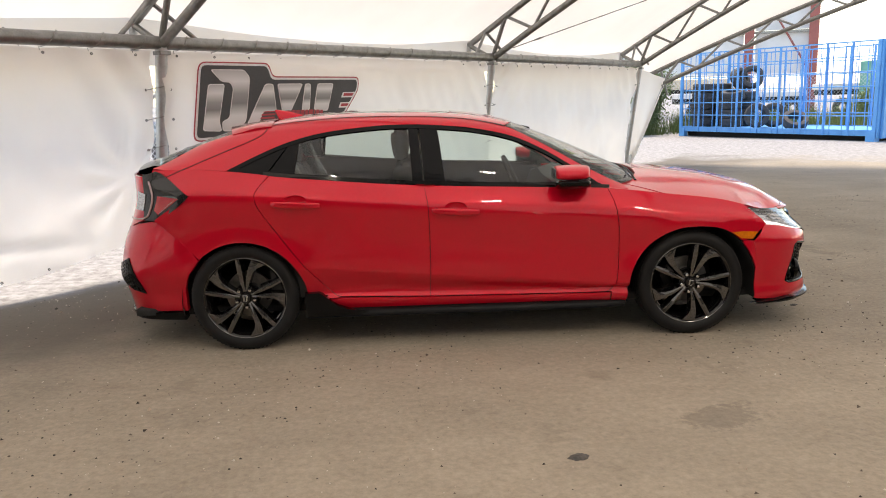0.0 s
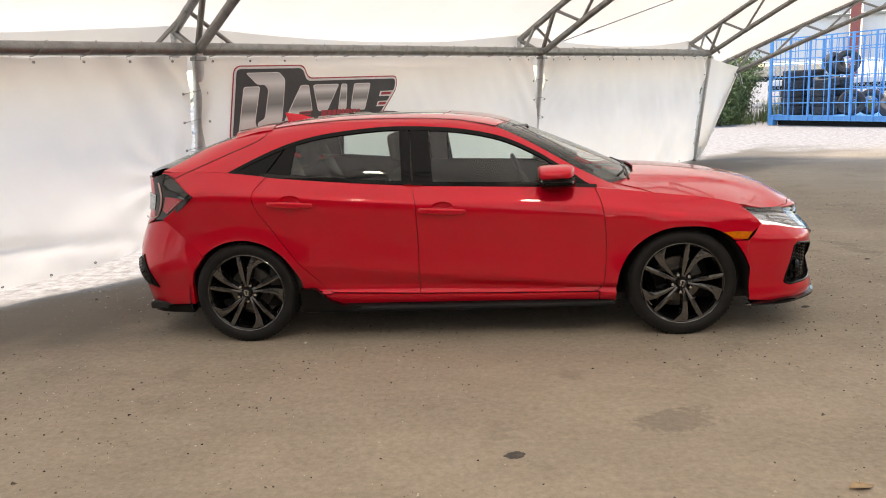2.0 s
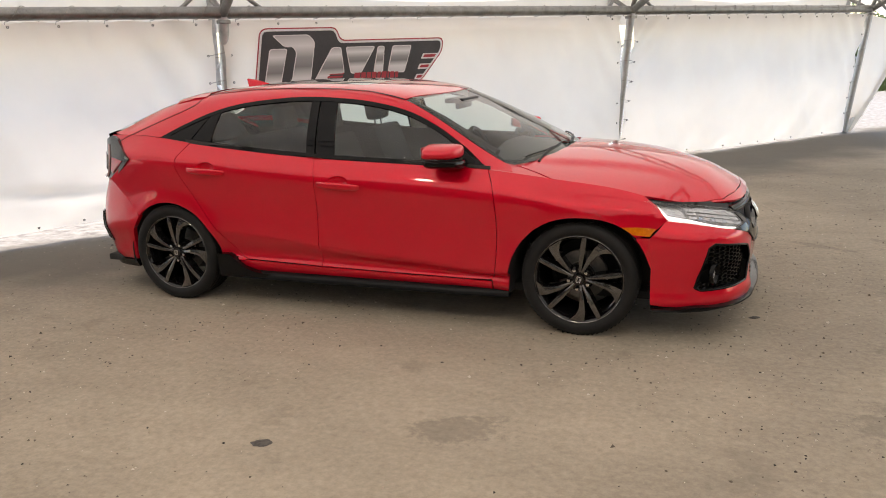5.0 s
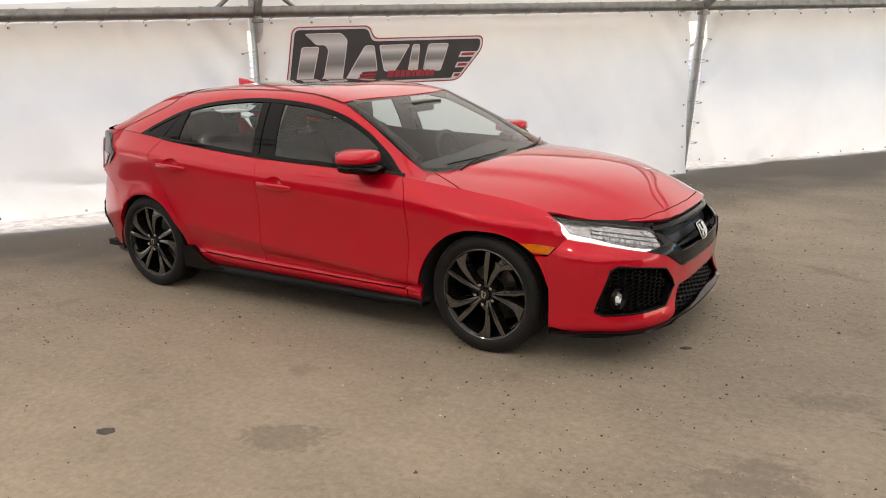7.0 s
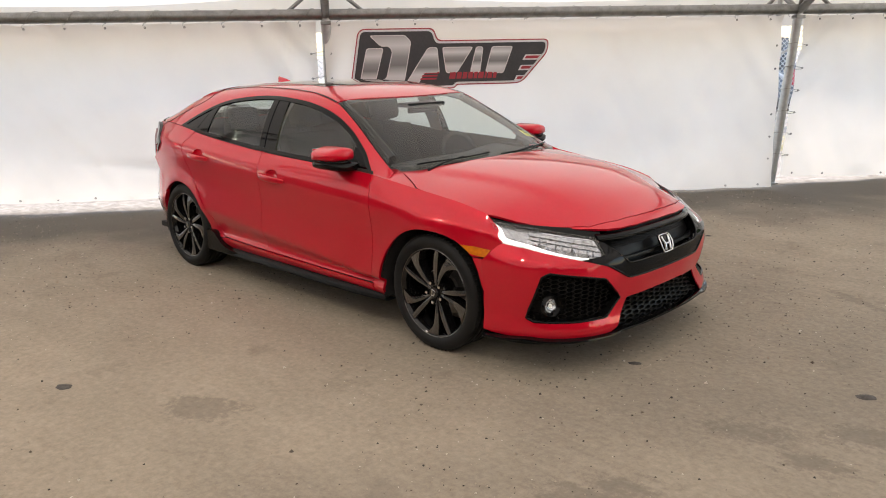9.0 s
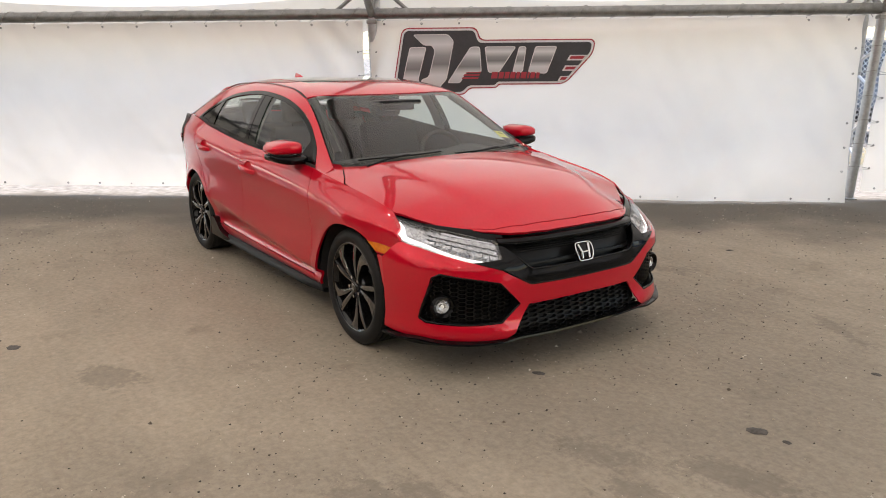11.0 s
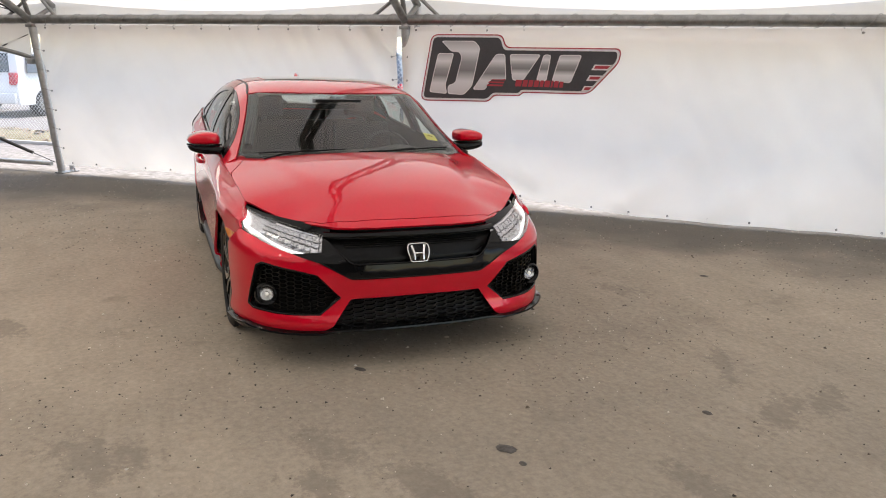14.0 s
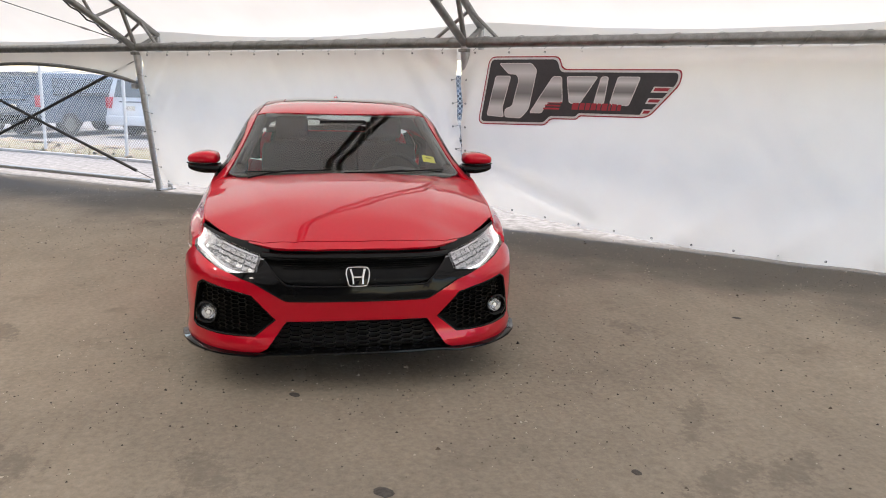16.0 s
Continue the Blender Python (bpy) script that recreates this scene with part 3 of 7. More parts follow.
def flat(poly, z=0.0, thick=0.002):
    """A flat printed shape in its own x, z plane, facing -y, a touch thick."""
    bm = bmesh.new()
    vs = [bm.verts.new((x, -z, y)) for x, y in poly]
    fc = bm.faces.new(vs)
    fc.normal_update()
    if fc.normal.y > 0:
        fc.normal_flip()
    r = bmesh.ops.extrude_face_region(bm, geom=[fc])
    for v in r["geom"]:
        if isinstance(v, bmesh.types.BMVert):
            v.co.y -= thick
    return bm


def rounded(poly, r, n=5):
    """The outline with its corners turned to arcs."""
    out = []
    for a, b, c in zip(poly[-1:] + poly[:-1], poly, poly[1:] + poly[:1]):
        a, b, c = Vector(a), Vector(b), Vector(c)
        d = min(r, 0.45 * (a - b).length, 0.45 * (c - b).length)
        p, q = b + (a - b).normalized() * d, b + (c - b).normalized() * d
        for k in range(n + 1):
            t = k / n
            out.append(tuple(p * (1 - t) ** 2 + b * 2 * t * (1 - t) + q * t * t))
    return out


def build_sign():
    """The printed sign: charcoal plaque with a red rim; its marks are plain bars."""
    sign = thing("wall_sign", tent() @ pose(1.30, -0.082, 1.45, 0, 0, -2.0), "charcoal printed sign with silver shapes and red rim", "sign")
    base = [(-1.065, -0.274), (-0.955, 0.357), (-0.225, 0.357), (-0.190, 0.232), (0.975, 0.232), (0.965, 0.14), (0.70, -0.158),
            (0.02, -0.160), (-0.01, -0.195), (-0.29, -0.198), (-0.345, -0.264)]

    def plaque(g):
        return rounded(inset(base, -g), 0.05 + g)
    part("rim", flat(plaque(0.032), 0.0), PRINT_RED, sign, "dark red printed rim")
    part("pale_line", flat(plaque(0.020), 0.003), PRINT_WHITE, sign)
    part("plaque", flat(plaque(0.0), 0.006), PLAQUE, sign)
    S = []
    S.append([(-0.896, 0.187), (-0.734, 0.187), (-0.821, -0.132), (-0.803, -0.219), (-0.988, -0.207)])
    S.append([(-0.855, 0.315), (-0.503, 0.315), (-0.446, 0.251), (-0.521, -0.132), (-0.607, -0.225), (-0.78, -0.219), (-0.78, -0.144), (-0.699, -0.115), (-0.63, 0.158), (-0.665, 0.216), (-0.751, 0.216)])
    S.append([(-0.497, -0.167), (-0.376, -0.167), (-0.319, -0.062), (-0.157, -0.062), (-0.174, 0.187), (-0.261, 0.187)])
    S.append([(-0.111, 0.187), (0.195, 0.187), (0.028, -0.062), (-0.076, -0.062)])
    S.append([(0.241, 0.187), (0.305, 0.187), (0.27, -0.062), (0.178, -0.062)])
    S.append([(0.408, 0.187), (0.616, 0.187), (0.518, -0.074), (0.339, -0.062)])
    for s in S:
        part("outline", flat(rounded(inset(s, -0.008), 0.03), 0.0078, 0.001), PRINT_WHITE, sign)
        part("shape", flat(rounded(s, 0.03), 0.010), PRINT_SILVER, sign)
    for k in range(3):
        x0, x1, z = 0.755 - 0.045 * k, 0.93 - 0.085 * k, 0.105 - 0.105 * k
        part("stripe", flat([(x0, z), (x1, z), (x1 - 0.045, z - 0.055), (x0 - 0.03, z - 0.055)], 0.009), PRINT_WHITE, sign)
        part("stripe", flat([(x0 + 0.012, z - 0.012), (x1 - 0.02, z - 0.012), (x1 - 0.045, z - 0.040), (x0 - 0.005, z - 0.040)], 0.012), PRINT_RED, sign)
        part("stripe", flat([(-0.355 - 0.01 * k, -0.055 - 0.030 * k), (-0.155 - 0.012 * k, -0.055 - 0.030 * k), (-0.162 - 0.012 * k, -0.072 - 0.030 * k), (-0.365 - 0.01 * k, -0.072 - 0.030 * k)], 0.009), PRINT_RED, sign)
    x = -0.04
    for w in (0.065, 0.05, 0.045, 0.05, 0.035, 0.055, 0.02, 0.045, 0.035):
        part("bar", flat([(x - 0.012, -0.128), (x + w - 0.012, -0.128), (x + w, -0.062), (x, -0.062)], 0.009), PRINT_RED, sign)
        x += w + 0.012


build_sign()

# ---- the car: front towards +x, its middle at the origin ----
def car_paint():
    m = mat("red metallic paint", (0.62, 0.0034, 0.022), (0.58, 0.0031, 0.020), 3, 0.34, 0.30, coat=1.0, fine=0.5, spec=0.06)
    t = m.node_tree
    p = t.nodes["Principled BSDF"]
    fl = t.nodes.new("ShaderNodeTexVoronoi")
    fl.inputs["Scale"].default_value = 1800
    tc = t.nodes.new("ShaderNodeTexCoord")
    t.links.new(tc.outputs["Object"], fl.inputs["Vector"])
    bp = t.nodes.new("ShaderNodeBump")
    bp.inputs["Strength"].default_value, bp.inputs["Distance"].default_value = 0.12, 0.0004
    t.links.new(fl.outputs["Distance"], bp.inputs["Height"])
    t.links.new(bp.outputs["Normal"], p.inputs["Normal"])
    return m


PAINT = car_paint()
GLOSS_BLACK = mat("gloss black trim", (0.003, 0.003, 0.0035), (0.005, 0.005, 0.0055), 8, 0.06, coat=0.0, spec=0.18)
SATIN_BLACK = mat("satin black plastic", (0.005, 0.005, 0.0055), (0.008, 0.008, 0.008), 40, 0.34, bump=0.0003, bscale=400, spec=0.13)
DARK = mat("dark underside", (0.012, 0.012, 0.012), (0.02, 0.02, 0.02), 12, 0.9)
RUBBER = mat("tyre rubber", (0.008, 0.008, 0.0085), (0.013, 0.0127, 0.0125), 10, 0.6, spec=0.25, bump=0.0004, bscale=180)
RIM_BLACK = mat("gloss black alloy", (0.006, 0.006, 0.0065), (0.009, 0.009, 0.0095), 20, 0.14, 0.2, coat=0.35, spec=0.3)
RIM_FACE = mat("machined grey alloy", (0.13, 0.128, 0.128), (0.09, 0.088, 0.088), 60, 0.16, 0.8, coat=0.8)
CHROME = mat("chrome", (0.75, 0.75, 0.76), (0.7, 0.7, 0.71), 20, 0.08, 1.0)
DISC = mat("brake steel", (0.16, 0.155, 0.15), (0.22, 0.21, 0.2), 30, 0.4, 0.9)
AMBER = mat("amber lens", (0.75, 0.20, 0.008), (0.62, 0.15, 0.006), 60, 0.12, coat=1.0)
RED_LENS = mat("red lens", (0.50, 0.008, 0.020), (0.42, 0.007, 0.016), 60, 0.1, coat=1.0)
SMOKE_LENS = mat("smoked lens", (0.012, 0.012, 0.013), (0.02, 0.018, 0.018), 40, 0.1, coat=0.6, spec=0.3)
GUIDE = mat("pink light guide", (0.50, 0.34, 0.34), (0.42, 0.28, 0.28), 20, 0.2, coat=0.6)
SIDE_GLASS = glass("green tinted glass", (0.84, 0.91, 0.87))
REAR_GLASS = glass("dark privacy glass", (0.76, 0.83, 0.79))
SHIELD = glass("windscreen glass", (0.78, 0.83, 0.80))
ROOF_GLASS = mat("dark roof glass", (0.02, 0.02, 0.022), (0.025, 0.025, 0.026), 5, 0.06, coat=1.0)
LENS = glass("clear lens", (0.93, 0.94, 0.95))
CABIN = mat("charcoal seat cloth", (0.035, 0.035, 0.037), (0.05, 0.05, 0.05), 60, 0.85, bump=0.0008, bscale=500)
CABIN_TRIM = mat("dark cabin plastic", (0.03, 0.03, 0.031), (0.04, 0.04, 0.04), 30, 0.6)
HEADLINER = mat("grey headliner", (0.32, 0.31, 0.29), (0.28, 0.27, 0.255), 30, 0.9)
REFLECTOR = mat("lamp reflector", (0.75, 0.76, 0.78), (0.55, 0.56, 0.58), 50, 0.15, 0.9)
CELL = mat("lamp facet", (0.74, 0.75, 0.77), (0.34, 0.35, 0.36), 70, 0.26, 0.8)
DRL = glow("running light", (0.50, 0.53, 0.56), 1.1)
FOG_GLOW = glow("fog light", (0.95, 0.95, 0.92), 0.10)
STICKER = mat("yellow paper", (0.78, 0.72, 0.10), (0.7, 0.64, 0.12), 40, 0.6)

car = thing("car", pose(0, -0.018, 0), "glossy red five-door hatchback car with black alloy wheels", "car")

# lines along the body, as functions of x
Z_BELT = spline([(-2.15, 1.06), (-1.9, 1.09), (-1.6, 1.092), (-1.4, 1.078), (-1.04, 1.034), (-0.23, 0.966), (0.4, 0.938), (0.85, 0.915), (1.2, 0.872), (1.5, 0.832), (1.68, 0.79), (1.9, 0.72)])
Y_BELT = spline([(-2.15, 0.60), (-1.9, 0.715), (-1.65, 0.775), (-1.4, 0.808), (-1.0, 0.826), (0, 0.838), (0.85, 0.832), (1.2, 0.818), (1.5, 0.803), (1.68, 0.787), (1.9, 0.72)])
Z_SHOULDER = spline([(-2.1, 0.93), (-1.65, 0.945), (-1.2, 0.925), (-0.5, 0.868), (-0.1, 0.838), (0.85, 0.772), (1.3, 0.735), (1.7, 0.70), (1.9, 0.66)])
Z_CREASE = spline([(-2.1, 0.46), (-1.3, 0.50), (-0.85, 0.485), (-0.2, 0.43), (0.5, 0.375), (0.85, 0.345), (1.3, 0.36), (1.9, 0.40)])
Z_SILL = spline([(-2.1, 0.30), (-0.8, 0.315), (0.85, 0.285), (1.9, 0.28)])
TAPER = spline([(-2.1, 0.835), (-1.9, 0.908), (-1.7, 0.956), (-1.5, 0.984), (-1.2, 1.0), (0, 1.0), (1.2, 1.0), (1.5, 1.0), (1.66, 0.99), (1.8, 0.965), (1.9, 0.93)])
Z_TOP = spline([(-2.12, 1.062), (-2.05, 1.10), (-1.9, 1.15), (-1.7, 1.225), (-1.5, 1.295), (-1.3, 1.345), (-1.0, 1.385), (-0.65, 1.402), (-0.3, 1.398), (0, 1.378),
                (0.15, 1.357), (0.28, 1.328), (0.4, 1.285), (0.6, 1.205), (0.9, 1.075), (1.15, 0.957), (1.25, 0.915)])
SEC_R = spline([(0, 1), (1, 0.952), (2, 0.885), (3, 0.818), (4, 0.762), (5, 0.69), (6, 0.575), (7, 0.36), (8, 0.0)])
SEC_F = spline([(0, 0), (1, 0.25), (2, 0.50), (3, 0.70), (4, 0.82), (5, 0.905), (6, 0.955), (7, 0.988), (8, 1.0)])
HOOD_C = spline([(0.6, 1.01), (1.05, 0.972), (1.3, 0.957), (1.56, 0.930), (1.8, 0.888), (1.96, 0.845), (2.08, 0.785), (2.16, 0.735), (2.2, 0.70), (2.25, 0.66)])
HOOD_YE = spline([(0.6, 0.84), (0.85, 0.832), (1.2, 0.818), (1.5, 0.803), (1.68, 0.787), (1.8, 0.745), (1.95, 0.68), (2.08, 0.60), (2.16, 0.50), (2.2, 0.45)])
HOOD_ZE = spline([(0.6, 0.93), (0.85, 0.915), (1.2, 0.872), (1.5, 0.832), (1.68, 0.79), (1.8, 0.735), (1.95, 0.66), (2.08, 0.65), (2.16, 0.67), (2.2, 0.66)])


def invert(f, target, lo, hi):
    up = f(hi) > f(lo)
    for _ in range(26):
        mid = (lo + hi) / 2
        if (f(mid) < target) == up:
            lo = mid
        else:
            hi = mid
    return (lo + hi) / 2


def side_y(x, z):
    """Half width of the lower body at a place on its side."""
    zs, zc, zl, zb = Z_SHOULDER(x), Z_CREASE(x), Z_SILL(x), Z_BELT(x)
    t = TAPER(x)
    zb = max(zb, zs + 0.05)
    nar = 0.035 * min(1.0, max(0.0, (x - 1.35) / 0.35))
    prof = spline([(0.12, 0.77), (0.2, 0.825), (zl - 0.015, 0.868), (zl + 0.03, 0.853), (zc - 0.012, 0.8915), (zc + 0.010, 0.8985),
                   ((zc + zs) / 2, 0.889 - nar * 0.4), (zs - 0.025, 0.901 - nar), (zs + 0.012, 0.896 - nar), (zb - 0.045, Y_BELT(x) / t + 0.028), (zb, Y_BELT(x) / t)])
    y = prof(min(z, zb)) * t
    for cx in (-1.35, 1.35):
        r = math.hypot(x - cx, z - 0.31)
        y += 0.010 * math.exp(-((r - 0.375) / 0.06) ** 2) * (1 if z > 0.24 else 0)
    return y


def on_side(x, z):
    return Vector((x, side_y(x, z), z))


def bow(x, y):
    """How much further back the screen lies away from the middle."""
    return 0.33 * y * y * min(1.0, max(0.0, (x - 0.25) / 0.75))


def on_top(x, v, drop=0.0):
    """The cabin shell: v runs from the belt (0) over the rail to the middle of the roof (8)."""
    zb = Z_BELT(x) if x < 0.85 else 0.915 - 0.1 * (x - 0.85)
    y = (Y_BELT(min(x, 0.95)) - 0.012 - drop) * SEC_R(v)
    zt = max(Z_TOP(x + bow(x, y)) - drop, zb + 0.004)
    return Vector((x, y, zb + (zt - zb) * SEC_F(v)))


def v_of_z(x, z):
    return invert(lambda v: on_top(x, v).z, z, 0, 8)


def v_of_y(x, y):
    return invert(SEC_R, min(1, max(0, y / (Y_BELT(min(x, 0.95)) - 0.012))), 0, 8)


def on_hood(x, y):
    ye, ze, zc = HOOD_YE(x), HOOD_ZE(x), HOOD_C(x)
    a = abs(y)
    z = zc - (zc - ze) * min(1.3, a / ye) ** 2.4
    yc = 0.60 - 0.20 * (x - 1.0)
    z += 0.016 * (1 / (1 + math.exp((a - yc) / 0.014)) - 0.5) * min(1, max(0, (x - 0.9) / 0.3)) * min(1, max(0, (2.05 - x) / 0.3))
    return Vector((x, y, z))


def plan(points):
    """A plan curve from the middle round the corner, by its length: x(q), y(q), q(y), q(x) and its length."""
    qs = [0]
    for a, b in zip(points, points[1:]):
        qs.append(qs[-1] + math.dist(a, b))
    fx, fy = spline([(q, p[0]) for q, p in zip(qs, points)]), spline([(q, p[1]) for q, p in zip(qs, points)])
    return fx, fy, lambda y: invert(fy, y, 0, qs[-1]), lambda x: invert(fx, x, 0, qs[-1]), qs[-1]


F_X, F_Y, FQ_Y, FQ_X, F_LEN = plan([(2.212, 0), (2.203, 0.2), (2.172, 0.40), (2.118, 0.57), (2.04, 0.70), (1.95, 0.79), (1.85, 0.850), (1.75, 0.882), (1.64, 0.898)])
R_X, R_Y, RQ_Y, RQ_X, R_LEN = plan([(-2.25, 0), (-2.235, 0.3), (-2.19, 0.52), (-2.11, 0.665), (-2.0, 0.757), (-1.85, 0.820), (-1.7, 0.864), (-1.55, 0.89)])
F_DX = spline([(0.13, -0.03), (0.17, -0.004), (0.20, 0.012), (0.235, 0.022), (0.29, 0.006), (0.35, 0.000), (0.42, 0.008), (0.48, 0.009), (0.55, 0.0), (0.80, 0.0)])
R_DX = spline([(0.13, 0.04), (0.20, 0.0), (0.35, 0.0), (0.46, 0.0), (0.55, 0.015), (0.66, 0.05), (0.8, 0.12), (0.95, 0.155), (1.08, 0.15)])


LEAN_BACK = spline([(0, 0.022), (FQ_Y(0.20), 0.025), (FQ_Y(0.36), 0.042), (FQ_Y(0.46), 0.080), (FQ_Y(0.60), 0.122), (FQ_Y(0.74), 0.140), (FQ_X(1.85), 0.135), (FQ_X(1.72), 0.105), (F_LEN, 0.10)])
BROW_Z = spline([(0, 0.700), (FQ_Y(0.36), 0.705), (FQ_Y(0.46), 0.714), (FQ_Y(0.62), 0.726), (FQ_Y(0.74), 0.738), (FQ_X(1.85), 0.751), (FQ_X(1.72), 0.770), (F_LEN, 0.782)])


TUCK = spline([(0.12, -0.06), (0.17, -0.030), (0.20, -0.006), (0.235, 0.004), (0.30, -0.008), (0.40, -0.001), (0.50, 0.002), (0.55, 0.0)])


FULL = spline([(0, 0.034), (FQ_Y(0.34), 0.043), (FQ_Y(0.50), 0.056), (FQ_Y(0.62), 0.054), (FQ_Y(0.70), 0.044), (FQ_X(1.95), 0.028), (FQ_X(1.86), 0.012), (FQ_X(1.78), 0.003), (FQ_X(1.72), 0.0), (F_LEN, 0.0)])


def on_front(q, z):
    a = min(abs(q), F_LEN)
    x, y = F_X(a), F_Y(a)
    w = 1 - (a / F_LEN) ** 2.5
    side = TUCK(min(z, 0.55))
    tx, ty = F_X(a + 0.01) - F_X(max(0, a - 0.01)), F_Y(a + 0.01) - F_Y(max(0, a - 0.01))
    k = math.hypot(tx, ty)
    back = LEAN_BACK(a) * min(1.15, max(0, (z - 0.575) / (BROW_Z(a) - 0.575))) ** 1.7
    h = min(1, max(0, (0.66 - z) / 0.11))
    back -= FULL(a) * h * h * (3 - 2 * h)
    x += F_DX(z) * w - back * ty / k
    y += side * (1 - w) + back * tx / k
    return Vector((x, math.copysign(max(0, y), q) if q else 0.0, z))


def on_rear(q, z):
    x, y = R_X(abs(q)), R_Y(abs(q))
    w = 1 - min(1, abs(q) / R_LEN) ** 2.5
    side = side_y(max(x, -1.9), z) - side_y(max(x, -1.9), 0.55)
    tuck = min(1, max(0, (0.44 - z) / 0.22)) * w
    return Vector((x + R_DX(z) * w + 0.05 * tuck, math.copysign((y + side * (1 - w)) * (1 - 0.06 * tuck), q), z))


def curve(pts, n=5):
    """A rounded line through the points."""
    out = []
    for i in range(len(pts) - 1):
        p0, p1, p2, p3 = (pts[max(0, i - 1)], pts[i], pts[i + 1], pts[min(len(pts) - 1, i + 2)])
        for k in range(n):
            s = k / n
            out.append(tuple(0.5 * (2 * b + (c - a) * s + (2 * a - 5 * b + 4 * c - d) * s * s + (3 * b - a - 3 * c + d) * s ** 3) for a, b, c, d in zip(p0, p1, p2, p3)))
    return out + [pts[-1]]


def arc(cx, cz, rx, rz, a0, a1, n=20):
    return [(cx + rx * math.cos(radians(a0 + (a1 - a0) * k / n)), cz + rz * math.sin(radians(a0 + (a1 - a0) * k / n))) for k in range(n + 1)]


def in_poly(poly):
    def f(x, y):
        c = False
        for (x0, y0), (x1, y1) in zip(poly, poly[1:] + poly[:1]):
            if (y0 > y) != (y1 > y) and x < (x1 - x0) * (y - y0) / (y1 - y0) + x0:
                c = not c
        return c
    return f


def sheet(polys, f, step=0.03, flange=0.014, gap=0.002, flip=1, lift=0.0, convert=None, whole=False, hole=None):
    """Outlines in a plane, cut into small cells, laid on the surface f, with a turned-in edge."""
    bm = bmesh.new()
    for poly in polys:
        poly = inset([tuple(p) for p in poly], gap)
        if convert:
            poly = [convert(*p) for p in poly]
        keep = [poly[0]]
        for p in poly[1:]:
            if math.dist(p, keep[-1]) > 1e-5:
                keep.append(p)
        if math.dist(keep[0], keep[-1]) < 1e-5:
            keep.pop()
        bm.faces.new([bm.verts.new((p[0], p[1], 0)) for p in keep])
    bm.normal_update()
    bmesh.ops.triangulate(bm, faces=bm.faces[:])
    steps = step if isinstance(step, tuple) else (step, step)
    for axis in (0, 1):
        lo, hi = min(v.co[axis] for v in bm.verts), max(v.co[axis] for v in bm.verts)
        k = math.floor(lo / steps[axis]) + 1
        while k * steps[axis] < hi:
            co = [0, 0, 0]
            co[axis] = k * steps[axis] + 1e-5
            no = [0, 0, 0]
            no[axis] = 1
            bmesh.ops.bisect_plane(bm, geom=bm.verts[:] + bm.edges[:] + bm.faces[:], dist=1e-6, plane_co=co, plane_no=no)
            k += 1
    if hole:
        inside = in_poly(hole)
        xs, zs = [p[0] for p in hole], [p[1] for p in hole]
        for (x0, z0), (x1, z1) in zip(hole, hole[1:] + hole[:1]):
            near = [fc for fc in bm.faces if max(v.co.x for v in fc.verts) > min(xs) - 0.01 and min(v.co.x for v in fc.verts) < max(xs) + 0.01
                    and max(v.co.y for v in fc.verts) > min(zs) - 0.01 and min(v.co.y for v in fc.verts) < max(zs) + 0.01]
            geom = list({e for fc in near for e in fc.edges} | {v for fc in near for v in fc.verts}) + near
            bmesh.ops.bisect_plane(bm, geom=geom, dist=1e-6, plane_co=(x0, z0, 0), plane_no=(z1 - z0, x0 - x1, 0))
        bmesh.ops.delete(bm, geom=[fc for fc in bm.faces if inside(fc.calc_center_median().x, fc.calc_center_median().y)], context="FACES")
    bmesh.ops.remove_doubles(bm, verts=bm.verts[:], dist=1e-4)
    for v in bm.verts:
        p = f(v.co.x, v.co.y)
        v.co = (p.x, p.y * flip, p.z)
    if whole:
        for v in bm.verts:
            if abs(v.co.y) < 0.004:
                v.co.y = 0
        r = bmesh.ops.duplicate(bm, geom=bm.verts[:] + bm.edges[:] + bm.faces[:])
        for v in r["geom"]:
            if isinstance(v, bmesh.types.BMVert):
                v.co.y = -v.co.y
        bmesh.ops.remove_doubles(bm, verts=bm.verts[:], dist=2e-4)
    bmesh.ops.recalc_face_normals(bm, faces=bm.faces[:])
    mid = sum((v.co for v in bm.verts), Vector()) / len(bm.verts)
    away = sum((fc.normal * fc.calc_area() for fc in bm.faces), Vector())
    if away.dot(mid - Vector((mid.x * 0.6, 0, 0.5))) < 0:
        bmesh.ops.reverse_faces(bm, faces=bm.faces[:])
    bm.normal_update()
    if lift:
        ns = {v: v.normal.copy() for v in bm.verts}
        for v, n in ns.items():
            v.co += n * lift
    if flange:
        edges = [e for e in bm.edges if e.is_boundary]
        ns = {v.co.to_tuple(5): v.normal.copy() for v in bm.verts}
        r = bmesh.ops.extrude_edge_only(bm, edges=edges)
        for v in r["geom"]:
            if isinstance(v, bmesh.types.BMVert):
                v.co -= ns[v.co.to_tuple(5)] * flange
    return bm


def skin(name, polys, f, material, both=True, parent=None, label="", sharp=38, **k):
    """A body panel, on both sides of the car where it has a twin. Returns the panels."""
    out = []
    for flip in ((-1, 1) if both and not k.get("whole") else (1,)):
        out.append(part(name, sheet(polys, f, flip=flip, **k), material, parent or car, label, smooth=sharp))
    return out


def cab(x, z):
    return (x, v_of_z(x, z))


def cab_plan(x, y):
    return (x, v_of_y(x, y))


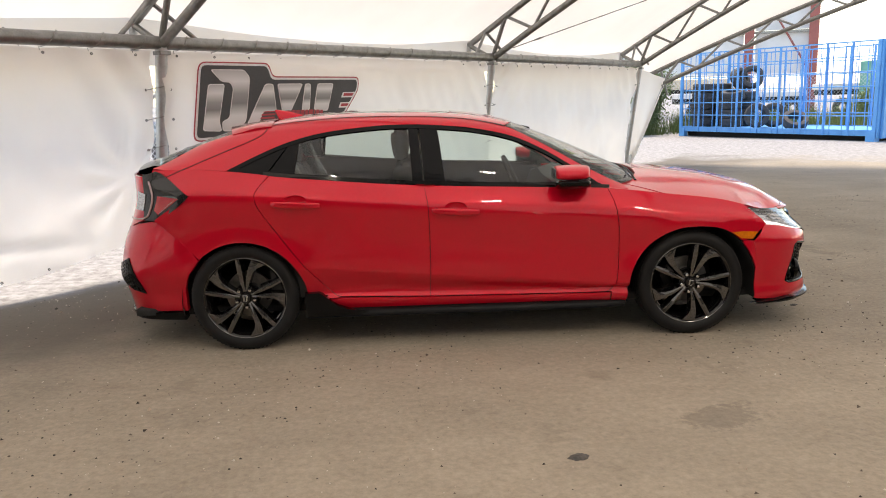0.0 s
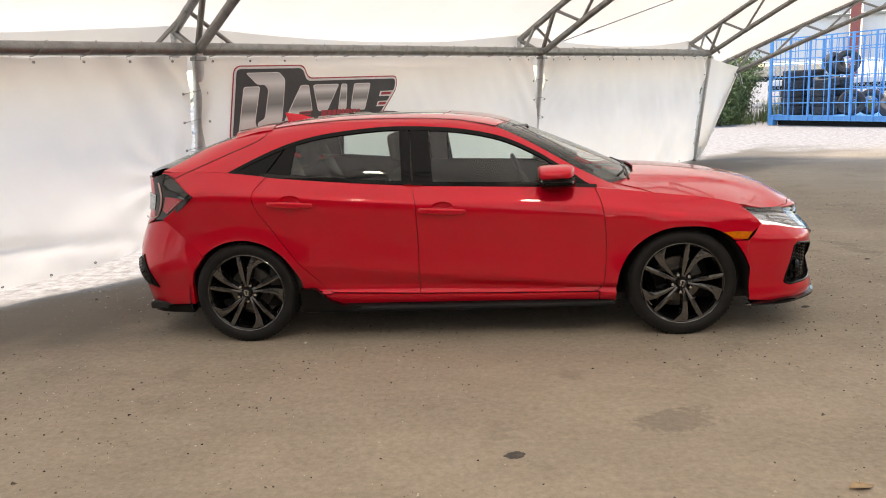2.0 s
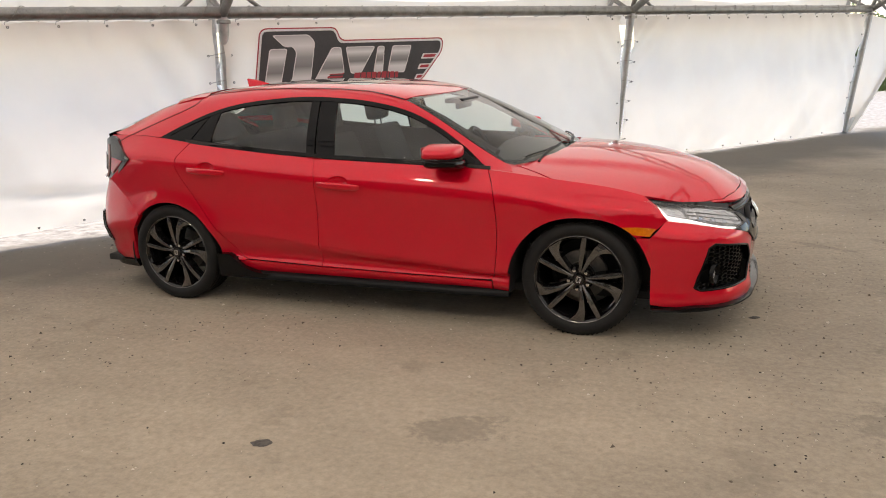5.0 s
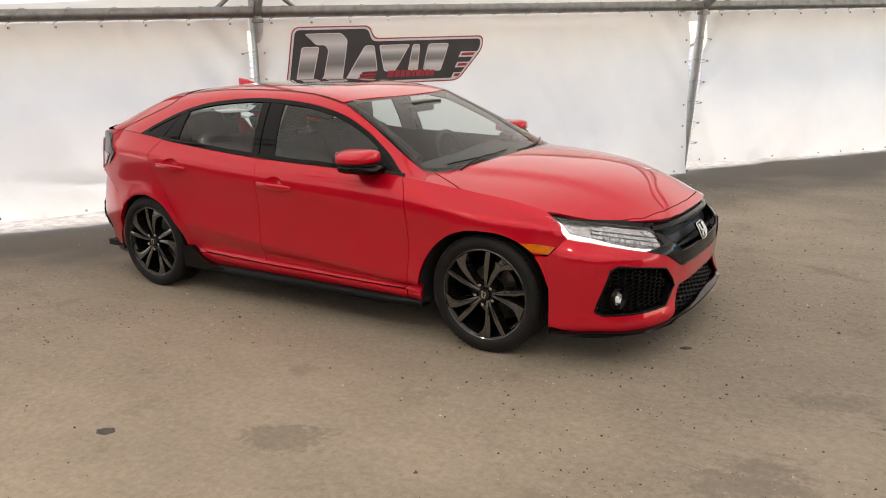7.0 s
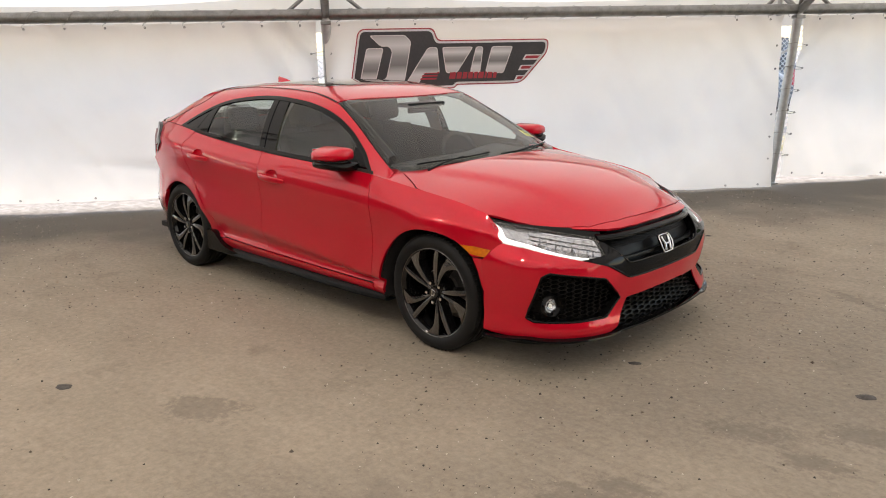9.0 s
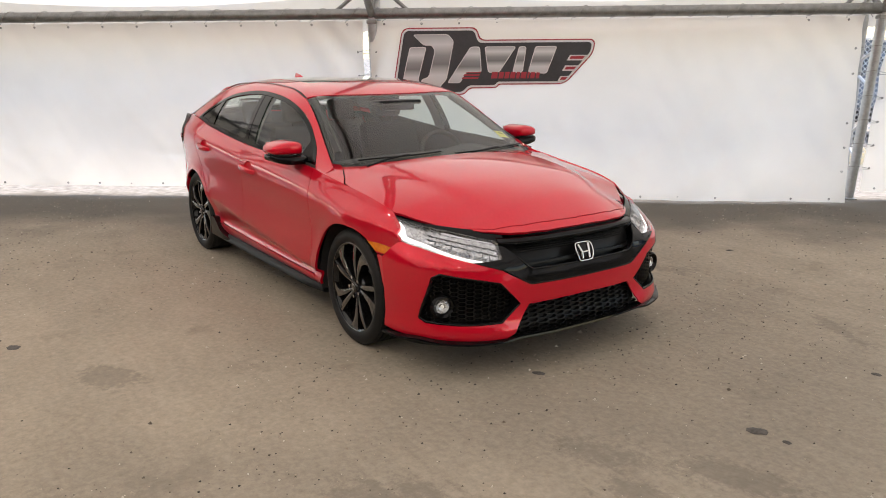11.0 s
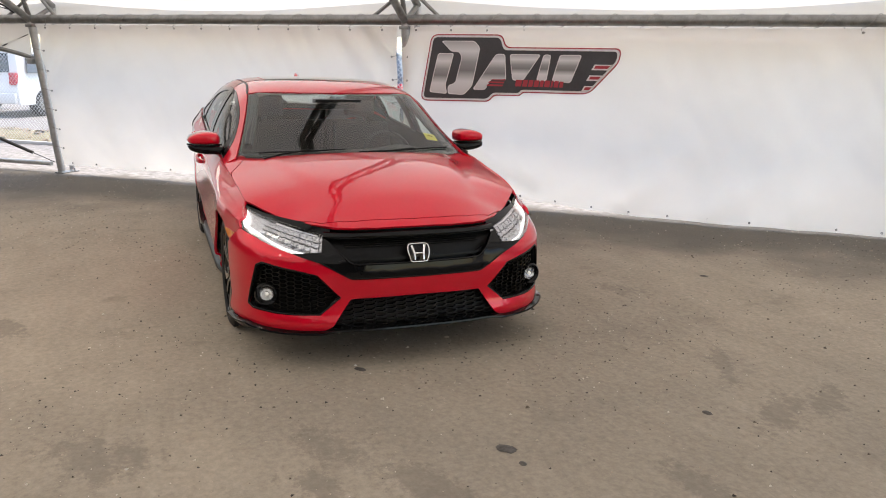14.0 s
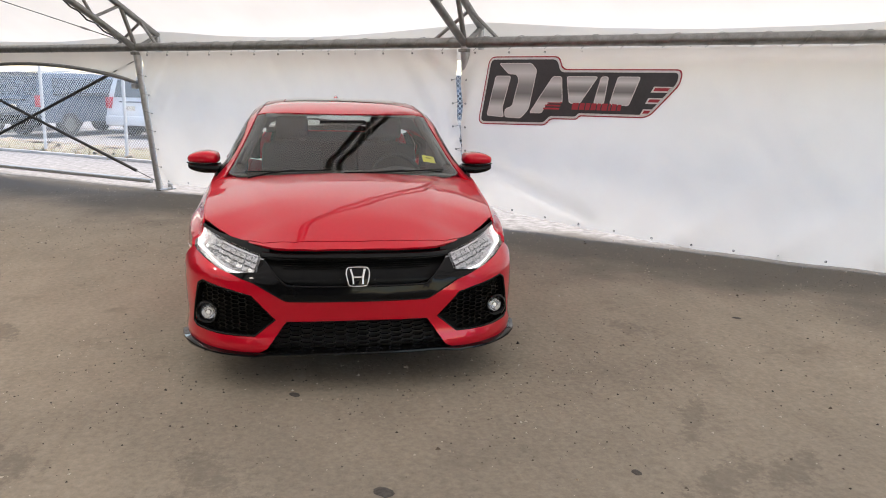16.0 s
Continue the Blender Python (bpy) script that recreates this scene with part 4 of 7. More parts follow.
# outlines, side view (x, z)
DOOR_GAP = [(-0.258, 0.968), (-0.238, 0.86), (-0.232, 0.70), (-0.232, 0.50), (-0.238, 0.300)]
DOOR_FRONT = curve([(0.838, 0.915), (0.872, 0.83), (0.893, 0.70), (0.897, 0.55), (0.890, 0.40), (0.872, 0.315), (0.835, 0.288)])
DOOR_REAR = curve([(-1.165, 1.050), (-1.225, 0.985), (-1.247, 0.935), (-1.225, 0.86), (-1.15, 0.745), (-1.02, 0.565), (-0.90, 0.42), (-0.82, 0.335), (-0.775, 0.315)])
BELT_F = [(0.838 - 1.096 * k / 16, Z_BELT(0.838 - 1.096 * k / 16)) for k in range(17)]
BELT_R = [(-0.258 - 0.907 * k / 14, Z_BELT(-0.258 - 0.907 * k / 14)) for k in range(15)]
ARCH_F = [(1.345 + (0.385 * math.cos(a) if math.cos(a) < 0 else 0.402 * math.cos(a) ** 0.75), 0.300 + 0.376 * math.sin(a)) for a in (radians(184 - 190 * k / 34) for k in range(35))]
ARCH_R = arc(-1.345, 0.300, 0.372, 0.366, 182, -4, 34)


def cup_line(x, z):
    return [(x + 0.066 * math.cos(2 * math.pi * k / 16), z + 0.036 * math.sin(2 * math.pi * k / 16)) for k in range(16)]


def build_side_panels():
    front_door = skin("front_door", [BELT_F + DOOR_GAP + [(0.30, 0.292), (0.7, 0.287)] + DOOR_FRONT[::-1]], on_side, PAINT, step=(0.05, 0.012), hole=cup_line(-0.075, 0.834))
    rear_door = skin("rear_door", [BELT_R[::-1] + [(-0.258, 0.968)] + DOOR_GAP[1:] + DOOR_REAR[::-1][:-1]], on_side, PAINT, step=(0.05, 0.012), hole=cup_line(-1.010, 0.902))
    fender = DOOR_FRONT[:-1] + [(0.862, 0.284), (0.862, 0.224), (0.955, 0.222)] + [p for p in ARCH_F if not (p[0] > 1.5 and p[1] < 0.575)] + [(1.652, 0.577), (1.715, 0.580), (1.812, 0.668), (1.75, 0.735), (1.68, 0.788)]
    fender += [(1.68 - 0.84 * k / 14, Z_BELT(1.68 - 0.84 * k / 14)) for k in range(1, 14)]
    skin("fender", [fender], on_side, PAINT, step=(0.03, 0.015))
    arch = [p for p in ARCH_R if not (p[0] < -1.5 and p[1] < 0.56)]
    quarter = DOOR_REAR + [(-0.80, 0.305), (-0.972, 0.30)] + arch[::-1] + [(-1.63, 0.60), (-1.86, 0.806), (-1.75, 0.877), (-1.655, 0.945), (-1.76, 1.006), (-1.875, 1.076)]
    quarter += [(-1.875 + 0.71 * k / 13, Z_BELT(-1.875 + 0.71 * k / 13) + 0.003) for k in range(0, 13)]
    skin("quarter_panel", [quarter], on_side, PAINT, step=(0.03, 0.015))
    skin("sill", [[(-0.80, 0.302), (-0.972, 0.297), (-0.972, 0.235), (0.858, 0.223), (0.858, 0.284), (0.83, 0.284), (0.3, 0.288), (-0.24, 0.296), (-0.78, 0.311)]], on_side, PAINT)
    # dark shell behind the panel joints
    for s in (-1, 1):
        def inner(p, q):
            x = -1.74 + 3.42 * p
            z = 0.2 + (Z_BELT(x) - 0.24) * q
            cx = -1.35 if x < 0 else 1.35
            d = 0.402
            if abs(x - cx) < d:
                z0 = 0.30 + math.sqrt(d * d - (x - cx) ** 2)
                z = max(z, min(z0, Z_BELT(x) - 0.03))
            return (x, s * (side_y(x, z) - 0.022), z)
        part("inner_shell", grid(124, 14, inner), DARK, car)
    # black skirts
    for s in (-1, 1):
        prof = [(0.79, 0.188), (0.866, 0.186), (0.886, 0.194), (0.887, 0.206), (0.872, 0.229), (0.845, 0.240), (0.80, 0.240)]
        xs = [-0.985, -0.96, -0.895, -0.83, -0.765, -0.70] + [-0.6 + 0.1 * k for k in range(15)] + [0.90, 0.95]

        def skirt(p, q):
            x = xs[round(p * (len(xs) - 1))]
            y, z = prof[round(q * (len(prof) - 1))]
            tip = min(1, max(0, (x - 0.75) / 0.2))
            return (x, s * (y - 0.03 * tip), z)
        bm = grid(len(xs) - 1, len(prof) - 1, skirt)
        bmesh.ops.recalc_face_normals(bm, faces=bm.faces[:])
        part("side_skirt", bm, SATIN_BLACK, car, "gloss black side skirt", smooth=40)
    fin = [(-0.988, 0.200), (-0.988, 0.347), (-0.905, 0.347), (-0.885, 0.338), (-0.80, 0.268), (-0.74, 0.244), (-0.68, 0.232), (-0.60, 0.222), (-0.60, 0.206), (-0.72, 0.203)]
    skin("skirt_fin", [fin], lambda x, z: Vector((x, 0.893 + 0.006 * (z - 0.2) / 0.15 - (0.016 * min(1, max(0, (x + 0.75) / 0.15)) ** 2) - 0.25 * max(0, z - 0.212) * min(1, max(0, (x + 0.75) / 0.15)), z)), GLOSS_BLACK, gap=0, flange=0.045, step=(0.05, 0.02), sharp=25, label="black skirt fin ahead of the wheel")
    # handles
    for x, z, side in ((-1.010, 0.882, "rear"), (-0.075, 0.814, "front")):
        for doors, s in zip(zip(front_door, rear_door), (-1, 1)):
            door = doors[0] if side == "front" else doors[1]

            def grip(p, q):
                a, e = 2 * math.pi * q, math.sin(math.pi * p)
                px = x - 0.142 + 0.284 * p
                zz = z - 0.016 * (p - 0.5) + 0.020 * (0.55 + 0.45 * e ** 0.4) * math.copysign(abs(math.sin(a)) ** 0.7, math.sin(a))
                y = side_y(px, z) + 0.030 * e ** 0.45 + 0.012 * math.copysign(abs(math.cos(a)) ** 0.7, math.cos(a)) * (0.5 + 0.5 * e)
                return (px, s * y, zz)
            bm = grid(20, 14, grip)
            bmesh.ops.remove_doubles(bm, verts=bm.verts[:], dist=1e-4)
            bmesh.ops.recalc_face_normals(bm, faces=bm.faces[:])
            part("handle", bm, PAINT, door, smooth=60)
            cz = z + 0.020

            def dish(p, q):
                a, r = 2 * math.pi * p, 1.04 * q
                px, pz = x + 0.066 * r * math.cos(a), cz + 0.036 * r * math.sin(a)
                return (px, s * (side_y(px, pz) - 0.003 - 0.016 * (1 - q * q) ** 0.7), pz)
            part("handle_cup", grid(20, 6, dish), PAINT, door, "shadowed finger recess", smooth=60)
    # amber marker
    marker = [(1.578, 0.632), (1.66, 0.632), (1.752, 0.624), (1.722, 0.583), (1.64, 0.592)]
    skin("side_marker", [marker], on_side, AMBER, label="amber side marker lens", lift=0.004, step=0.04, gap=0)


build_side_panels()

# window outline (x, z)
DLO_TOP = curve([(-1.415, 1.082), (-1.24, 1.163), (-1.05, 1.236), (-0.84, 1.284), (-0.55, 1.312), (-0.34, 1.316), (-0.13, 1.304), (0.05, 1.284), (0.23, 1.247), (0.36, 1.202), (0.505, 1.130), (0.60, 1.072), (0.68, 1.022), (0.75, 0.972), (0.815, 0.926)])


def dlo(x, d=0.0):
    for a, b in zip(DLO_TOP, DLO_TOP[1:]):
        if a[0] <= x <= b[0]:
            return a[1] + (b[1] - a[1]) * (x - a[0]) / (b[0] - a[0]) - d
    return Z_BELT(x)


def run(f, a, b, n=12):
    return [(a + (b - a) * k / n, f(a + (b - a) * k / n)) for k in range(n + 1)]


def build_cabin_shell():
    belt = lambda x: Z_BELT(x) + 0.022
    top = lambda x: max(dlo(x, 0.022), Z_BELT(x) + 0.024)
    C = dict(convert=cab, step=(0.04, 0.4))
    skin("front_window", [run(belt, -0.13, 0.60, 14) + run(top, 0.60, -0.165, 22)], on_top, SIDE_GLASS, flange=0, gap=0, lift=-0.004, label="green tinted door glass", **C)
    skin("rear_window", [run(belt, -1.02, -0.325, 12) + run(top, -0.345, -0.99, 14)], on_top, REAR_GLASS, flange=0, gap=0, lift=-0.004, label="dark tinted door glass", **C)
    skin("door_pillar", [[(-0.325, belt(-0.325)), (-0.262, belt(-0.262)), (-0.285, top(-0.285)), (-0.345, top(-0.345))]], on_top, GLOSS_BLACK, gap=0.0015, **C)
    skin("door_pillar", [[(-0.255, belt(-0.255)), (-0.13, belt(-0.13)), (-0.165, top(-0.165)), (-0.278, top(-0.278))]], on_top, GLOSS_BLACK, gap=0.0015, **C)
    skin("rear_door_pillar", [[(-1.165, belt(-1.165)), (-1.02, belt(-1.02)), (-0.99, top(-0.99)), (-1.06, top(-1.06))]], on_top, GLOSS_BLACK, gap=0.001, **C)
    skin("quarter_glass", [[(-1.375, belt(-1.375)), (-1.175, belt(-1.175)), (-1.07, top(-1.07)), (-1.15, top(-1.15)), (-1.25, top(-1.25))]], on_top, GLOSS_BLACK, gap=0.001, lift=-0.003, **C)
    skin("mirror_sail", [[(0.60, belt(0.60)), (0.66, belt(0.66)), (0.72, belt(0.72)), (0.785, belt(0.785))] + run(top, 0.77, 0.60, 8)], on_top, SATIN_BLACK, gap=0, **C)
    skin("window_trim", [run(Z_BELT, -1.40, 0.83, 40) + run(belt, 0.80, -1.38, 40)], on_top, GLOSS_BLACK, gap=0, lift=0.003, **C)
    skin("window_trim", [[p for p in DLO_TOP] + [(x, max(Z_BELT(x), z - 0.022)) for x, z in DLO_TOP[::-1]]], on_top, GLOSS_BLACK, gap=0, lift=0.002, **C)

    # red rail from the rear pillar over the doors to the windscreen foot
    out_line = [cab_plan(x, y) for x, y in curve([(-1.52, 0.585), (-1.3, 0.575), (-1.0, 0.565), (-0.5, 0.555), (0.0, 0.565), (0.25, 0.592), (0.50, 0.640), (0.75, 0.703), (0.90, 0.743), (0.95, 0.758)])]
    inner_line = [cab(x, z + 0.002) for x, z in DLO_TOP]
    foot = [cab(0.84, 0.917), (0.92, 0.0), (0.97, 0.3)]
    rail = [cab(-1.80, Z_BELT(-1.80) + 0.001)] + [cab(x, Z_BELT(x) + 0.001) for x in (-1.7, -1.6, -1.5, -1.43)] + inner_line + foot + out_line[::-1]
    rail += [cab_plan(-1.62, 0.585), cab_plan(-1.75, 0.64), cab_plan(-1.88, 0.69)]
    skin("roof_rail", [rail], on_top, PAINT, gap=0, step=(0.04, 0.4))
    roof = [cab_plan(x, y) for x, y in curve([(-1.42, 0.57), (-1.3, 0.567), (-1.0, 0.557), (-0.5, 0.547), (0.0, 0.557), (0.25, 0.585)])]
    front = [cab_plan(0.30, 0.45), cab_plan(0.335, 0.25), (0.35, 8.0)]
    hole_f, hole_r = -0.06, -0.88
    roof_a = roof + front + [(hole_f, 8.0), cab_plan(hole_f, 0.25), cab_plan(hole_f - 0.03, 0.42), cab_plan(hole_r, 0.42), (hole_r, 8.0), (-1.45, 8.0)]
    skin("roof", [roof_a], on_top, PAINT, whole=True, gap=0.0, step=(0.05, 0.4), flange=0.012)
    glass_poly = [(hole_f - 0.006, 8.0), cab_plan(hole_f - 0.006, 0.25), cab_plan(hole_f - 0.034, 0.414), cab_plan(hole_r + 0.006, 0.414), (hole_r + 0.006, 8.0)]
    skin("sunroof", [glass_poly], on_top, ROOF_GLASS, whole=True, gap=0, step=(0.05, 0.4), flange=0.0, lift=0.001, label="dark glass sunroof")
    ditch = [cab_plan(x, y) for x, y in [(-1.42, 0.571), (-1.0, 0.559), (-0.5, 0.549), (0.0, 0.559), (0.25, 0.587)]] + [cab_plan(x, y) for x, y in [(0.25, 0.598), (0.0, 0.567), (-0.5, 0.557), (-1.0, 0.567), (-1.42, 0.579)]]
    skin("roof_moulding", [ditch], on_top, SATIN_BLACK, gap=0, step=(0.05, 2), flange=0, lift=0.0035)

    # windscreen with its black border
    edge = [cab_plan(x, y) for x, y in curve([(0.262, 0.588), (0.50, 0.632), (0.75, 0.695), (0.90, 0.735)])]
    base = [cab_plan(0.965, 0.705), cab_plan(1.02, 0.650), cab_plan(1.105, 0.42), cab_plan(1.135, 0.2), (1.14, 8.0)]
    topl = [(0.352, 8.0), cab_plan(0.338, 0.25), cab_plan(0.305, 0.45)]
    skin("windscreen", [edge + base + topl], on_top, SHIELD, whole=True, gap=0, flange=0, step=(0.04, 0.4), lift=-0.003, label="tinted windscreen")
    e2 = [cab_plan(x, y) for x, y in curve([(0.275, 0.565), (0.50, 0.609), (0.75, 0.672), (0.88, 0.712)])]
    skin("windscreen_edge", [edge + e2[::-1]], on_top, SATIN_BLACK, gap=0, flange=0, step=(0.04, 0.4), lift=-0.005)
    t2 = [(0.325, 8.0), cab_plan(0.310, 0.25), cab_plan(0.275, 0.45)]
    skin("windscreen_edge", [topl + [edge[0]] + t2[::-1]], on_top, SATIN_BLACK, whole=True, gap=0, flange=0, step=(0.04, 0.4), lift=-0.005)
    b0 = [cab_plan(0.90, 0.735)] + base
    b1 = [(1.118, 8.0), cab_plan(1.112, 0.2), cab_plan(1.082, 0.42), cab_plan(0.996, 0.645), cab_plan(0.945, 0.695), cab_plan(0.885, 0.728)]
    skin("windscreen_edge", [b0 + b1], on_top, SATIN_BLACK, whole=True, gap=0, flange=0, step=(0.04, 0.4), lift=-0.005)

    # lining under the roof, and the tailgate glass
    part("headliner", grid(30, 20, lambda p, q: on_top(-1.40 + 1.68 * p, 4.4 + 3.6 * q, 0.03)), HEADLINER, car, "grey cloth headliner", smooth=60)
    part("headliner", grid(30, 20, lambda p, q: Vector((1, -1, 1)) * on_top(-1.40 + 1.68 * p, 4.4 + 3.6 * q, 0.03)), HEADLINER, car, "grey cloth headliner", smooth=60)
    hatch = [cab_plan(-1.60, 0.565), cab_plan(-1.75, 0.62), cab_plan(-1.87, 0.665), (-1.92, 6.2), (-1.96, 8.0), (-1.52, 8.0), cab_plan(-1.52, 0.56)]
    skin("tailgate_glass", [hatch], on_top, REAR_GLASS, whole=True, gap=0, flange=0, step=(0.05, 0.4), label="dark tailgate glass")

    for s in (-1, 1):
        line = []
        for x, z in curve([(-1.195, 1.318), (-1.215, 1.285), (-1.287, 1.247), (-1.42, 1.196), (-1.54, 1.149), (-1.69, 1.090), (-1.821, 1.036)], 4):
            p = on_top(x, v_of_z(x, z)) if z > Z_BELT(x) + 0.004 else on_side(x, z)
            line.append(Vector((1, s, 1)) * p)
        part("shut_line", bar(line, 0.0028, 5), DARK, car, "dark tailgate gap")
    # roof spoiler
    def spoiler(p, q):
        y = -0.60 + 1.20 * p
        e = (abs(y) / 0.60) ** 2
        x0, tip = -1.17, -1.50 + 0.09 * e
        z0 = on_top(x0, v_of_y(x0, min(abs(y), 0.60))).z + 0.006 * e
        prof = [(x0, 0.002, 0), (-1.26, 0.004, -0.008), (tip, 0.0, -0.040), (tip + 0.006, -0.007, -0.040), (-1.26, -0.035, -0.02), (x0 - 0.01, -0.055, 0)]
        x, dz, fall = prof[round(q * 5)]
        return (x, y, z0 + dz + fall)
    bm = grid(24, 5, spoiler)
    for k in (0, 1):
        bm.faces.new([bm.verts.new(spoiler(k, j / 5)) for j in range(6)])
    bmesh.ops.remove_doubles(bm, verts=bm.verts[:], dist=1e-4)
    bmesh.ops.recalc_face_normals(bm, faces=bm.faces[:])
    part("roof_spoiler", bm, PAINT, car, smooth=40)
    # fin aerial
    fin = []
    for k in range(7):
        s = k / 6
        fin.append([(-1.12 - 0.10 + 0.20 * (1 - s) ** 0.7 - 0.02 * s, 0.030 * (1 - s) ** 0.6 + 0.003, 1.366 + 0.056 * s), (-1.12 - 0.10 - 0.03 * s, 0.028 * (1 - s) + 0.003, 1.358 + 0.056 * s)])
    bm = bmesh.new()
    rings = []
    for (fx, fw, fz), (bx, bw, bz) in fin:
        rings.append([bm.verts.new(p) for p in ((fx, 0, fz), ((fx + bx) / 2, fw, fz), (bx, bw, bz), (bx, -bw, bz), ((fx + bx) / 2, -fw, fz))])
    for a, b in zip(rings, rings[1:]):
        for k in range(5):
            bm.faces.new((a[k], a[(k + 1) % 5], b[(k + 1) % 5], b[k]))
    bm.faces.new(rings[-1])
    part("aerial", bm, PAINT, car, "red shark-fin aerial", smooth=50)


build_cabin_shell()


def build_hood():
    edge = [(1.68 - 0.44 * k / 8, HOOD_YE(1.68 - 0.44 * k / 8) - 0.003) for k in range(9)]
    hood_half = [(1.155, 0.0), (1.15, 0.2), (1.12, 0.40), (1.04, 0.60), (0.955, 0.70), (1.04, 0.735), (1.13, 0.775), (1.19, 0.806)] + edge[::-1][1:] + [(1.74, 0.742), (1.80, 0.70), (1.87, 0.645), (1.945, 0.585), (2.066, 0.46), (2.126, 0.30), (2.146, 0.15), (2.152, 0.0)]
    skin("bonnet", [hood_half], on_hood, PAINT, whole=True, gap=0.0015, step=0.03, label="sculpted red bonnet")
    nose = [(2.154, 0.0), (2.148, 0.15), (2.128, 0.30), (2.068, 0.46), (1.948, 0.587), (2.045, 0.505), (2.092, 0.452), (2.135, 0.40), (2.165, 0.33), (2.185, 0.2), (2.19, 0.0)]
    skin("nose_panel", [nose], on_hood, PAINT, whole=True, gap=0.001, step=0.03)
    top = [(0.62, 0.838), (0.70, 0.795), (0.82, 0.742), (0.90, 0.690), (0.950, 0.698), (1.035, 0.738), (1.125, 0.778), (1.185, 0.811), (1.186, 0.816), (0.95, 0.829)]
    skin("fender", [top], on_hood, PAINT, gap=0.001, step=0.03, lift=-0.002)
    # cowl grille and wipers
    part("cowl", grid(30, 6, lambda p, q: (1.19 - 0.17 * abs(2 * p - 1) ** 2 - 0.10 * q, -0.70 + 1.40 * p, 0.935 - 0.03 * abs(2 * p - 1) ** 2.2 - 0.012 * math.sin(math.pi * q))), SATIN_BLACK, car, smooth=60)
    for y0, y1 in ((-0.62, -0.10), (-0.02, 0.62)):
        pts = []
        for k in range(13):
            s = k / 12
            y = y0 + (y1 - y0) * s
            x = 1.135 - 0.33 * y * y - 0.010 - 0.030 * s * s
            pts.append((x, y, on_top(x, v_of_y(x, abs(y))).z + 0.006))
        w = part("wiper", bar(pts, 0.005, 8), SATIN_BLACK, car, "black windscreen wiper", smooth=50)
        a = Vector(pts[7])
        piv = Vector((1.13 - 0.1 * abs(y0), y0 + 0.02 if y0 < -0.3 else y0 + 0.05, 0.950 - 0.03 * abs(y0)))
        part("arm", bar([piv, piv.lerp(a, 0.4) + Vector((0, 0, 0.012)), a + Vector((0, 0, 0.008))], [0.008, 0.006, 0.004], 8), SATIN_BLACK, w, smooth=50)


build_hood()


def hex_mesh(f, inside, u0, u1, z0, z1, size, wide, depth=0.02, squash=0.62):
    """A honeycomb grille: open six-sided cells of thin walls."""
    bm = bmesh.new()
    dx, dz = size * 1.5, size * math.sqrt(3) * squash
    cols, rows = int((u1 - u0) / dx) + 2, int((z1 - z0) / dz) + 2
    for i in range(cols):
        for j in range(rows):
            cu, cz = u0 + i * dx, z0 + j * dz + (dz / 2 if i % 2 else 0)
            if not inside(cu, cz):
                continue
            ring = []
            for k in range(6):
                a = radians(60 * k)
                o = (cu + size * math.cos(a), cz + size * math.sin(a) * squash)
                i2 = (cu + (size - wide) * math.cos(a), cz + (size - wide) * math.sin(a) * squash)
                po, pi_ = f(*o), f(*i2)
                ring.append([bm.verts.new(po), bm.verts.new(pi_), bm.verts.new(pi_ - Vector((depth, 0, 0)))])
            for k in range(6):
                a, b = ring[k], ring[(k + 1) % 6]
                bm.faces.new((a[0], b[0], b[1], a[1]))
                bm.faces.new((a[1], b[1], b[2], a[2]))
    return bm


def fq(pts):
    """Front-view points (y, z) turned into places along the bumper."""
    return [(FQ_Y(y), z) for y, z in pts]


def fq2(pts):
    """The same on the fuller lower bumper."""
    return [(invert(lambda q: on_front(q, z).y, y, 0, F_LEN), z) for y, z in pts]


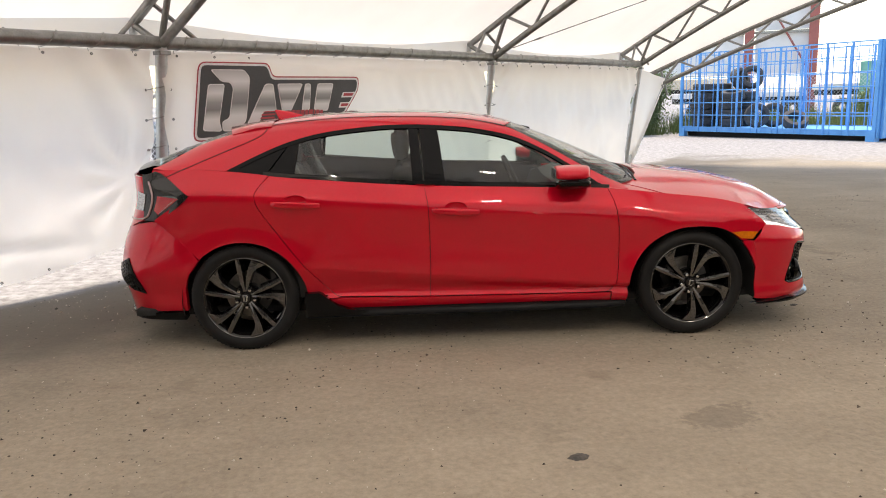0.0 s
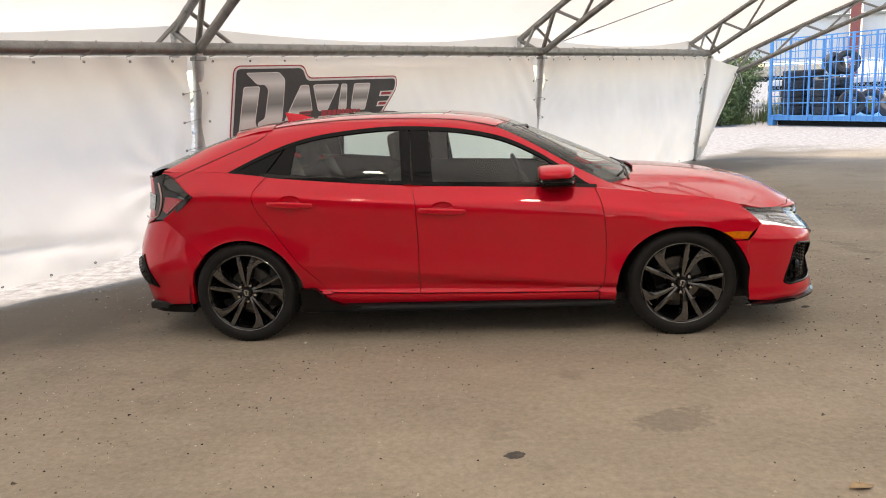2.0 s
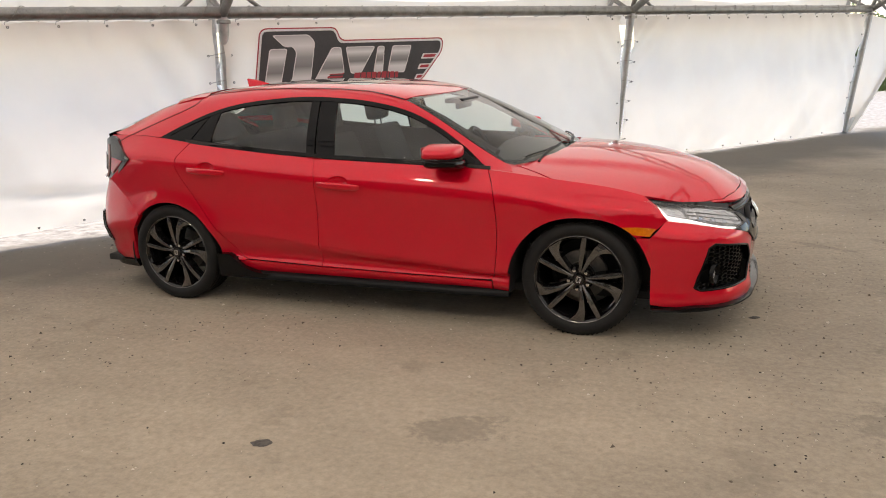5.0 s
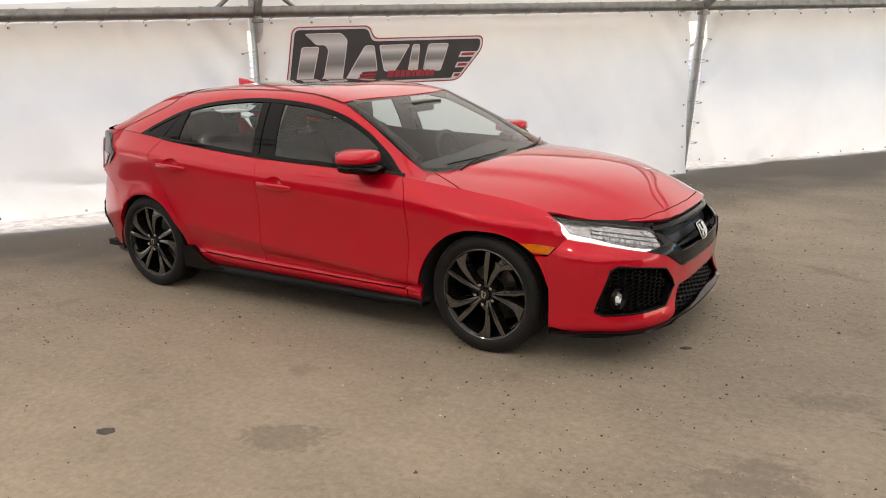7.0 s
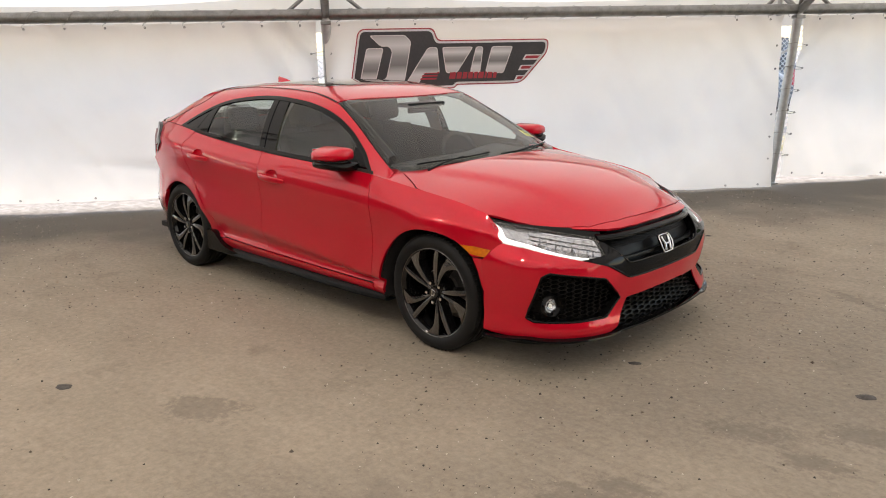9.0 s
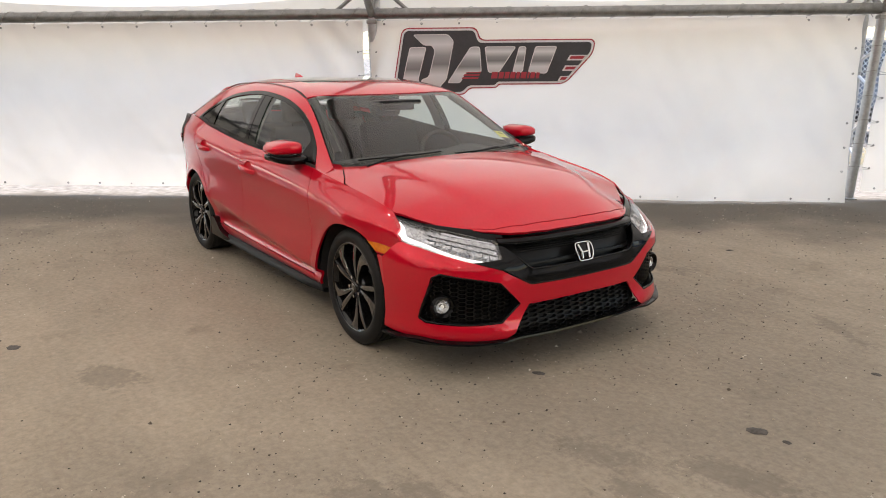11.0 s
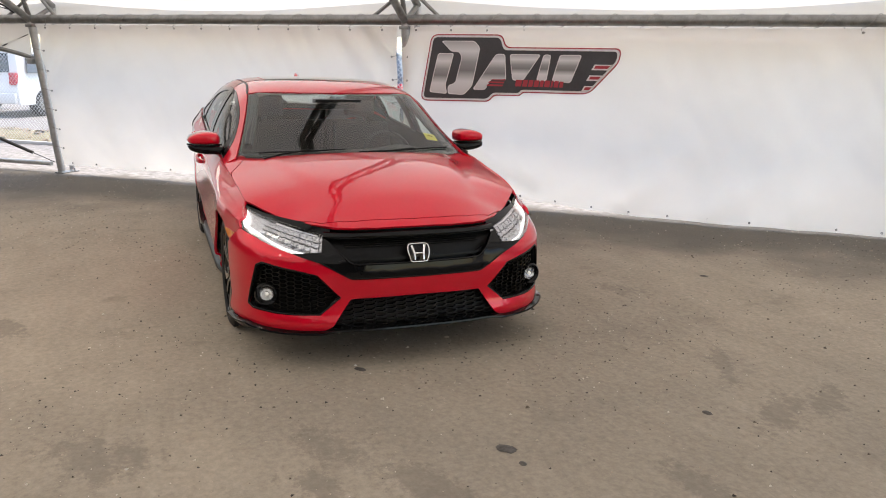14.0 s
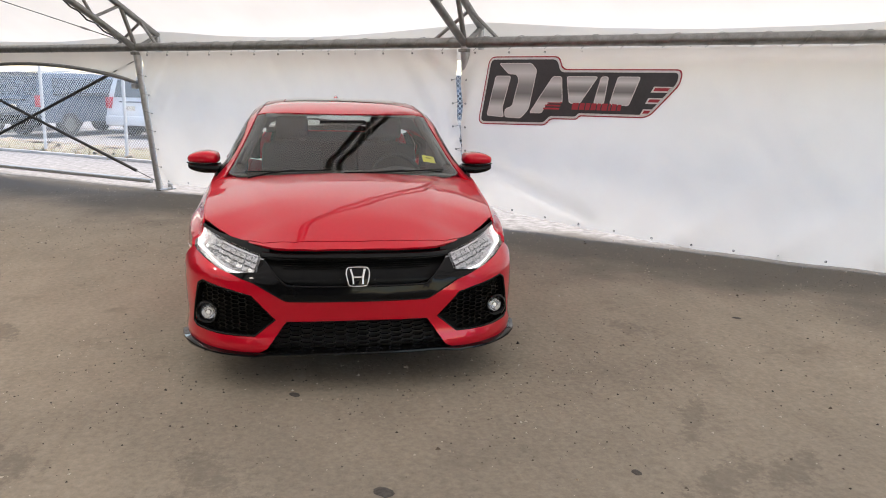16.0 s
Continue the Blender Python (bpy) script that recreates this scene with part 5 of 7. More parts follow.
def build_front():
    xq = FQ_X
    # outlines: distance round the bumper, height
    pocket = fq2([(0.752, 0.534), (0.62, 0.510), (0.508, 0.488), (0.396, 0.370), (0.498, 0.285), (0.60, 0.283), (0.70, 0.284), (0.796, 0.290), (0.814, 0.308), (0.778, 0.515)])
    top_edge = [(xq(1.812), 0.664)] + fq([(0.80, 0.644), (0.70, 0.614), (0.60, 0.588)]) + fq2([(0.50, 0.550), (0.42, 0.504), (0.356, 0.468), (0.33, 0.462)]) + [(0.0, 0.460)]
    qa = xq(1.722)
    upper = top_edge + [(0.0, 0.365)] + fq2([(0.345, 0.362)]) + [pocket[3]] + [pocket[2], pocket[1], pocket[0], pocket[9], (xq(1.735), 0.46), (qa, 0.575)]
    skin("front_bumper", [upper,
                          [pocket[9], pocket[8], pocket[7], pocket[6], pocket[5], pocket[4], pocket[3]] + fq2([(0.345, 0.362), (0.440, 0.228), (0.475, 0.208), (0.60, 0.203), (0.80, 0.205)]) + [(xq(1.80), 0.210), (xq(1.732), 0.22), (xq(1.735), 0.46)]],
         on_front, PAINT, gap=0, step=0.025, flange=0.008, sharp=30, whole=True)
    # the end of the bumper that closes the wheel arch
    end = [p for p in ARCH_F if p[0] > 1.55 and 0.415 < p[1] < 0.577] + [(1.7385, 0.412), (1.7375, 0.46), (1.7245, 0.576), (1.656, 0.576)]

    def close(x, z):
        w = min(1, max(0, (x - 1.64) / (1.735 - 1.64)))
        return Vector((x, (1 - w) * side_y(x, z) + w * on_front(xq(1.735), z).y, z))
    skin("bumper_end", [end], close, PAINT, gap=0, step=(0.02, 0.02), flange=0.02)
    # black grille: upper wing, recessed mouth and lower bar
    low_bar = fq([(0.0, 0.538), (0.30, 0.540), (0.335, 0.547), (0.395, 0.600), (0.452, 0.648), (0.475, 0.650), (0.475, 0.598), (0.60, 0.588)]) + fq2([(0.50, 0.550), (0.42, 0.504), (0.356, 0.468), (0.33, 0.462)]) + [(0.0, 0.460)]
    skin("grille_bar", [low_bar], on_front, GLOSS_BLACK, whole=True, gap=0.001, flange=0.06, step=0.03, lift=0.005, label="gloss black lower grille bar")
    def wing(p, q):
        # a rounded bar across the top of the mouth, running out to the headlights
        e = 2 * p - 1
        z = 0.689 - 0.004 * e * e - (0.034 - 0.004 * e * e) * q
        return on_front(e * FQ_Y(0.475), z) + Vector((0.016 * math.sin(math.pi * q) ** 0.6 - 0.004, 0, 0))
    part("grille_bar", grid(60, 10, wing), GLOSS_BLACK, car, "gloss black upper grille bar", smooth=60)
    blade = fq([(0.0, 0.574), (0.335, 0.572), (0.375, 0.590), (0.35, 0.560), (0.32, 0.551), (0.0, 0.550)])
    skin("grille_blade", [blade], on_front, SATIN_BLACK, whole=True, gap=0, flange=0.03, step=0.03, lift=-0.026, label="black middle grille blade")
    part("grille_back", grid(24, 6, lambda p, q: on_front((2 * p - 1) * FQ_Y(0.50), 0.46 + 0.245 * q) - Vector((0.060, 0, 0))), SATIN_BLACK, car, smooth=60)
    for k in range(5):
        part("slat", bar([on_front((2 * j / 20 - 1) * FQ_Y(0.36), 0.612 + 0.009 * k) - Vector((0.045, 0, 0)) for j in range(21)], 0.0028, 6), SATIN_BLACK, car)
    part("slot_lip", bar([on_front((2 * j / 20 - 1) * FQ_Y(0.40), 0.6975 - 0.006 * (abs(2 * j / 20 - 1)) ** 2) + Vector((-0.010, 0, 0)) for j in range(21)], 0.004, 6), SATIN_BLACK, car)
    edge_rail = lambda pts, dz, dx: [on_front(*p) + Vector((dx, 0, dz)) for p in [(-q, z) for q, z in pts[::-1]] + pts]
    low_top = fq(curve([(0.012, 0.538), (0.15, 0.539), (0.30, 0.541), (0.338, 0.549), (0.395, 0.600), (0.450, 0.646)], 4))
    part("grille_edge", bar(edge_rail(low_top, -0.002, 0.004), 0.0055, 8), GLOSS_BLACK, car, "gloss black rolled grille edge", smooth=60)
    up_low = fq(curve([(0.012, 0.658), (0.18, 0.657), (0.33, 0.656), (0.40, 0.656), (0.455, 0.658)], 4))
    part("grille_edge", bar(edge_rail(up_low, 0.002, 0.0), 0.0055, 8), GLOSS_BLACK, car, "gloss black rolled grille edge", smooth=60)
    low_foot = fq2(curve([(0.012, 0.466), (0.15, 0.467), (0.32, 0.468), (0.356, 0.474), (0.42, 0.510), (0.50, 0.556)], 4))
    part("grille_edge", bar(edge_rail(low_foot, 0.0, 0.006), 0.004, 8), GLOSS_BLACK, car, "gloss black rolled grille edge", smooth=60)
    # lower intake
    low_poly = [(-FQ_Y(0.335), 0.355), (FQ_Y(0.335), 0.355), (FQ_Y(0.43), 0.205), (-FQ_Y(0.43), 0.205)]
    f_low = lambda q, z: on_front(q, z) - Vector((0.030, 0, 0))
    part("lower_grille", hex_mesh(f_low, in_poly(low_poly), -0.46, 0.46, 0.212, 0.36, 0.036, 0.006, 0.02, 0.36), SATIN_BLACK, car, "black honeycomb lower grille")
    part("intake_back", grid(20, 4, lambda p, q: on_front((2 * p - 1) * FQ_Y(0.46), 0.19 + 0.19 * q) - Vector((0.075, 0, 0))), DARK, car)
    # fog pockets
    fog_q = fq2([(0.735, 0.368)])[0][0]
    for s in (-1, 1):
        f_fog = lambda q, z: Vector((1, s, 1)) * (on_front(q, z) - Vector((0.032, 0, 0)))
        part("fog_grille", hex_mesh(f_fog, lambda q, z, edge=in_poly(inset(pocket, 0.012)): edge(q, z) and math.hypot(q - fog_q, z - 0.368) > 0.062, FQ_Y(0.40), FQ_Y(0.80), 0.29, 0.53, 0.024, 0.004, 0.016, 0.5), GLOSS_BLACK, car, "black honeycomb fog light insert")
        bm = sheet([pocket], on_front, 0.04, -0.042, 0, flip=s, lift=-0.048)
        part("fog_pocket", bm, SATIN_BLACK, car)
        ring = [(a[0] + (b[0] - a[0]) * k / 8, a[1] + (b[1] - a[1]) * k / 8) for a, b in zip(pocket, pocket[1:] + pocket[:1]) for k in range(8)]
        rim = bmesh.new()
        tube(rim, [Vector((1, s, 1)) * (on_front(*p) + Vector((-0.007, 0, 0))) for p in ring], 0.0075, 8, closed=True)
        part("fog_bezel", rim, GLOSS_BLACK, car, "gloss black bezel", smooth=50)
        c = on_front(fog_q, 0.368)
        aim = pose(c.x - 0.030, s * c.y, c.z, 0, 0, s * 12)
        lamp = part("fog_light", lathe([(0.062, 0.0), (0.060, 0.014), (0.052, 0.020), (0.036, 0.006), (0.033, -0.01)], 28, "X"), GLOSS_BLACK, car, "round chrome fog light", smooth=50)
        lamp.matrix_basis = aim
        part("reflector", lathe([(0.034, 0.004), (0.029, -0.006), (0.019, -0.014), (0.009, -0.016)], 24, "X"), REFLECTOR, lamp, smooth=60)
        bulb = bmesh.new()
        bmesh.ops.create_uvsphere(bulb, u_segments=12, v_segments=8, radius=0.010)
        part("bulb", bulb, FOG_GLOW, lamp, "small bulb", smooth=60)
        part("lens", lathe([(0.034, 0.006), (0.026, 0.011), (0.013, 0.014), (0.0005, 0.015)], 24, "X"), LENS, lamp, smooth=60)
    # splitter lip: a thin blade that turns up a little at its corners
    def lip(p, q):
        qq = (2 * p - 1) * xq(1.735)
        prof = [(-0.030, 0.212), (0.008, 0.204), (0.024, 0.199), (0.026, 0.191), (0.016, 0.184), (-0.06, 0.178)]
        off, z = prof[round(q * 5)]
        c = on_front(qq, 0.195)
        a, b = on_front(qq - 0.01, 0.195), on_front(qq + 0.01, 0.195)
        n = Vector(((b - a).y, -(b - a).x, 0)).normalized()
        corner = math.exp(-((abs(qq) - FQ_Y(0.80)) / 0.07) ** 2)
        wide = min(1, max(0, (abs(qq) - FQ_Y(0.52)) / 0.14))
        c = c + n * (off + (0.006 * wide + 0.006 * corner) * (off > 0))
        mid = min(1, max(0, (0.50 - abs(qq)) / 0.10))
        return (c.x, c.y, z + 0.012 * corner * (q < 0.7) * (off > 0) + 0.012 * mid * mid * (3 - 2 * mid))
    bm = grid(120, 5, lip)
    bmesh.ops.recalc_face_normals(bm, faces=bm.faces[:])
    part("front_lip", bm, GLOSS_BLACK, car, "gloss black front lip", smooth=40)
    # headlights
    for s in (-1, 1):
        zq = lambda qv, d: (qv, BROW_Z(qv) - d)
        inner, outer = FQ_Y(0.47), xq(1.69)
        steps = [inner + (outer - inner) * k / 12 for k in range(13)]
        low_edge = [(xq(1.745), 0.735), (xq(1.815), 0.668)] + fq([(0.80, 0.648), (0.70, 0.618), (0.60, 0.592), (0.50, 0.583), (0.476, 0.590)])
        drop = lambda q: 0.010 + 0.036 * min(1, max(0, (outer - q) / (outer - inner))) ** 2.5
        outline = [zq(q, drop(q)) for q in steps] + low_edge
        brow = [zq(q, drop(q) + 0.0005) for q in steps] + [zq(xq(1.675), 0.006)] + [zq(q, 0.001) for q in steps[::-1]] + [zq(FQ_Y(0.44), 0.004), zq(FQ_Y(0.44), 0.030), zq(FQ_Y(0.455), 0.052)]
        part("headlight_brow", sheet([brow], on_front, 0.03, 0.012, 0, flip=s, lift=-0.003), GLOSS_BLACK, car, "gloss black strip over the headlight", smooth=40)
        back = sheet([outline], on_front, 0.03, 0, 0, flip=s, lift=-0.024)
        hl = part("headlight", back, CELL, car, "clear LED headlight with lit running light", smooth=40)
        part("lens", sheet([outline], on_front, 0.03, 0.026, 0, flip=s, lift=0.003), LENS, hl, smooth=40)
        # lit strip along the outer and lower edge
        strip = [zq(xq(1.715), 0.016), (xq(1.755), 0.716), (xq(1.815), 0.678)] + fq([(0.797, 0.660), (0.72, 0.634), (0.64, 0.610), (0.56, 0.597), (0.56, 0.600), (0.64, 0.615), (0.72, 0.6385), (0.790, 0.665)]) + [(xq(1.830), 0.690), zq(xq(1.795), 0.030), zq(xq(1.755), 0.016)]
        part("running_light", sheet([strip], on_front, 0.03, 0.006, 0, flip=s, lift=-0.012), DRL, hl, "white glowing light strip", smooth=40)
        for k in range(9):
            y0 = 0.768 - 0.033 * k
            zt = BROW_Z(FQ_Y(y0)) - drop(FQ_Y(y0)) - 0.012
            zb = 0.664 - 0.0085 * k
            c0 = FQ_Y(y0)
            for lo, hi, tilt in ((0.0, 0.30, -0.5), (0.33, 0.62, 0.3), (0.65, 1.0, 0.6)):
                zlo, zhi = zb + (zt - zb) * lo, zb + (zt - zb) * hi
                cell = fq([(y0 + 0.015, zhi), (y0, zhi - 0.008), (y0 - 0.015, zhi - 0.006), (y0 - 0.014, zlo - 0.006), (y0 + 0.016, zlo)])
                facet = lambda q, z: on_front(q, z) - Vector((0.011 + 0.3 * (q - c0) * (-1) ** k + tilt * (z - (zlo + zhi) / 2), 0, 0))
                part("led_cell", sheet([cell], facet, 0.03, 0.015, 0.0008, flip=s), CELL, hl, "faceted chrome LED cell", smooth=20)
        ledge = [zq(FQ_Y(yy), drop(FQ_Y(yy)) + d) for yy, d in ((0.74, 0.004), (0.66, 0.004), (0.58, 0.004), (0.50, 0.004), (0.50, 0.010), (0.58, 0.010), (0.66, 0.010), (0.74, 0.010))]
        part("led_strip", sheet([ledge], on_front, 0.03, 0.01, 0, flip=s, lift=-0.012), REFLECTOR, hl, "thin bright reflector strip", smooth=30)
    # emblem: a chrome frame with two posts and a bridge
    em = part("emblem", bar([on_front(q, z) + Vector((0.012, 0, 0)) for q, z in curve([(-0.062, 0.60), (-0.055, 0.626), (-0.03, 0.632), (0.03, 0.632), (0.055, 0.626), (0.062, 0.60), (0.050, 0.545), (0.036, 0.534), (-0.036, 0.534), (-0.050, 0.545)], 3)[:-1]], 0.0045, 8, closed=True), CHROME, car, "chrome badge frame", smooth=60)
    for s in (-1, 1):
        part("badge_bar", bar([on_front(s * 0.038, 0.622) + Vector((0.012, 0, 0)), on_front(s * 0.026, 0.583) + Vector((0.013, 0, 0)), on_front(s * 0.024, 0.545) + Vector((0.012, 0, 0))], [0.009, 0.007, 0.008], 8), CHROME, em, smooth=60)
    part("badge_bar", bar([on_front(-0.024, 0.582) + Vector((0.013, 0, 0)), on_front(0.024, 0.582) + Vector((0.013, 0, 0))], 0.006, 8), CHROME, em, smooth=60)
    em.matrix_basis = Matrix.Translation((2.2, 0, 0.583)) @ Matrix.Diagonal((1, 0.9, 0.87, 1)) @ Matrix.Translation((-2.2, 0, -0.583))
    part("badge_back", sheet([[(-0.062, 0.60), (-0.05, 0.63), (0.05, 0.63), (0.062, 0.60), (0.046, 0.536), (-0.046, 0.536)]], on_front, 0.03, 0.01, 0, lift=0.008), GLOSS_BLACK, em)


build_front()


def build_rear():
    xq = RQ_X
    side = [(xq(-1.606), 0.563), (xq(-1.63), 0.598), (xq(-1.86), 0.803), (xq(-1.98), 0.79), (RQ_Y(0.70), 0.77), (RQ_Y(0.5), 0.72), (0, 0.70), (0, 0.20), (RQ_Y(0.60), 0.20), (RQ_Y(0.75), 0.225), (xq(-1.716), 0.25), (xq(-1.710), 0.38), (xq(-1.672), 0.475)]
    skin("rear_bumper", [side], on_rear, PAINT, whole=True, gap=0.001, step=0.04, flange=0.03, sharp=30)
    vent = [(RQ_Y(0.69), 0.56), (RQ_Y(0.745), 0.44), (RQ_Y(0.765), 0.345), (RQ_Y(0.70), 0.36), (RQ_Y(0.60), 0.40), (RQ_Y(0.60), 0.52)]
    skin("rear_vent", [vent], on_rear, SATIN_BLACK, gap=0, step=0.03, lift=0.006, label="black honeycomb rear vent")
    for s in (-1, 1):
        f_vent = lambda q, z: Vector((1, s, 1)) * (on_rear(q, z) + Vector((-0.012, 0.008, 0)))
        part("vent_grille", hex_mesh(f_vent, in_poly(inset(vent, 0.012)), RQ_Y(0.60), RQ_Y(0.80), 0.36, 0.55, 0.020, 0.005, -0.006, 0.6), GLOSS_BLACK, car, "black honeycomb rear vent")
    skin("rear_lip", [[(xq(-1.735), 0.245), (RQ_Y(0.75), 0.215), (RQ_Y(0.5), 0.20), (0, 0.20), (0, 0.165), (RQ_Y(0.6), 0.165), (xq(-1.74), 0.190)]], on_rear, GLOSS_BLACK, whole=True, gap=0, step=0.05, lift=0.012, flange=0.04)
    gate = [(0, 0.702), (RQ_Y(0.5), 0.722), (RQ_Y(0.62), 0.750), (RQ_Y(0.742), 0.80), (RQ_Y(0.737), 0.95), (RQ_Y(0.70), 1.055), (0, 1.075)]
    skin("tailgate", [gate], on_rear, PAINT, whole=True, gap=0.001, step=0.05)
    tail = [(xq(-1.655), 0.945), (xq(-1.75), 0.880), (xq(-1.87), 0.810), (xq(-1.96), 0.797), (RQ_Y(0.748), 0.80), (RQ_Y(0.742), 0.95), (RQ_Y(0.735), 1.06), (xq(-1.92), 1.088), (xq(-1.875), 1.074), (xq(-1.757), 1.003)]
    lamps = skin("tail_light", [tail], on_rear, SMOKE_LENS, gap=0.001, step=0.03, lift=0.016, flange=0.05, label="smoked red tail light cluster")
    for lamp, s in zip(lamps, (-1, 1)):
        red = [(xq(-1.735), 0.932), (xq(-1.80), 0.940), (xq(-1.905), 0.946), (xq(-1.930), 0.862), (xq(-1.895), 0.838)]
        part("lens", sheet([red], on_rear, 0.03, 0.01, 0, flip=s, lift=0.021), RED_LENS, lamp, "red lens")
        rim = [Vector((1, s, 1)) * (on_rear(q, z) + Vector((-0.010, 0.021, 0))) for q, z in ((xq(-1.765), 0.926), (xq(-1.82), 0.890), (xq(-1.885), 0.845))]
        part("lens_edge", bar(rim, 0.0014, 6), REFLECTOR, lamp, "bright lens edge")
        guide = [Vector((1, s, 1)) * (on_rear(q, z) + Vector((-0.010, 0.018, 0))) for q, z in curve([(xq(-1.975), 1.030), (xq(-1.955), 0.985), (xq(-1.945), 0.94), (xq(-1.960), 0.87), (xq(-1.985), 0.822), (RQ_Y(0.72), 0.806), (RQ_Y(0.64), 0.806)], 4)]
        part("light_pipe", bar(guide, 0.006, 8), GUIDE, lamp, "pale pink light guide", smooth=60)
        clear = [(RQ_Y(0.755), 0.955), (RQ_Y(0.70), 0.97), (RQ_Y(0.69), 0.86), (RQ_Y(0.745), 0.855)]
        part("reverse_lens", sheet([clear], on_rear, 0.03, 0.01, 0, flip=s, lift=0.021), CELL, lamp, "pale reversing lens")
    part("tailgate_trim", grid(16, 5, lambda p, q: on_rear((2 * p - 1) * RQ_Y(0.62), 0.66 + 0.40 * q) + Vector((0.05, 0, 0))), CABIN_TRIM, car, smooth=60)
    # lower tailgate spoiler, gloss black
    def wing(p, q):
        y = -0.66 + 1.32 * p
        k = (abs(y) / 0.66) ** 2
        prof = [(-1.87, 1.125), (-1.97, 1.138), (-2.065, 1.112), (-2.060, 1.092), (-1.92, 1.075)]
        x, z = prof[round(4 * q)]
        return (x + 0.09 * k, y, z - 0.022 * k)
    bm = grid(24, 4, wing)
    bmesh.ops.recalc_face_normals(bm, faces=bm.faces[:])
    part("tailgate_spoiler", bm, GLOSS_BLACK, car, "gloss black tailgate spoiler", smooth=40)
    part("rear_wiper", bar([(-1.93, 0.02, 1.135), (-1.86, -0.05, 1.172), (-1.80, -0.18, 1.190), (-1.74, -0.32, 1.192)], [0.014, 0.012, 0.009, 0.006], 8), SATIN_BLACK, car, smooth=50)


build_rear()


def build_wheels():
    spoke_meshes = []
    # two kinds of blade, as (radius, one edge, other edge, depth) in degrees clockwise from the top: one hooked at the rim, one straight
    hooked = ((0.036, -4, 20, -0.018), (0.065, 3.0, 18.5, -0.025), (0.11, 5.0, 18.5, -0.032), (0.160, 8.0, 20.5, -0.036), (0.188, 9.5, 24.5, -0.037), (0.210, 11.5, 30, -0.036), (0.228, 12.5, 34, -0.034))
    straight = ((0.036, 50, 76, -0.018), (0.065, 56, 72, -0.025), (0.11, 56.5, 70.5, -0.032), (0.150, 58.5, 69.8, -0.036), (0.195, 60.0, 68.5, -0.036), (0.228, 61, 67.5, -0.034))
    grow = 1.055
    for rows in (hooked, straight):
        face, flank = bmesh.new(), bmesh.new()
        lf, ls = [], []
        for r, a0, a1, y in rows:
            e = [Vector((grow * r * math.sin(radians(a)), y, grow * r * math.cos(radians(a)))) for a in (a0, a1)]
            t = (e[1] - e[0]).normalized()
            mid = (e[0] * 0.45 + e[1] * 0.55) - Vector((0, 0.003, 0))
            lf.append([face.verts.new(e[0] + t * 0.0016), face.verts.new(mid), face.verts.new(e[1] - t * 0.0016)])
            drop = Vector((0, 0.055, 0))
            ls.append([flank.verts.new(v) for v in (e[0] + t * 0.0016, e[0] + Vector((0, 0.003, 0)), e[0] - t * 0.005 + drop, e[1] + t * 0.005 + drop, e[1] + Vector((0, 0.003, 0)), e[1] - t * 0.0016)])
        for a, b in zip(lf, lf[1:]):
            for k in range(2):
                face.faces.new((a[k], a[k + 1], b[k + 1], b[k]))
        for a, b in zip(ls, ls[1:]):
            for k in range(5):
                flank.faces.new((a[k], a[k + 1], b[k + 1], b[k]))
        for bm in (face, flank):
            bmesh.ops.recalc_face_normals(bm, faces=bm.faces[:])
        spoke_meshes.append((link_mesh("spoke", flank, RIM_BLACK), link_mesh("spoke_face", face, RIM_FACE)))
    # tyre with tread blocks
    prof = [(0.245, -0.098), (0.252, -0.108), (0.268, -0.116), (0.286, -0.1175), (0.303, -0.112), (0.314, -0.102), (0.319, -0.094)]
    tread = []
    for g in (-0.062, -0.022, 0.022, 0.062):
        tread += [(0.3225, g - 0.006), (0.3155, g - 0.005), (0.3155, g + 0.005), (0.3225, g + 0.006)]
    full = prof + tread + [(r, -h) for r, h in prof[::-1]]
    tyre_bm = lathe(full, 96, "Y")
    bmesh.ops.recalc_face_normals(tyre_bm, faces=tyre_bm.faces[:])
    tyre = link_mesh("tyre", tyre_bm, RUBBER, 35)
    rib = bmesh.new()
    for k in range(72):
        a = 2 * math.pi * k / 72
        for s in (-1, 1):
            m = Matrix.Rotation(-a, 4, "Y") @ Matrix.Translation((0.3170, s * 0.083, 0)) @ Matrix.Rotation(radians(s * 18), 4, "Y")
            box(rib, -0.007, 0.0050, -0.012, 0.012, -0.0105, 0.0105, m=m)
    rib_mesh = link_mesh("tread", rib, RUBBER)
    rim_mesh = link_mesh("wheel", lathe([(grow * r, h) for r, h in [(0.180, 0.09), (0.205, 0.05), (0.213, -0.06), (0.218, -0.088), (0.226, -0.098), (0.236, -0.104), (0.2375, -0.1005), (0.233, -0.092), (0.224, -0.085), (0.221, -0.06), (0.219, 0.06), (0.222, 0.1)]], 72, "Y"), RIM_BLACK, 40)
    lip_mesh = link_mesh("rim_lip", lathe([(grow * 0.2310, -0.1050), (grow * 0.2335, -0.1068), (grow * 0.2360, -0.1050)], 72, "Y"), RIM_FACE, 40)
    hub_mesh = link_mesh("hub", lathe([(0.0005, -0.036), (0.029, -0.035), (0.033, -0.030), (0.035, -0.018), (0.064, -0.014), (0.074, 0.002), (0.080, 0.05)], 40, "Y"), RIM_BLACK, 30)
    nut_mesh = link_mesh("lug_nut", lathe([(0.0005, -0.016), (0.009, -0.014), (0.011, -0.004), (0.0115, 0.012)], 8, "Y"), CHROME, 30)
    pocket = link_mesh("nut_pocket", lathe([(0.0135, -0.0022), (0.0145, -0.0015), (0.0150, 0.01)], 14, "Y"), RIM_BLACK, 40)
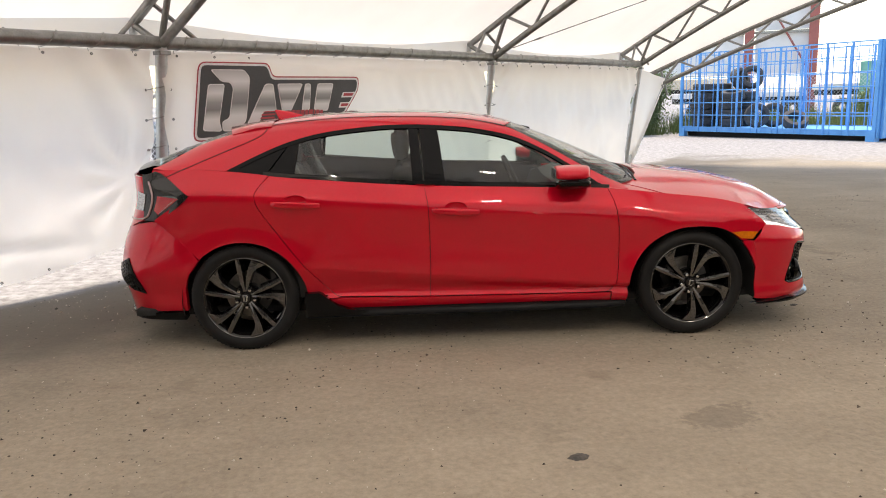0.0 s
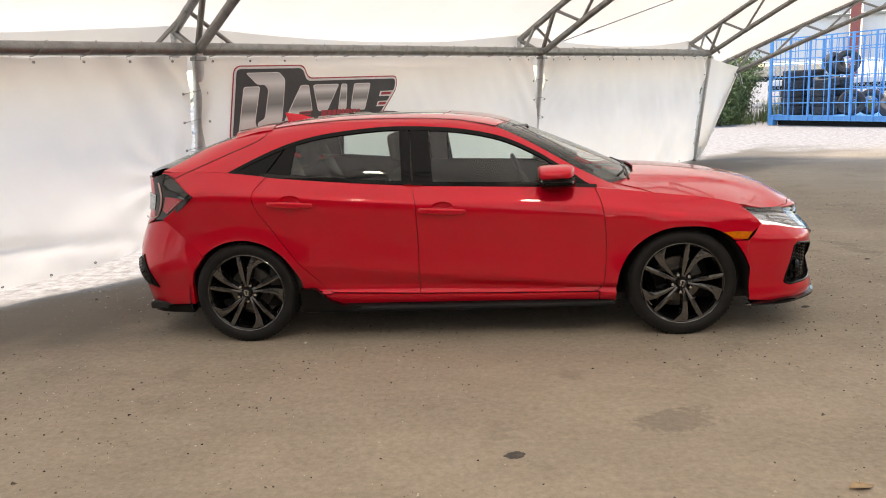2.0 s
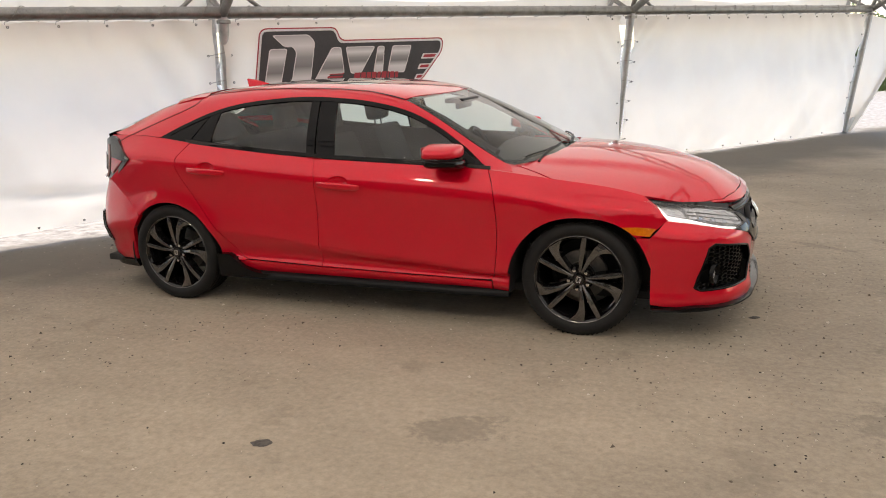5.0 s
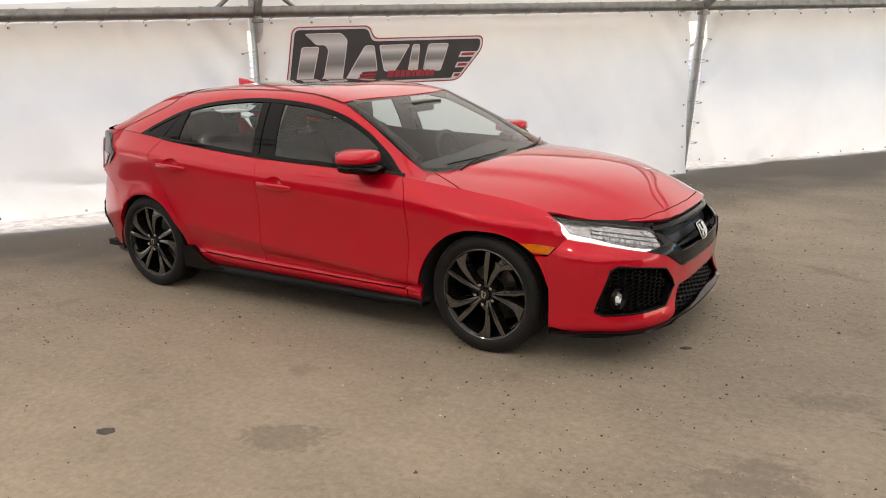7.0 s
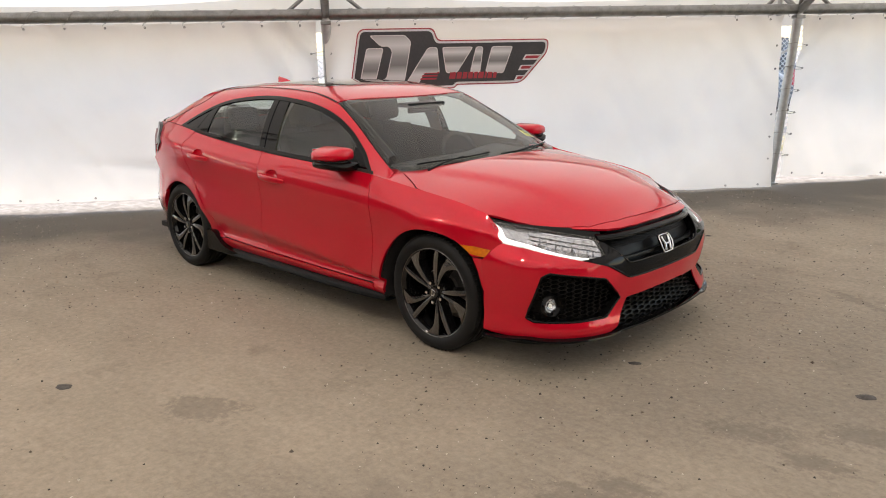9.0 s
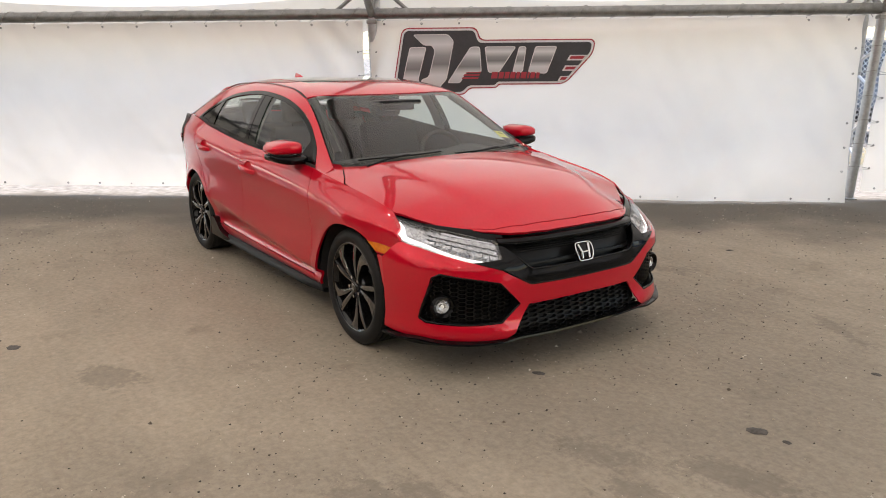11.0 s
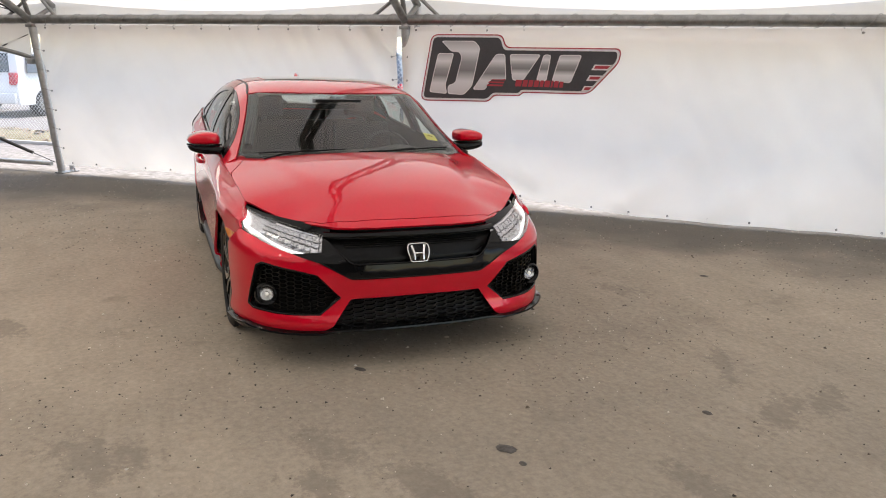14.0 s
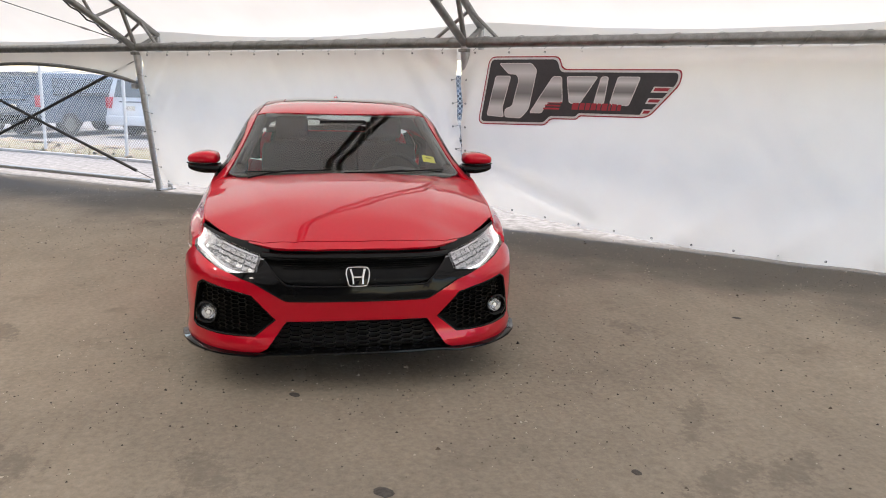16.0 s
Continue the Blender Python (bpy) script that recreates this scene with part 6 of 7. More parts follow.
    disc_mesh = link_mesh("brake_disc", lathe([(0.06, 0.052), (0.075, 0.030), (0.080, 0.045), (0.140, 0.046), (0.142, 0.070), (0.06, 0.072)], 56, "Y"), DISC, 30)
    cal = bmesh.new()
    box(cal, -0.055, 0.055, 0.028, 0.088, -0.035, 0.03, bevel=0.012)
    cal_mesh = link_mesh("brake_caliper", cal, SATIN_BLACK, 40)
    cap = bar([(0.014, -0.037, 0.012), (0.012, -0.037, 0.016), (-0.012, -0.037, 0.016), (-0.014, -0.037, 0.012), (-0.010, -0.037, -0.016), (0.010, -0.037, -0.016)], 0.0016, 6, closed=True)
    cap_mesh = link_mesh("cap_mark", cap, CHROME)
    post_mesh = link_mesh("cap_mark", tube(bar([(0.0075, -0.037, 0.013), (0.006, -0.037, -0.013)], 0.0018, 6), [(-0.0075, -0.037, 0.013), (-0.006, -0.037, -0.013)], 0.0018, 6), CHROME)
    for x, spin in ((1.35, 15), (-1.35, 0)):
        for s in (-1, 1):
            w = new("wheel", rim_mesh)
            w.parent = car
            w["label"] = "black multi-spoke alloy wheel with low-profile tyre"
            w.matrix_basis = pose(x, s * 0.758, 0.322, 0, 0, 0 if s < 0 else 180) @ pose(0, 0, 0, 0, spin, 0)
            same("tyre", tyre, w)
            tagged(same("tread", rib_mesh, w), kind="stuff")
            same("rim_lip", lip_mesh, w)
            off = pose(0, -0.066, 0)
            same("hub", hub_mesh, w, off)
            same("cap_mark", cap_mesh, w, off)
            same("cap_mark", post_mesh, w, off)
            same("brake_disc", disc_mesh, w, pose(0, -0.03, 0))
            same("brake_caliper", cal_mesh, w, pose(0, -0.03, 0, 0, -spin, 0) @ pose(-0.12 if x > 0 else 0.12, 0, 0.02, 0, 70, 0))
            for k in range(5):
                for kind in (0, 1):
                    turn = off @ pose(0, 0, 0, 0, 72 * k, 0)
                    same("spoke", spoke_meshes[kind][0], w, turn)
                    same("spoke_face", spoke_meshes[kind][1], w, turn)
                a = radians(59 - 72 * k)
                same("lug_nut", nut_mesh, w, off @ pose(0.056 * math.cos(a), -0.020, 0.056 * math.sin(a)))
                same("nut_pocket", pocket, w, off @ pose(0.056 * math.cos(a), -0.0195, 0.056 * math.sin(a)))
            # liner of the arch
            liner = bmesh.new()
            cx = x

            def lin(p, q):
                a = radians(-12 + 204 * p)
                r = 0.398 if cx > 0 else 0.384
                return (cx + r * math.cos(a), s * (0.45 + (side_y(cx, 0.6) - (0.028 if cx > 0 else 0.055) - 0.45) * q), 0.30 + r * math.sin(a))
            grid(26, 3, lin, liner)
            part("wheel_arch_liner", liner, DARK, car, smooth=60)
            part("wheel_arch_liner", grid(1, 1, lambda p, q: (cx - 0.42 + 0.84 * p, s * 0.46, 0.18 + 0.55 * q)), DARK, car)


build_wheels()


def build_floor_and_cabin():
    part("underbody", block(-2.05, 2.02, -0.74, 0.74, 0.20, 0.245, bevel=0.01), DARK, car)
    part("inner_shell", block(1.02, 1.98, -0.62, 0.62, 0.24, 0.62, bevel=0.03), DARK, car)
    part("bulkhead", grid(1, 1, lambda p, q: (1.06, -0.78 + 1.56 * p, 0.24 + 0.64 * q)), DARK, car)
    part("load_floor", block(-1.98, -1.08, -0.62, 0.62, 0.62, 0.68, bevel=0.02), CABIN_TRIM, car)
    for s in (-1, 1):
        part("door_card", grid(20, 6, lambda p, q: (-1.2 + 2.05 * p, s * (side_y(-1.2 + 2.05 * p, 0.7) - 0.09 + 0.015 * q), 0.3 + (Z_BELT(-1.2 + 2.05 * p) - 0.28) * q)), CABIN_TRIM, car)
        part("b_pillar_trim", grid(2, 8, lambda p, q: Vector((1, s, 1)) * on_top(-0.30 + 0.13 * p, 0.2 + 4 * q, 0.035)), HEADLINER, car, "grey inner pillar")
        part("c_pillar_trim", grid(6, 10, lambda p, q: Vector((1, s, 1)) * on_top(-1.70 + 0.66 * p, 0.2 + 4.2 * q, 0.035)), CABIN_TRIM, car)

        def tail_trim(p, q):
            x = -1.86 + 0.17 * p
            return Vector((1, s, 1)) * on_top(x, 0.15 + (v_of_y(x, 0.60 + 0.25 * max(0, -1.62 - x)) - 0.15) * q, 0.030)
        part("tail_trim", grid(5, 8, tail_trim), CABIN_TRIM, car)

        def side_liner(p, q):
            x = -1.36 + 1.60 * p
            v = v_of_z(x, dlo(x)) + 0.06
            return Vector((1, s, 1)) * on_top(x, v + max(0, 4.7 - v) * q, 0.022)
        part("side_liner", grid(32, 4, side_liner), HEADLINER, car, "grey lining over the doors", smooth=60)
        part("a_pillar_trim", bar([Vector((1, s, 1)) * on_top(x, v_of_y(x, y), 0.03) for x, y in ((0.84, 0.690), (0.70, 0.655), (0.50, 0.608), (0.27, 0.565))], 0.028, 8), CABIN_TRIM, car, smooth=50)
    # dashboard
    def dash(p, q):
        y = -0.70 + 1.40 * p
        prof = [(1.08, 0.88), (0.95, 0.935), (0.72, 0.945), (0.60, 0.91), (0.56, 0.80), (0.62, 0.62), (0.70, 0.45)]
        x, z = prof[round(6 * q)]
        hood = 0.035 * math.exp(-((y - 0.37) / 0.16) ** 2) * (q in (2 / 6, 3 / 6) or 0.3 < q < 0.55)
        return (x - 0.10 * (abs(y) / 0.7) ** 2 * (q < 0.3), y, z + hood - 0.02 * (abs(y) / 0.7) ** 2)
    part("dashboard", grid(30, 6, dash), CABIN_TRIM, car, "black dashboard", smooth=50)
    wheel = part("steering_wheel", bar([(0.175 * math.cos(2 * math.pi * k / 28), 0, 0.175 * math.sin(2 * math.pi * k / 28)) for k in range(28)], 0.016, 10, closed=True), CABIN_TRIM, car, "black steering wheel", smooth=60)
    wheel.matrix_basis = pose(0.42, 0.37, 0.865, 0, 0, 90) @ pose(0, 0, 0, -24, 0, 0)
    for a in (0, 180, 270):
        part("spoke", bar([(0, 0, 0), (0.18 * math.cos(radians(a)), 0, 0.18 * math.sin(radians(a)))], [0.03, 0.014], 8), CABIN_TRIM, wheel, smooth=60)
    part("hub", lathe([(0.0005, -0.02), (0.05, -0.015), (0.06, 0.02)], 20, "Y"), CABIN_TRIM, wheel, smooth=60)
    # seats
    def seat(x, y, w, wrapped, h=0.62):
        s = part("seat", block(x - 0.24, x + 0.26, y - w / 2, y + w / 2, 0.36, 0.52, bevel=0.05), CABIN, car, "charcoal cloth seat" + (" under a clear plastic cover" if wrapped else ""), smooth=60)
        back = bmesh.new()
        box(back, -0.07, 0.07, -w / 2, w / 2, 0, h, bevel=0.05)
        for v in back.verts:
            v.co.x += -0.03 * (abs(v.co.y) / (w / 2)) ** 2 * -1
            v.co.y *= 1 - 0.18 * max(0, (v.co.z - 0.3) / h)
        bmesh.ops.transform(back, matrix=pose(x - 0.22, y, 0.46, 0, -20, 0), verts=back.verts)
        part("backrest", back, CABIN, s, smooth=60)
        return s

    def headrest(s, x, y, z, w=0.25):
        hr = bmesh.new()
        box(hr, -0.05, 0.05, -w / 2, w / 2, -0.08, 0.10, bevel=0.045)
        bmesh.ops.transform(hr, matrix=pose(x, y, z, 0, -8, 0), verts=hr.verts)
        h = part("headrest", hr, CABIN, s, smooth=60)
        for d in (-0.05, 0.05):
            part("post", bar([(x + 0.015, y + d, z - 0.16), (x, y + d, z - 0.05)], 0.006, 6), CABIN_TRIM, h)
    for y in (-0.37, 0.37):
        s = seat(0.02, y, 0.50, y < 0)
        headrest(s, -0.42 + 0.02, y, 1.17)
    s = seat(-0.80, 0.0, 1.24, True, 0.58)
    for y in (-0.38, 0.38):
        headrest(s, -1.20, y, 1.10, 0.24)

    def cover(p, q, x0, y0, w, seed):
        a = 2 * math.pi * p
        r = (0.92 + 0.14 * noise.noise((4 * math.cos(a), 4 * math.sin(a), 3 * q + seed)))
        k = math.sin(math.pi * min(1, 0.12 + 0.9 * q) * 0.62) if q < 0.96 else 0.05
        return (x0 - 0.26 * q + 0.13 * r * math.cos(a) * (1.3 - q * 0.5), y0 + w * r * math.sin(a) * (1 - 0.55 * q ** 3), 0.50 + 0.72 * q)
    for x0, y0, w, seed in ((-0.96, -0.42, 0.22, 1), (-0.93, 0.40, 0.22, 5)):
        part("seat_cover", grid(26, 14, lambda p, q: cover(p, q, x0, y0, w, seed)), glass("thin clear film", (0.80, 0.81, 0.82), 0.15) if seed == 1 else bpy.data.materials["thin clear film"], s, "crumpled clear plastic seat cover", smooth=20)
    # mirror inside, and its sensor housing
    part("rear_mirror", block(0.40, 0.43, -0.13, 0.13, 1.195, 1.258, bevel=0.014), SATIN_BLACK, car, "cabin rear view mirror", smooth=50)
    part("sensor_housing", block(0.34, 0.47, -0.16, 0.16, 1.235, 1.265, bevel=0.010), SATIN_BLACK, car, smooth=50)
    for y in (-0.34, 0.34):
        part("sun_visor", block(0.14, 0.30, y - 0.19, y + 0.19, 1.285, 1.30, bevel=0.006), HEADLINER, car)
    st = [cab_plan(0.90, 0.585), cab_plan(0.83, 0.58), cab_plan(0.835, 0.50), cab_plan(0.91, 0.50)]
    part("sticker", sheet([st], on_top, (0.03, 0.3), 0, 0, flip=1, lift=-0.006), STICKER, car, "yellow paper sticker inside the windscreen")
    bm = sheet([[(x, z - 0.004) for x, z in [(0.86, 0.560), (0.86, 0.525), (0.868, 0.525), (0.868, 0.560)]]], lambda x, y: on_top(x, v_of_y(x, y)), (0.03, 0.3), 0, 0, flip=1, lift=-0.002)
    part("print_bar", bm, SATIN_BLACK, car)


build_floor_and_cabin()


def build_mirrors():
    def shell(rows, e=0.62):
        """A rounded pod from sections across the car: y, rear x, front x, foot and top."""
        f = [spline([(k, r[i]) for k, r in enumerate(rows)]) for i in range(5)]

        def at(p, q):
            k, a = p * (len(rows) - 1), 2 * math.pi * q
            y, x0, x1, z0, z1 = (g(k) for g in f)
            end = min(1, math.sin(math.pi * min(1, max(0, p))) / 0.28) ** 0.5
            c, d = math.cos(a), math.sin(a)
            w = 0.62 if c < 0 else 1.0
            return ((x0 + x1) / 2 + (x1 - x0) / 2 * math.copysign(abs(c) ** (e * w), c) * (0.35 + 0.65 * end), y,
                    (z0 + z1) / 2 + (z1 - z0) / 2 * math.copysign(abs(d) ** 0.5, d) * end)
        return at
    for s in (-1, 1):
        cap = shell([(0.815, 0.535, 0.665, 0.988, 1.036), (0.845, 0.510, 0.705, 0.985, 1.058), (0.900, 0.500, 0.716, 0.985, 1.066), (0.950, 0.503, 0.706, 0.986, 1.060), (0.990, 0.508, 0.692, 0.989, 1.046), (1.022, 0.522, 0.655, 0.996, 1.026)], 0.5)
        base = shell([(0.790, 0.575, 0.700, 0.930, 0.975), (0.825, 0.540, 0.715, 0.922, 0.978), (0.890, 0.516, 0.722, 0.922, 0.981), (0.950, 0.512, 0.712, 0.930, 0.983), (0.990, 0.516, 0.698, 0.942, 0.985), (1.020, 0.530, 0.662, 0.958, 0.986)], 0.5)
        pods = []
        for f in (cap, base):
            bm = grid(20, 28, lambda p, q: Vector((1, s, 1)) * Vector(f(p, q)))
            bmesh.ops.remove_doubles(bm, verts=bm.verts[:], dist=1e-4)
            bmesh.ops.recalc_face_normals(bm, faces=bm.faces[:])
            pods.append(bm)
        mir = part("door_mirror", pods[0], PAINT, car, "red door mirror with black base", smooth=60)
        part("base", pods[1], GLOSS_BLACK, mir, "gloss black mirror base", smooth=60)
        part("crease", bar([(0.55 + 0.16 * math.sin(math.pi * (0.15 + 0.7 * k / 10)), s * (0.81 + 0.212 * k / 10), 0.9825 + 0.004 * (k / 10) ** 3) for k in range(11)], 0.005, 6), SATIN_BLACK, mir, smooth=60)
        part("arm", bar([(0.63, s * 0.87, 0.945), (0.66, s * 0.82, 0.940), (0.685, s * 0.785, 0.940)], [0.022, 0.026, 0.030], 12), SATIN_BLACK, mir, smooth=60)
        part("mirror_glass", block(0.4985, 0.503, min(s * 0.845, s * 0.985), max(s * 0.845, s * 0.985), 0.992, 1.052, bevel=0.002), CHROME, mir)


build_mirrors()

# ---- lamps under the roof ----
def build_lamps():
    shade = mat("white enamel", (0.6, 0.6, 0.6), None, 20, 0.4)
    lit = glow("lamp glass", (1.0, 0.985, 0.955), 44.0)
    lamp = thing("high_bay_light", pose(0.8, -4.6, 4.0), "round white hanging high bay lamp, lit", "lamp", "high bay lights")
    part("shade", lathe([(0.03, 0.14), (0.07, 0.11), (0.125, 0.02), (0.13, 0.0), (0.122, 0.005)], 28, "Z"), shade, lamp, smooth=50)
    part("lens", lathe([(0.122, 0.006), (0.08, 0.0), (0.0005, -0.004)], 28, "Z"), lit, lamp, "glowing round lens", smooth=60)
    part("chain", bar([(0, 0, 0.15), (0, 0, 0.9)], 0.006, 6), WIRE, lamp)
    for x, y in ((-1.3, -4.9), (2.9, -4.3), (5.2, -3.6)):
        copy_thing(lamp, pose(x, y, 4.0))


build_lamps()


# ---- litter on the floor ----
def build_litter():
    stone = mat("small stones", (0.030, 0.026, 0.022), (0.30, 0.24, 0.19), 9, 0.9, fine=0.6)
    t = stone.node_tree
    each, tint = t.nodes.new("ShaderNodeNewGeometry"), t.nodes.new("ShaderNodeValToRGB")
    tint.color_ramp.interpolation = "CONSTANT"
    tint.color_ramp.elements[0].color, tint.color_ramp.elements[1].color = (0.035, 0.030, 0.026, 1), (0.58, 0.52, 0.44, 1)
    tint.color_ramp.elements[1].position = 0.84
    for at, colour in ((0.26, (0.12, 0.095, 0.075, 1)), (0.46, (0.40, 0.33, 0.26, 1))):
        tint.color_ramp.elements.new(at).color = colour
    t.links.new(each.outputs["Random Per Island"], tint.inputs["Fac"])
    t.links.new(tint.outputs["Color"], t.nodes["Principled BSDF"].inputs["Base Color"])
    bm = bmesh.new()
    rnd = random.Random(4)
    ico = [(0, 0, 1), (0.9, 0, -0.2), (-0.4, 0.8, -0.2), (-0.4, -0.8, -0.2)]
    for k in range(15000):
        while True:
            x, y = rnd.uniform(-6, 7.5), rnd.uniform(-5.5, 5.0)
            n = (x - J1[0]) * U.y - (y - J1[1]) * U.x
            if n > -0.2 and noise.noise((x * 0.7, y * 0.7, 9)) > rnd.uniform(-0.6, 0.5):
                break
        r = 0.0036 + 0.0058 * rnd.random() ** 3 + (0.012 * rnd.random() if rnd.random() < 0.02 else 0)
        a = rnd.uniform(0, 6.28)
        m = pose(x, y, r * 0.15, rnd.uniform(-20, 20), rnd.uniform(-20, 20), math.degrees(a)) @ Matrix.Diagonal((r * rnd.uniform(0.8, 1.6), r, r * 0.7, 1))
        vs = [bm.verts.new(m @ Vector(p)) for p in ico]
        for f in ((0, 1, 2), (0, 2, 3), (0, 3, 1)):
            bm.faces.new([vs[i] for i in f])
    p = solid("pebbles", bm, stone, "small dark and pale pebbles strewn over the dirt", "pebbles", kind="stuff")
    oil = mat("dark oily lump", (0.05, 0.045, 0.04), (0.09, 0.08, 0.07), 60, 0.8, bump=0.004)
    for x, y, r, ang in ((0.335, -2.47, 0.031, 20), (3.27, 0.02, 0.032, 40), (3.40, 0.03, 0.014, 0), (3.243, 1.03, 0.018, 10), (1.24, 2.60, 0.02, 60), (2.27, -0.33, 0.022, 30)):
        def f(a, b):
            t = 2 * math.pi * a
            k = r * b * (1 + 0.25 * noise.noise((3 * math.cos(t), 3 * math.sin(t), x)))
            return (k * 1.5 * math.cos(t), k * math.sin(t), 0.006 * (1 - b * b) + 0.003 * noise.noise((9 * math.cos(t) * b, 9 * math.sin(t) * b, y)) * (1 - b) + 0.0012)
        solid("clod", grid(20, 5, f), oil, "flattened dark clod of mud on the floor", "mud clod", "mud clods", m=pose(x, y, 0, 0, 0, ang), smooth=60)
    leaf = mat("dry leaf", (0.42, 0.30, 0.17), (0.30, 0.2, 0.11), 40, 0.8)
    for x, y, ang in ((1.62, -2.74, 20), (2.62, -3.10, 70)):
        solid("dry_leaf", grid(8, 4, lambda p, q: ((p - 0.5) * 0.11, (q - 0.5) * 0.05 * math.sin(math.pi * p), 0.004 + 0.012 * abs(q - 0.5) + 0.006 * math.sin(5 * p))), leaf, "curled tan dry leaf on the dirt", "leaf", m=pose(x, y, 0, 0, 0, ang), smooth=60)


build_litter()

# ---- outside the open gable: skip with tyres, fence, steel building, shrubs ----
BLUE = mat("blue enamel", (0.06, 0.29, 0.66), (0.09, 0.35, 0.70), 5, 0.45, bump=0.001)
OLD_TYRE = mat("worn tyre rubber", (0.040, 0.040, 0.042), (0.075, 0.073, 0.072), 12, 0.8)
FENCE = mat("fence wire", (0.68, 0.69, 0.70), (0.56, 0.57, 0.58), 40, 0.5, 0.15)
OXIDE = mat("red oxide steel", (0.34, 0.10, 0.085), (0.28, 0.085, 0.075), 6, 0.6)
PANEL = mat("pale sheet panels", (0.72, 0.73, 0.74), (0.60, 0.61, 0.62), 0.8, 0.6)
STRAW = mat("straw", (0.34, 0.27, 0.15), (0.22, 0.19, 0.10), 3, 0.85)
WEED = mat("weeds", (0.09, 0.14, 0.035), (0.16, 0.19, 0.06), 3, 0.8)
LEAF = mat("shrub leaves", (0.10, 0.15, 0.055), (0.19, 0.25, 0.11), 2, 0.7)
BARK = mat("bark", (0.12, 0.09, 0.065), (0.08, 0.06, 0.045), 30, 0.9)
CAGE_A, CAGE_TURN = (8.40, 20.15), -60.0


def build_cage():
    m = pose(CAGE_A[0], CAGE_A[1], 0, 0, 0, CAGE_TURN)
    L, W, H, Z0 = 6.4, 2.3, 2.62, 0.16
    c = thing("cage_container", m, "blue steel mesh cage container with a solid floor", "container")
    part("floor_pan", block(0, L, 0, W, Z0, Z0 + 0.14, bevel=0.01), BLUE, c)
    for y in (0.35, W - 0.35):
        part("skid", block(0.05, L, y - 0.06, y + 0.06, 0.0, Z0, bevel=0.01), DARK, c)
    part("foot", block(-0.04, 0.16, -0.04, 0.16, 0.0, 0.26, bevel=0.01), BLUE, c)
    part("foot", block(L - 0.2, L + 0.05, -0.04, 0.2, 0.0, 0.3, bevel=0.01), BLUE, c)
    for y in (0, W):
        n = 9
        for k in range(n + 1):
            x = L * k / n
            r = 0.05 if k in (0, n) else 0.034 if k == 4 else 0.022
            part("post", block(x - r, x + r, y - 0.03, y + 0.03, Z0, H, bevel=0.005), BLUE, c)
        for k in range(2 * n):
            x = L * (k + 0.5) / (2 * n)
            part("bar", bar([(x, y, Z0), (x, y, H)], 0.012, 6), BLUE, c)
        for k in range(7):
            z = Z0 + 0.14 + (H - Z0 - 0.16) * k / 6
            part("rail", block(0, L, y - 0.022, y + 0.022, z - 0.018, z + 0.018) if k in (0, 6) else bar([(0, y, z), (L, y, z)], 0.015, 6), BLUE, c)
    for x in (0, L):
        for k in range(5):
            z = Z0 + 0.14 + (H - Z0 - 0.16) * k / 4
            part("rail", bar([(x, 0, z), (x, W, z)], 0.018, 6), BLUE, c)
        for k in range(1, 6):
            part("bar", bar([(x, W * k / 6, Z0), (x, W * k / 6, H)], 0.014, 6), BLUE, c)
    part("end_panel", block(L + 0.03, L + 0.09, 0, W, 0.1, H, bevel=0.01), BLUE, c, "solid blue end panel")
    for k in range(4):
        part("end_rib", block(L + 0.09, L + 0.17, W * (k + 0.2) / 4, W * (k + 0.5) / 4, 0.1, H, bevel=0.01), BLUE, c)
    prof = [(0.19, -0.09), (0.20, -0.105), (0.26, -0.115), (0.305, -0.105), (0.318, -0.085), (0.322, -0.03), (0.314, -0.025), (0.314, 0.025), (0.322, 0.03), (0.318, 0.085), (0.305, 0.105), (0.26, 0.115), (0.20, 0.105), (0.19, 0.09), (0.20, 0.0), (0.19, -0.09)]
    first = tagged(new("loose_tyre", link_mesh("loose_tyre", lathe([(1.12 * r, 1.18 * h) for r, h in prof], 36, "Z"), OLD_TYRE, 40)), "worn black tyre lying in a blue cage", "tyre", "tyres in the cage")
    z, lift = Z0 + 0.14 + 0.136, 0.272
    spots = []
    for x, y, n in ((0.50, 0.45, 5), (0.55, 1.15, 5), (1.45, 0.60, 3), (1.45, 1.35, 4)):
        for k in range(n):
            spots.append((x + 0.04 * math.sin(5.1 * k + x), y + 0.02 * math.sin(3 * k), z + lift * k, 0, 0))
    spots += [(1.50, 0.62, z + 3 * lift + 0.04, 12, 20), (1.55, 1.45, z + 4 * lift + 0.30, 76, 40), (1.22, 1.30, z + 4 * lift + 0.26, 68, 95),
              (2.55, 0.42, Z0 + 0.50, 78, 48), (2.75, 0.95, Z0 + 0.50, 72, 40), (3.75, 0.55, Z0 + 0.36, 38, 52)]
    for k, (x, y, zz, a, b) in enumerate(spots):
        pm = m @ pose(x, y, zz, a, 0, b)
        if k == 0:
            first.matrix_basis = pm
        else:
            t = copy_thing(first, pm)
            if a:
                t["label"] = "worn black tyre leaning on a stack in the cage"


build_cage()


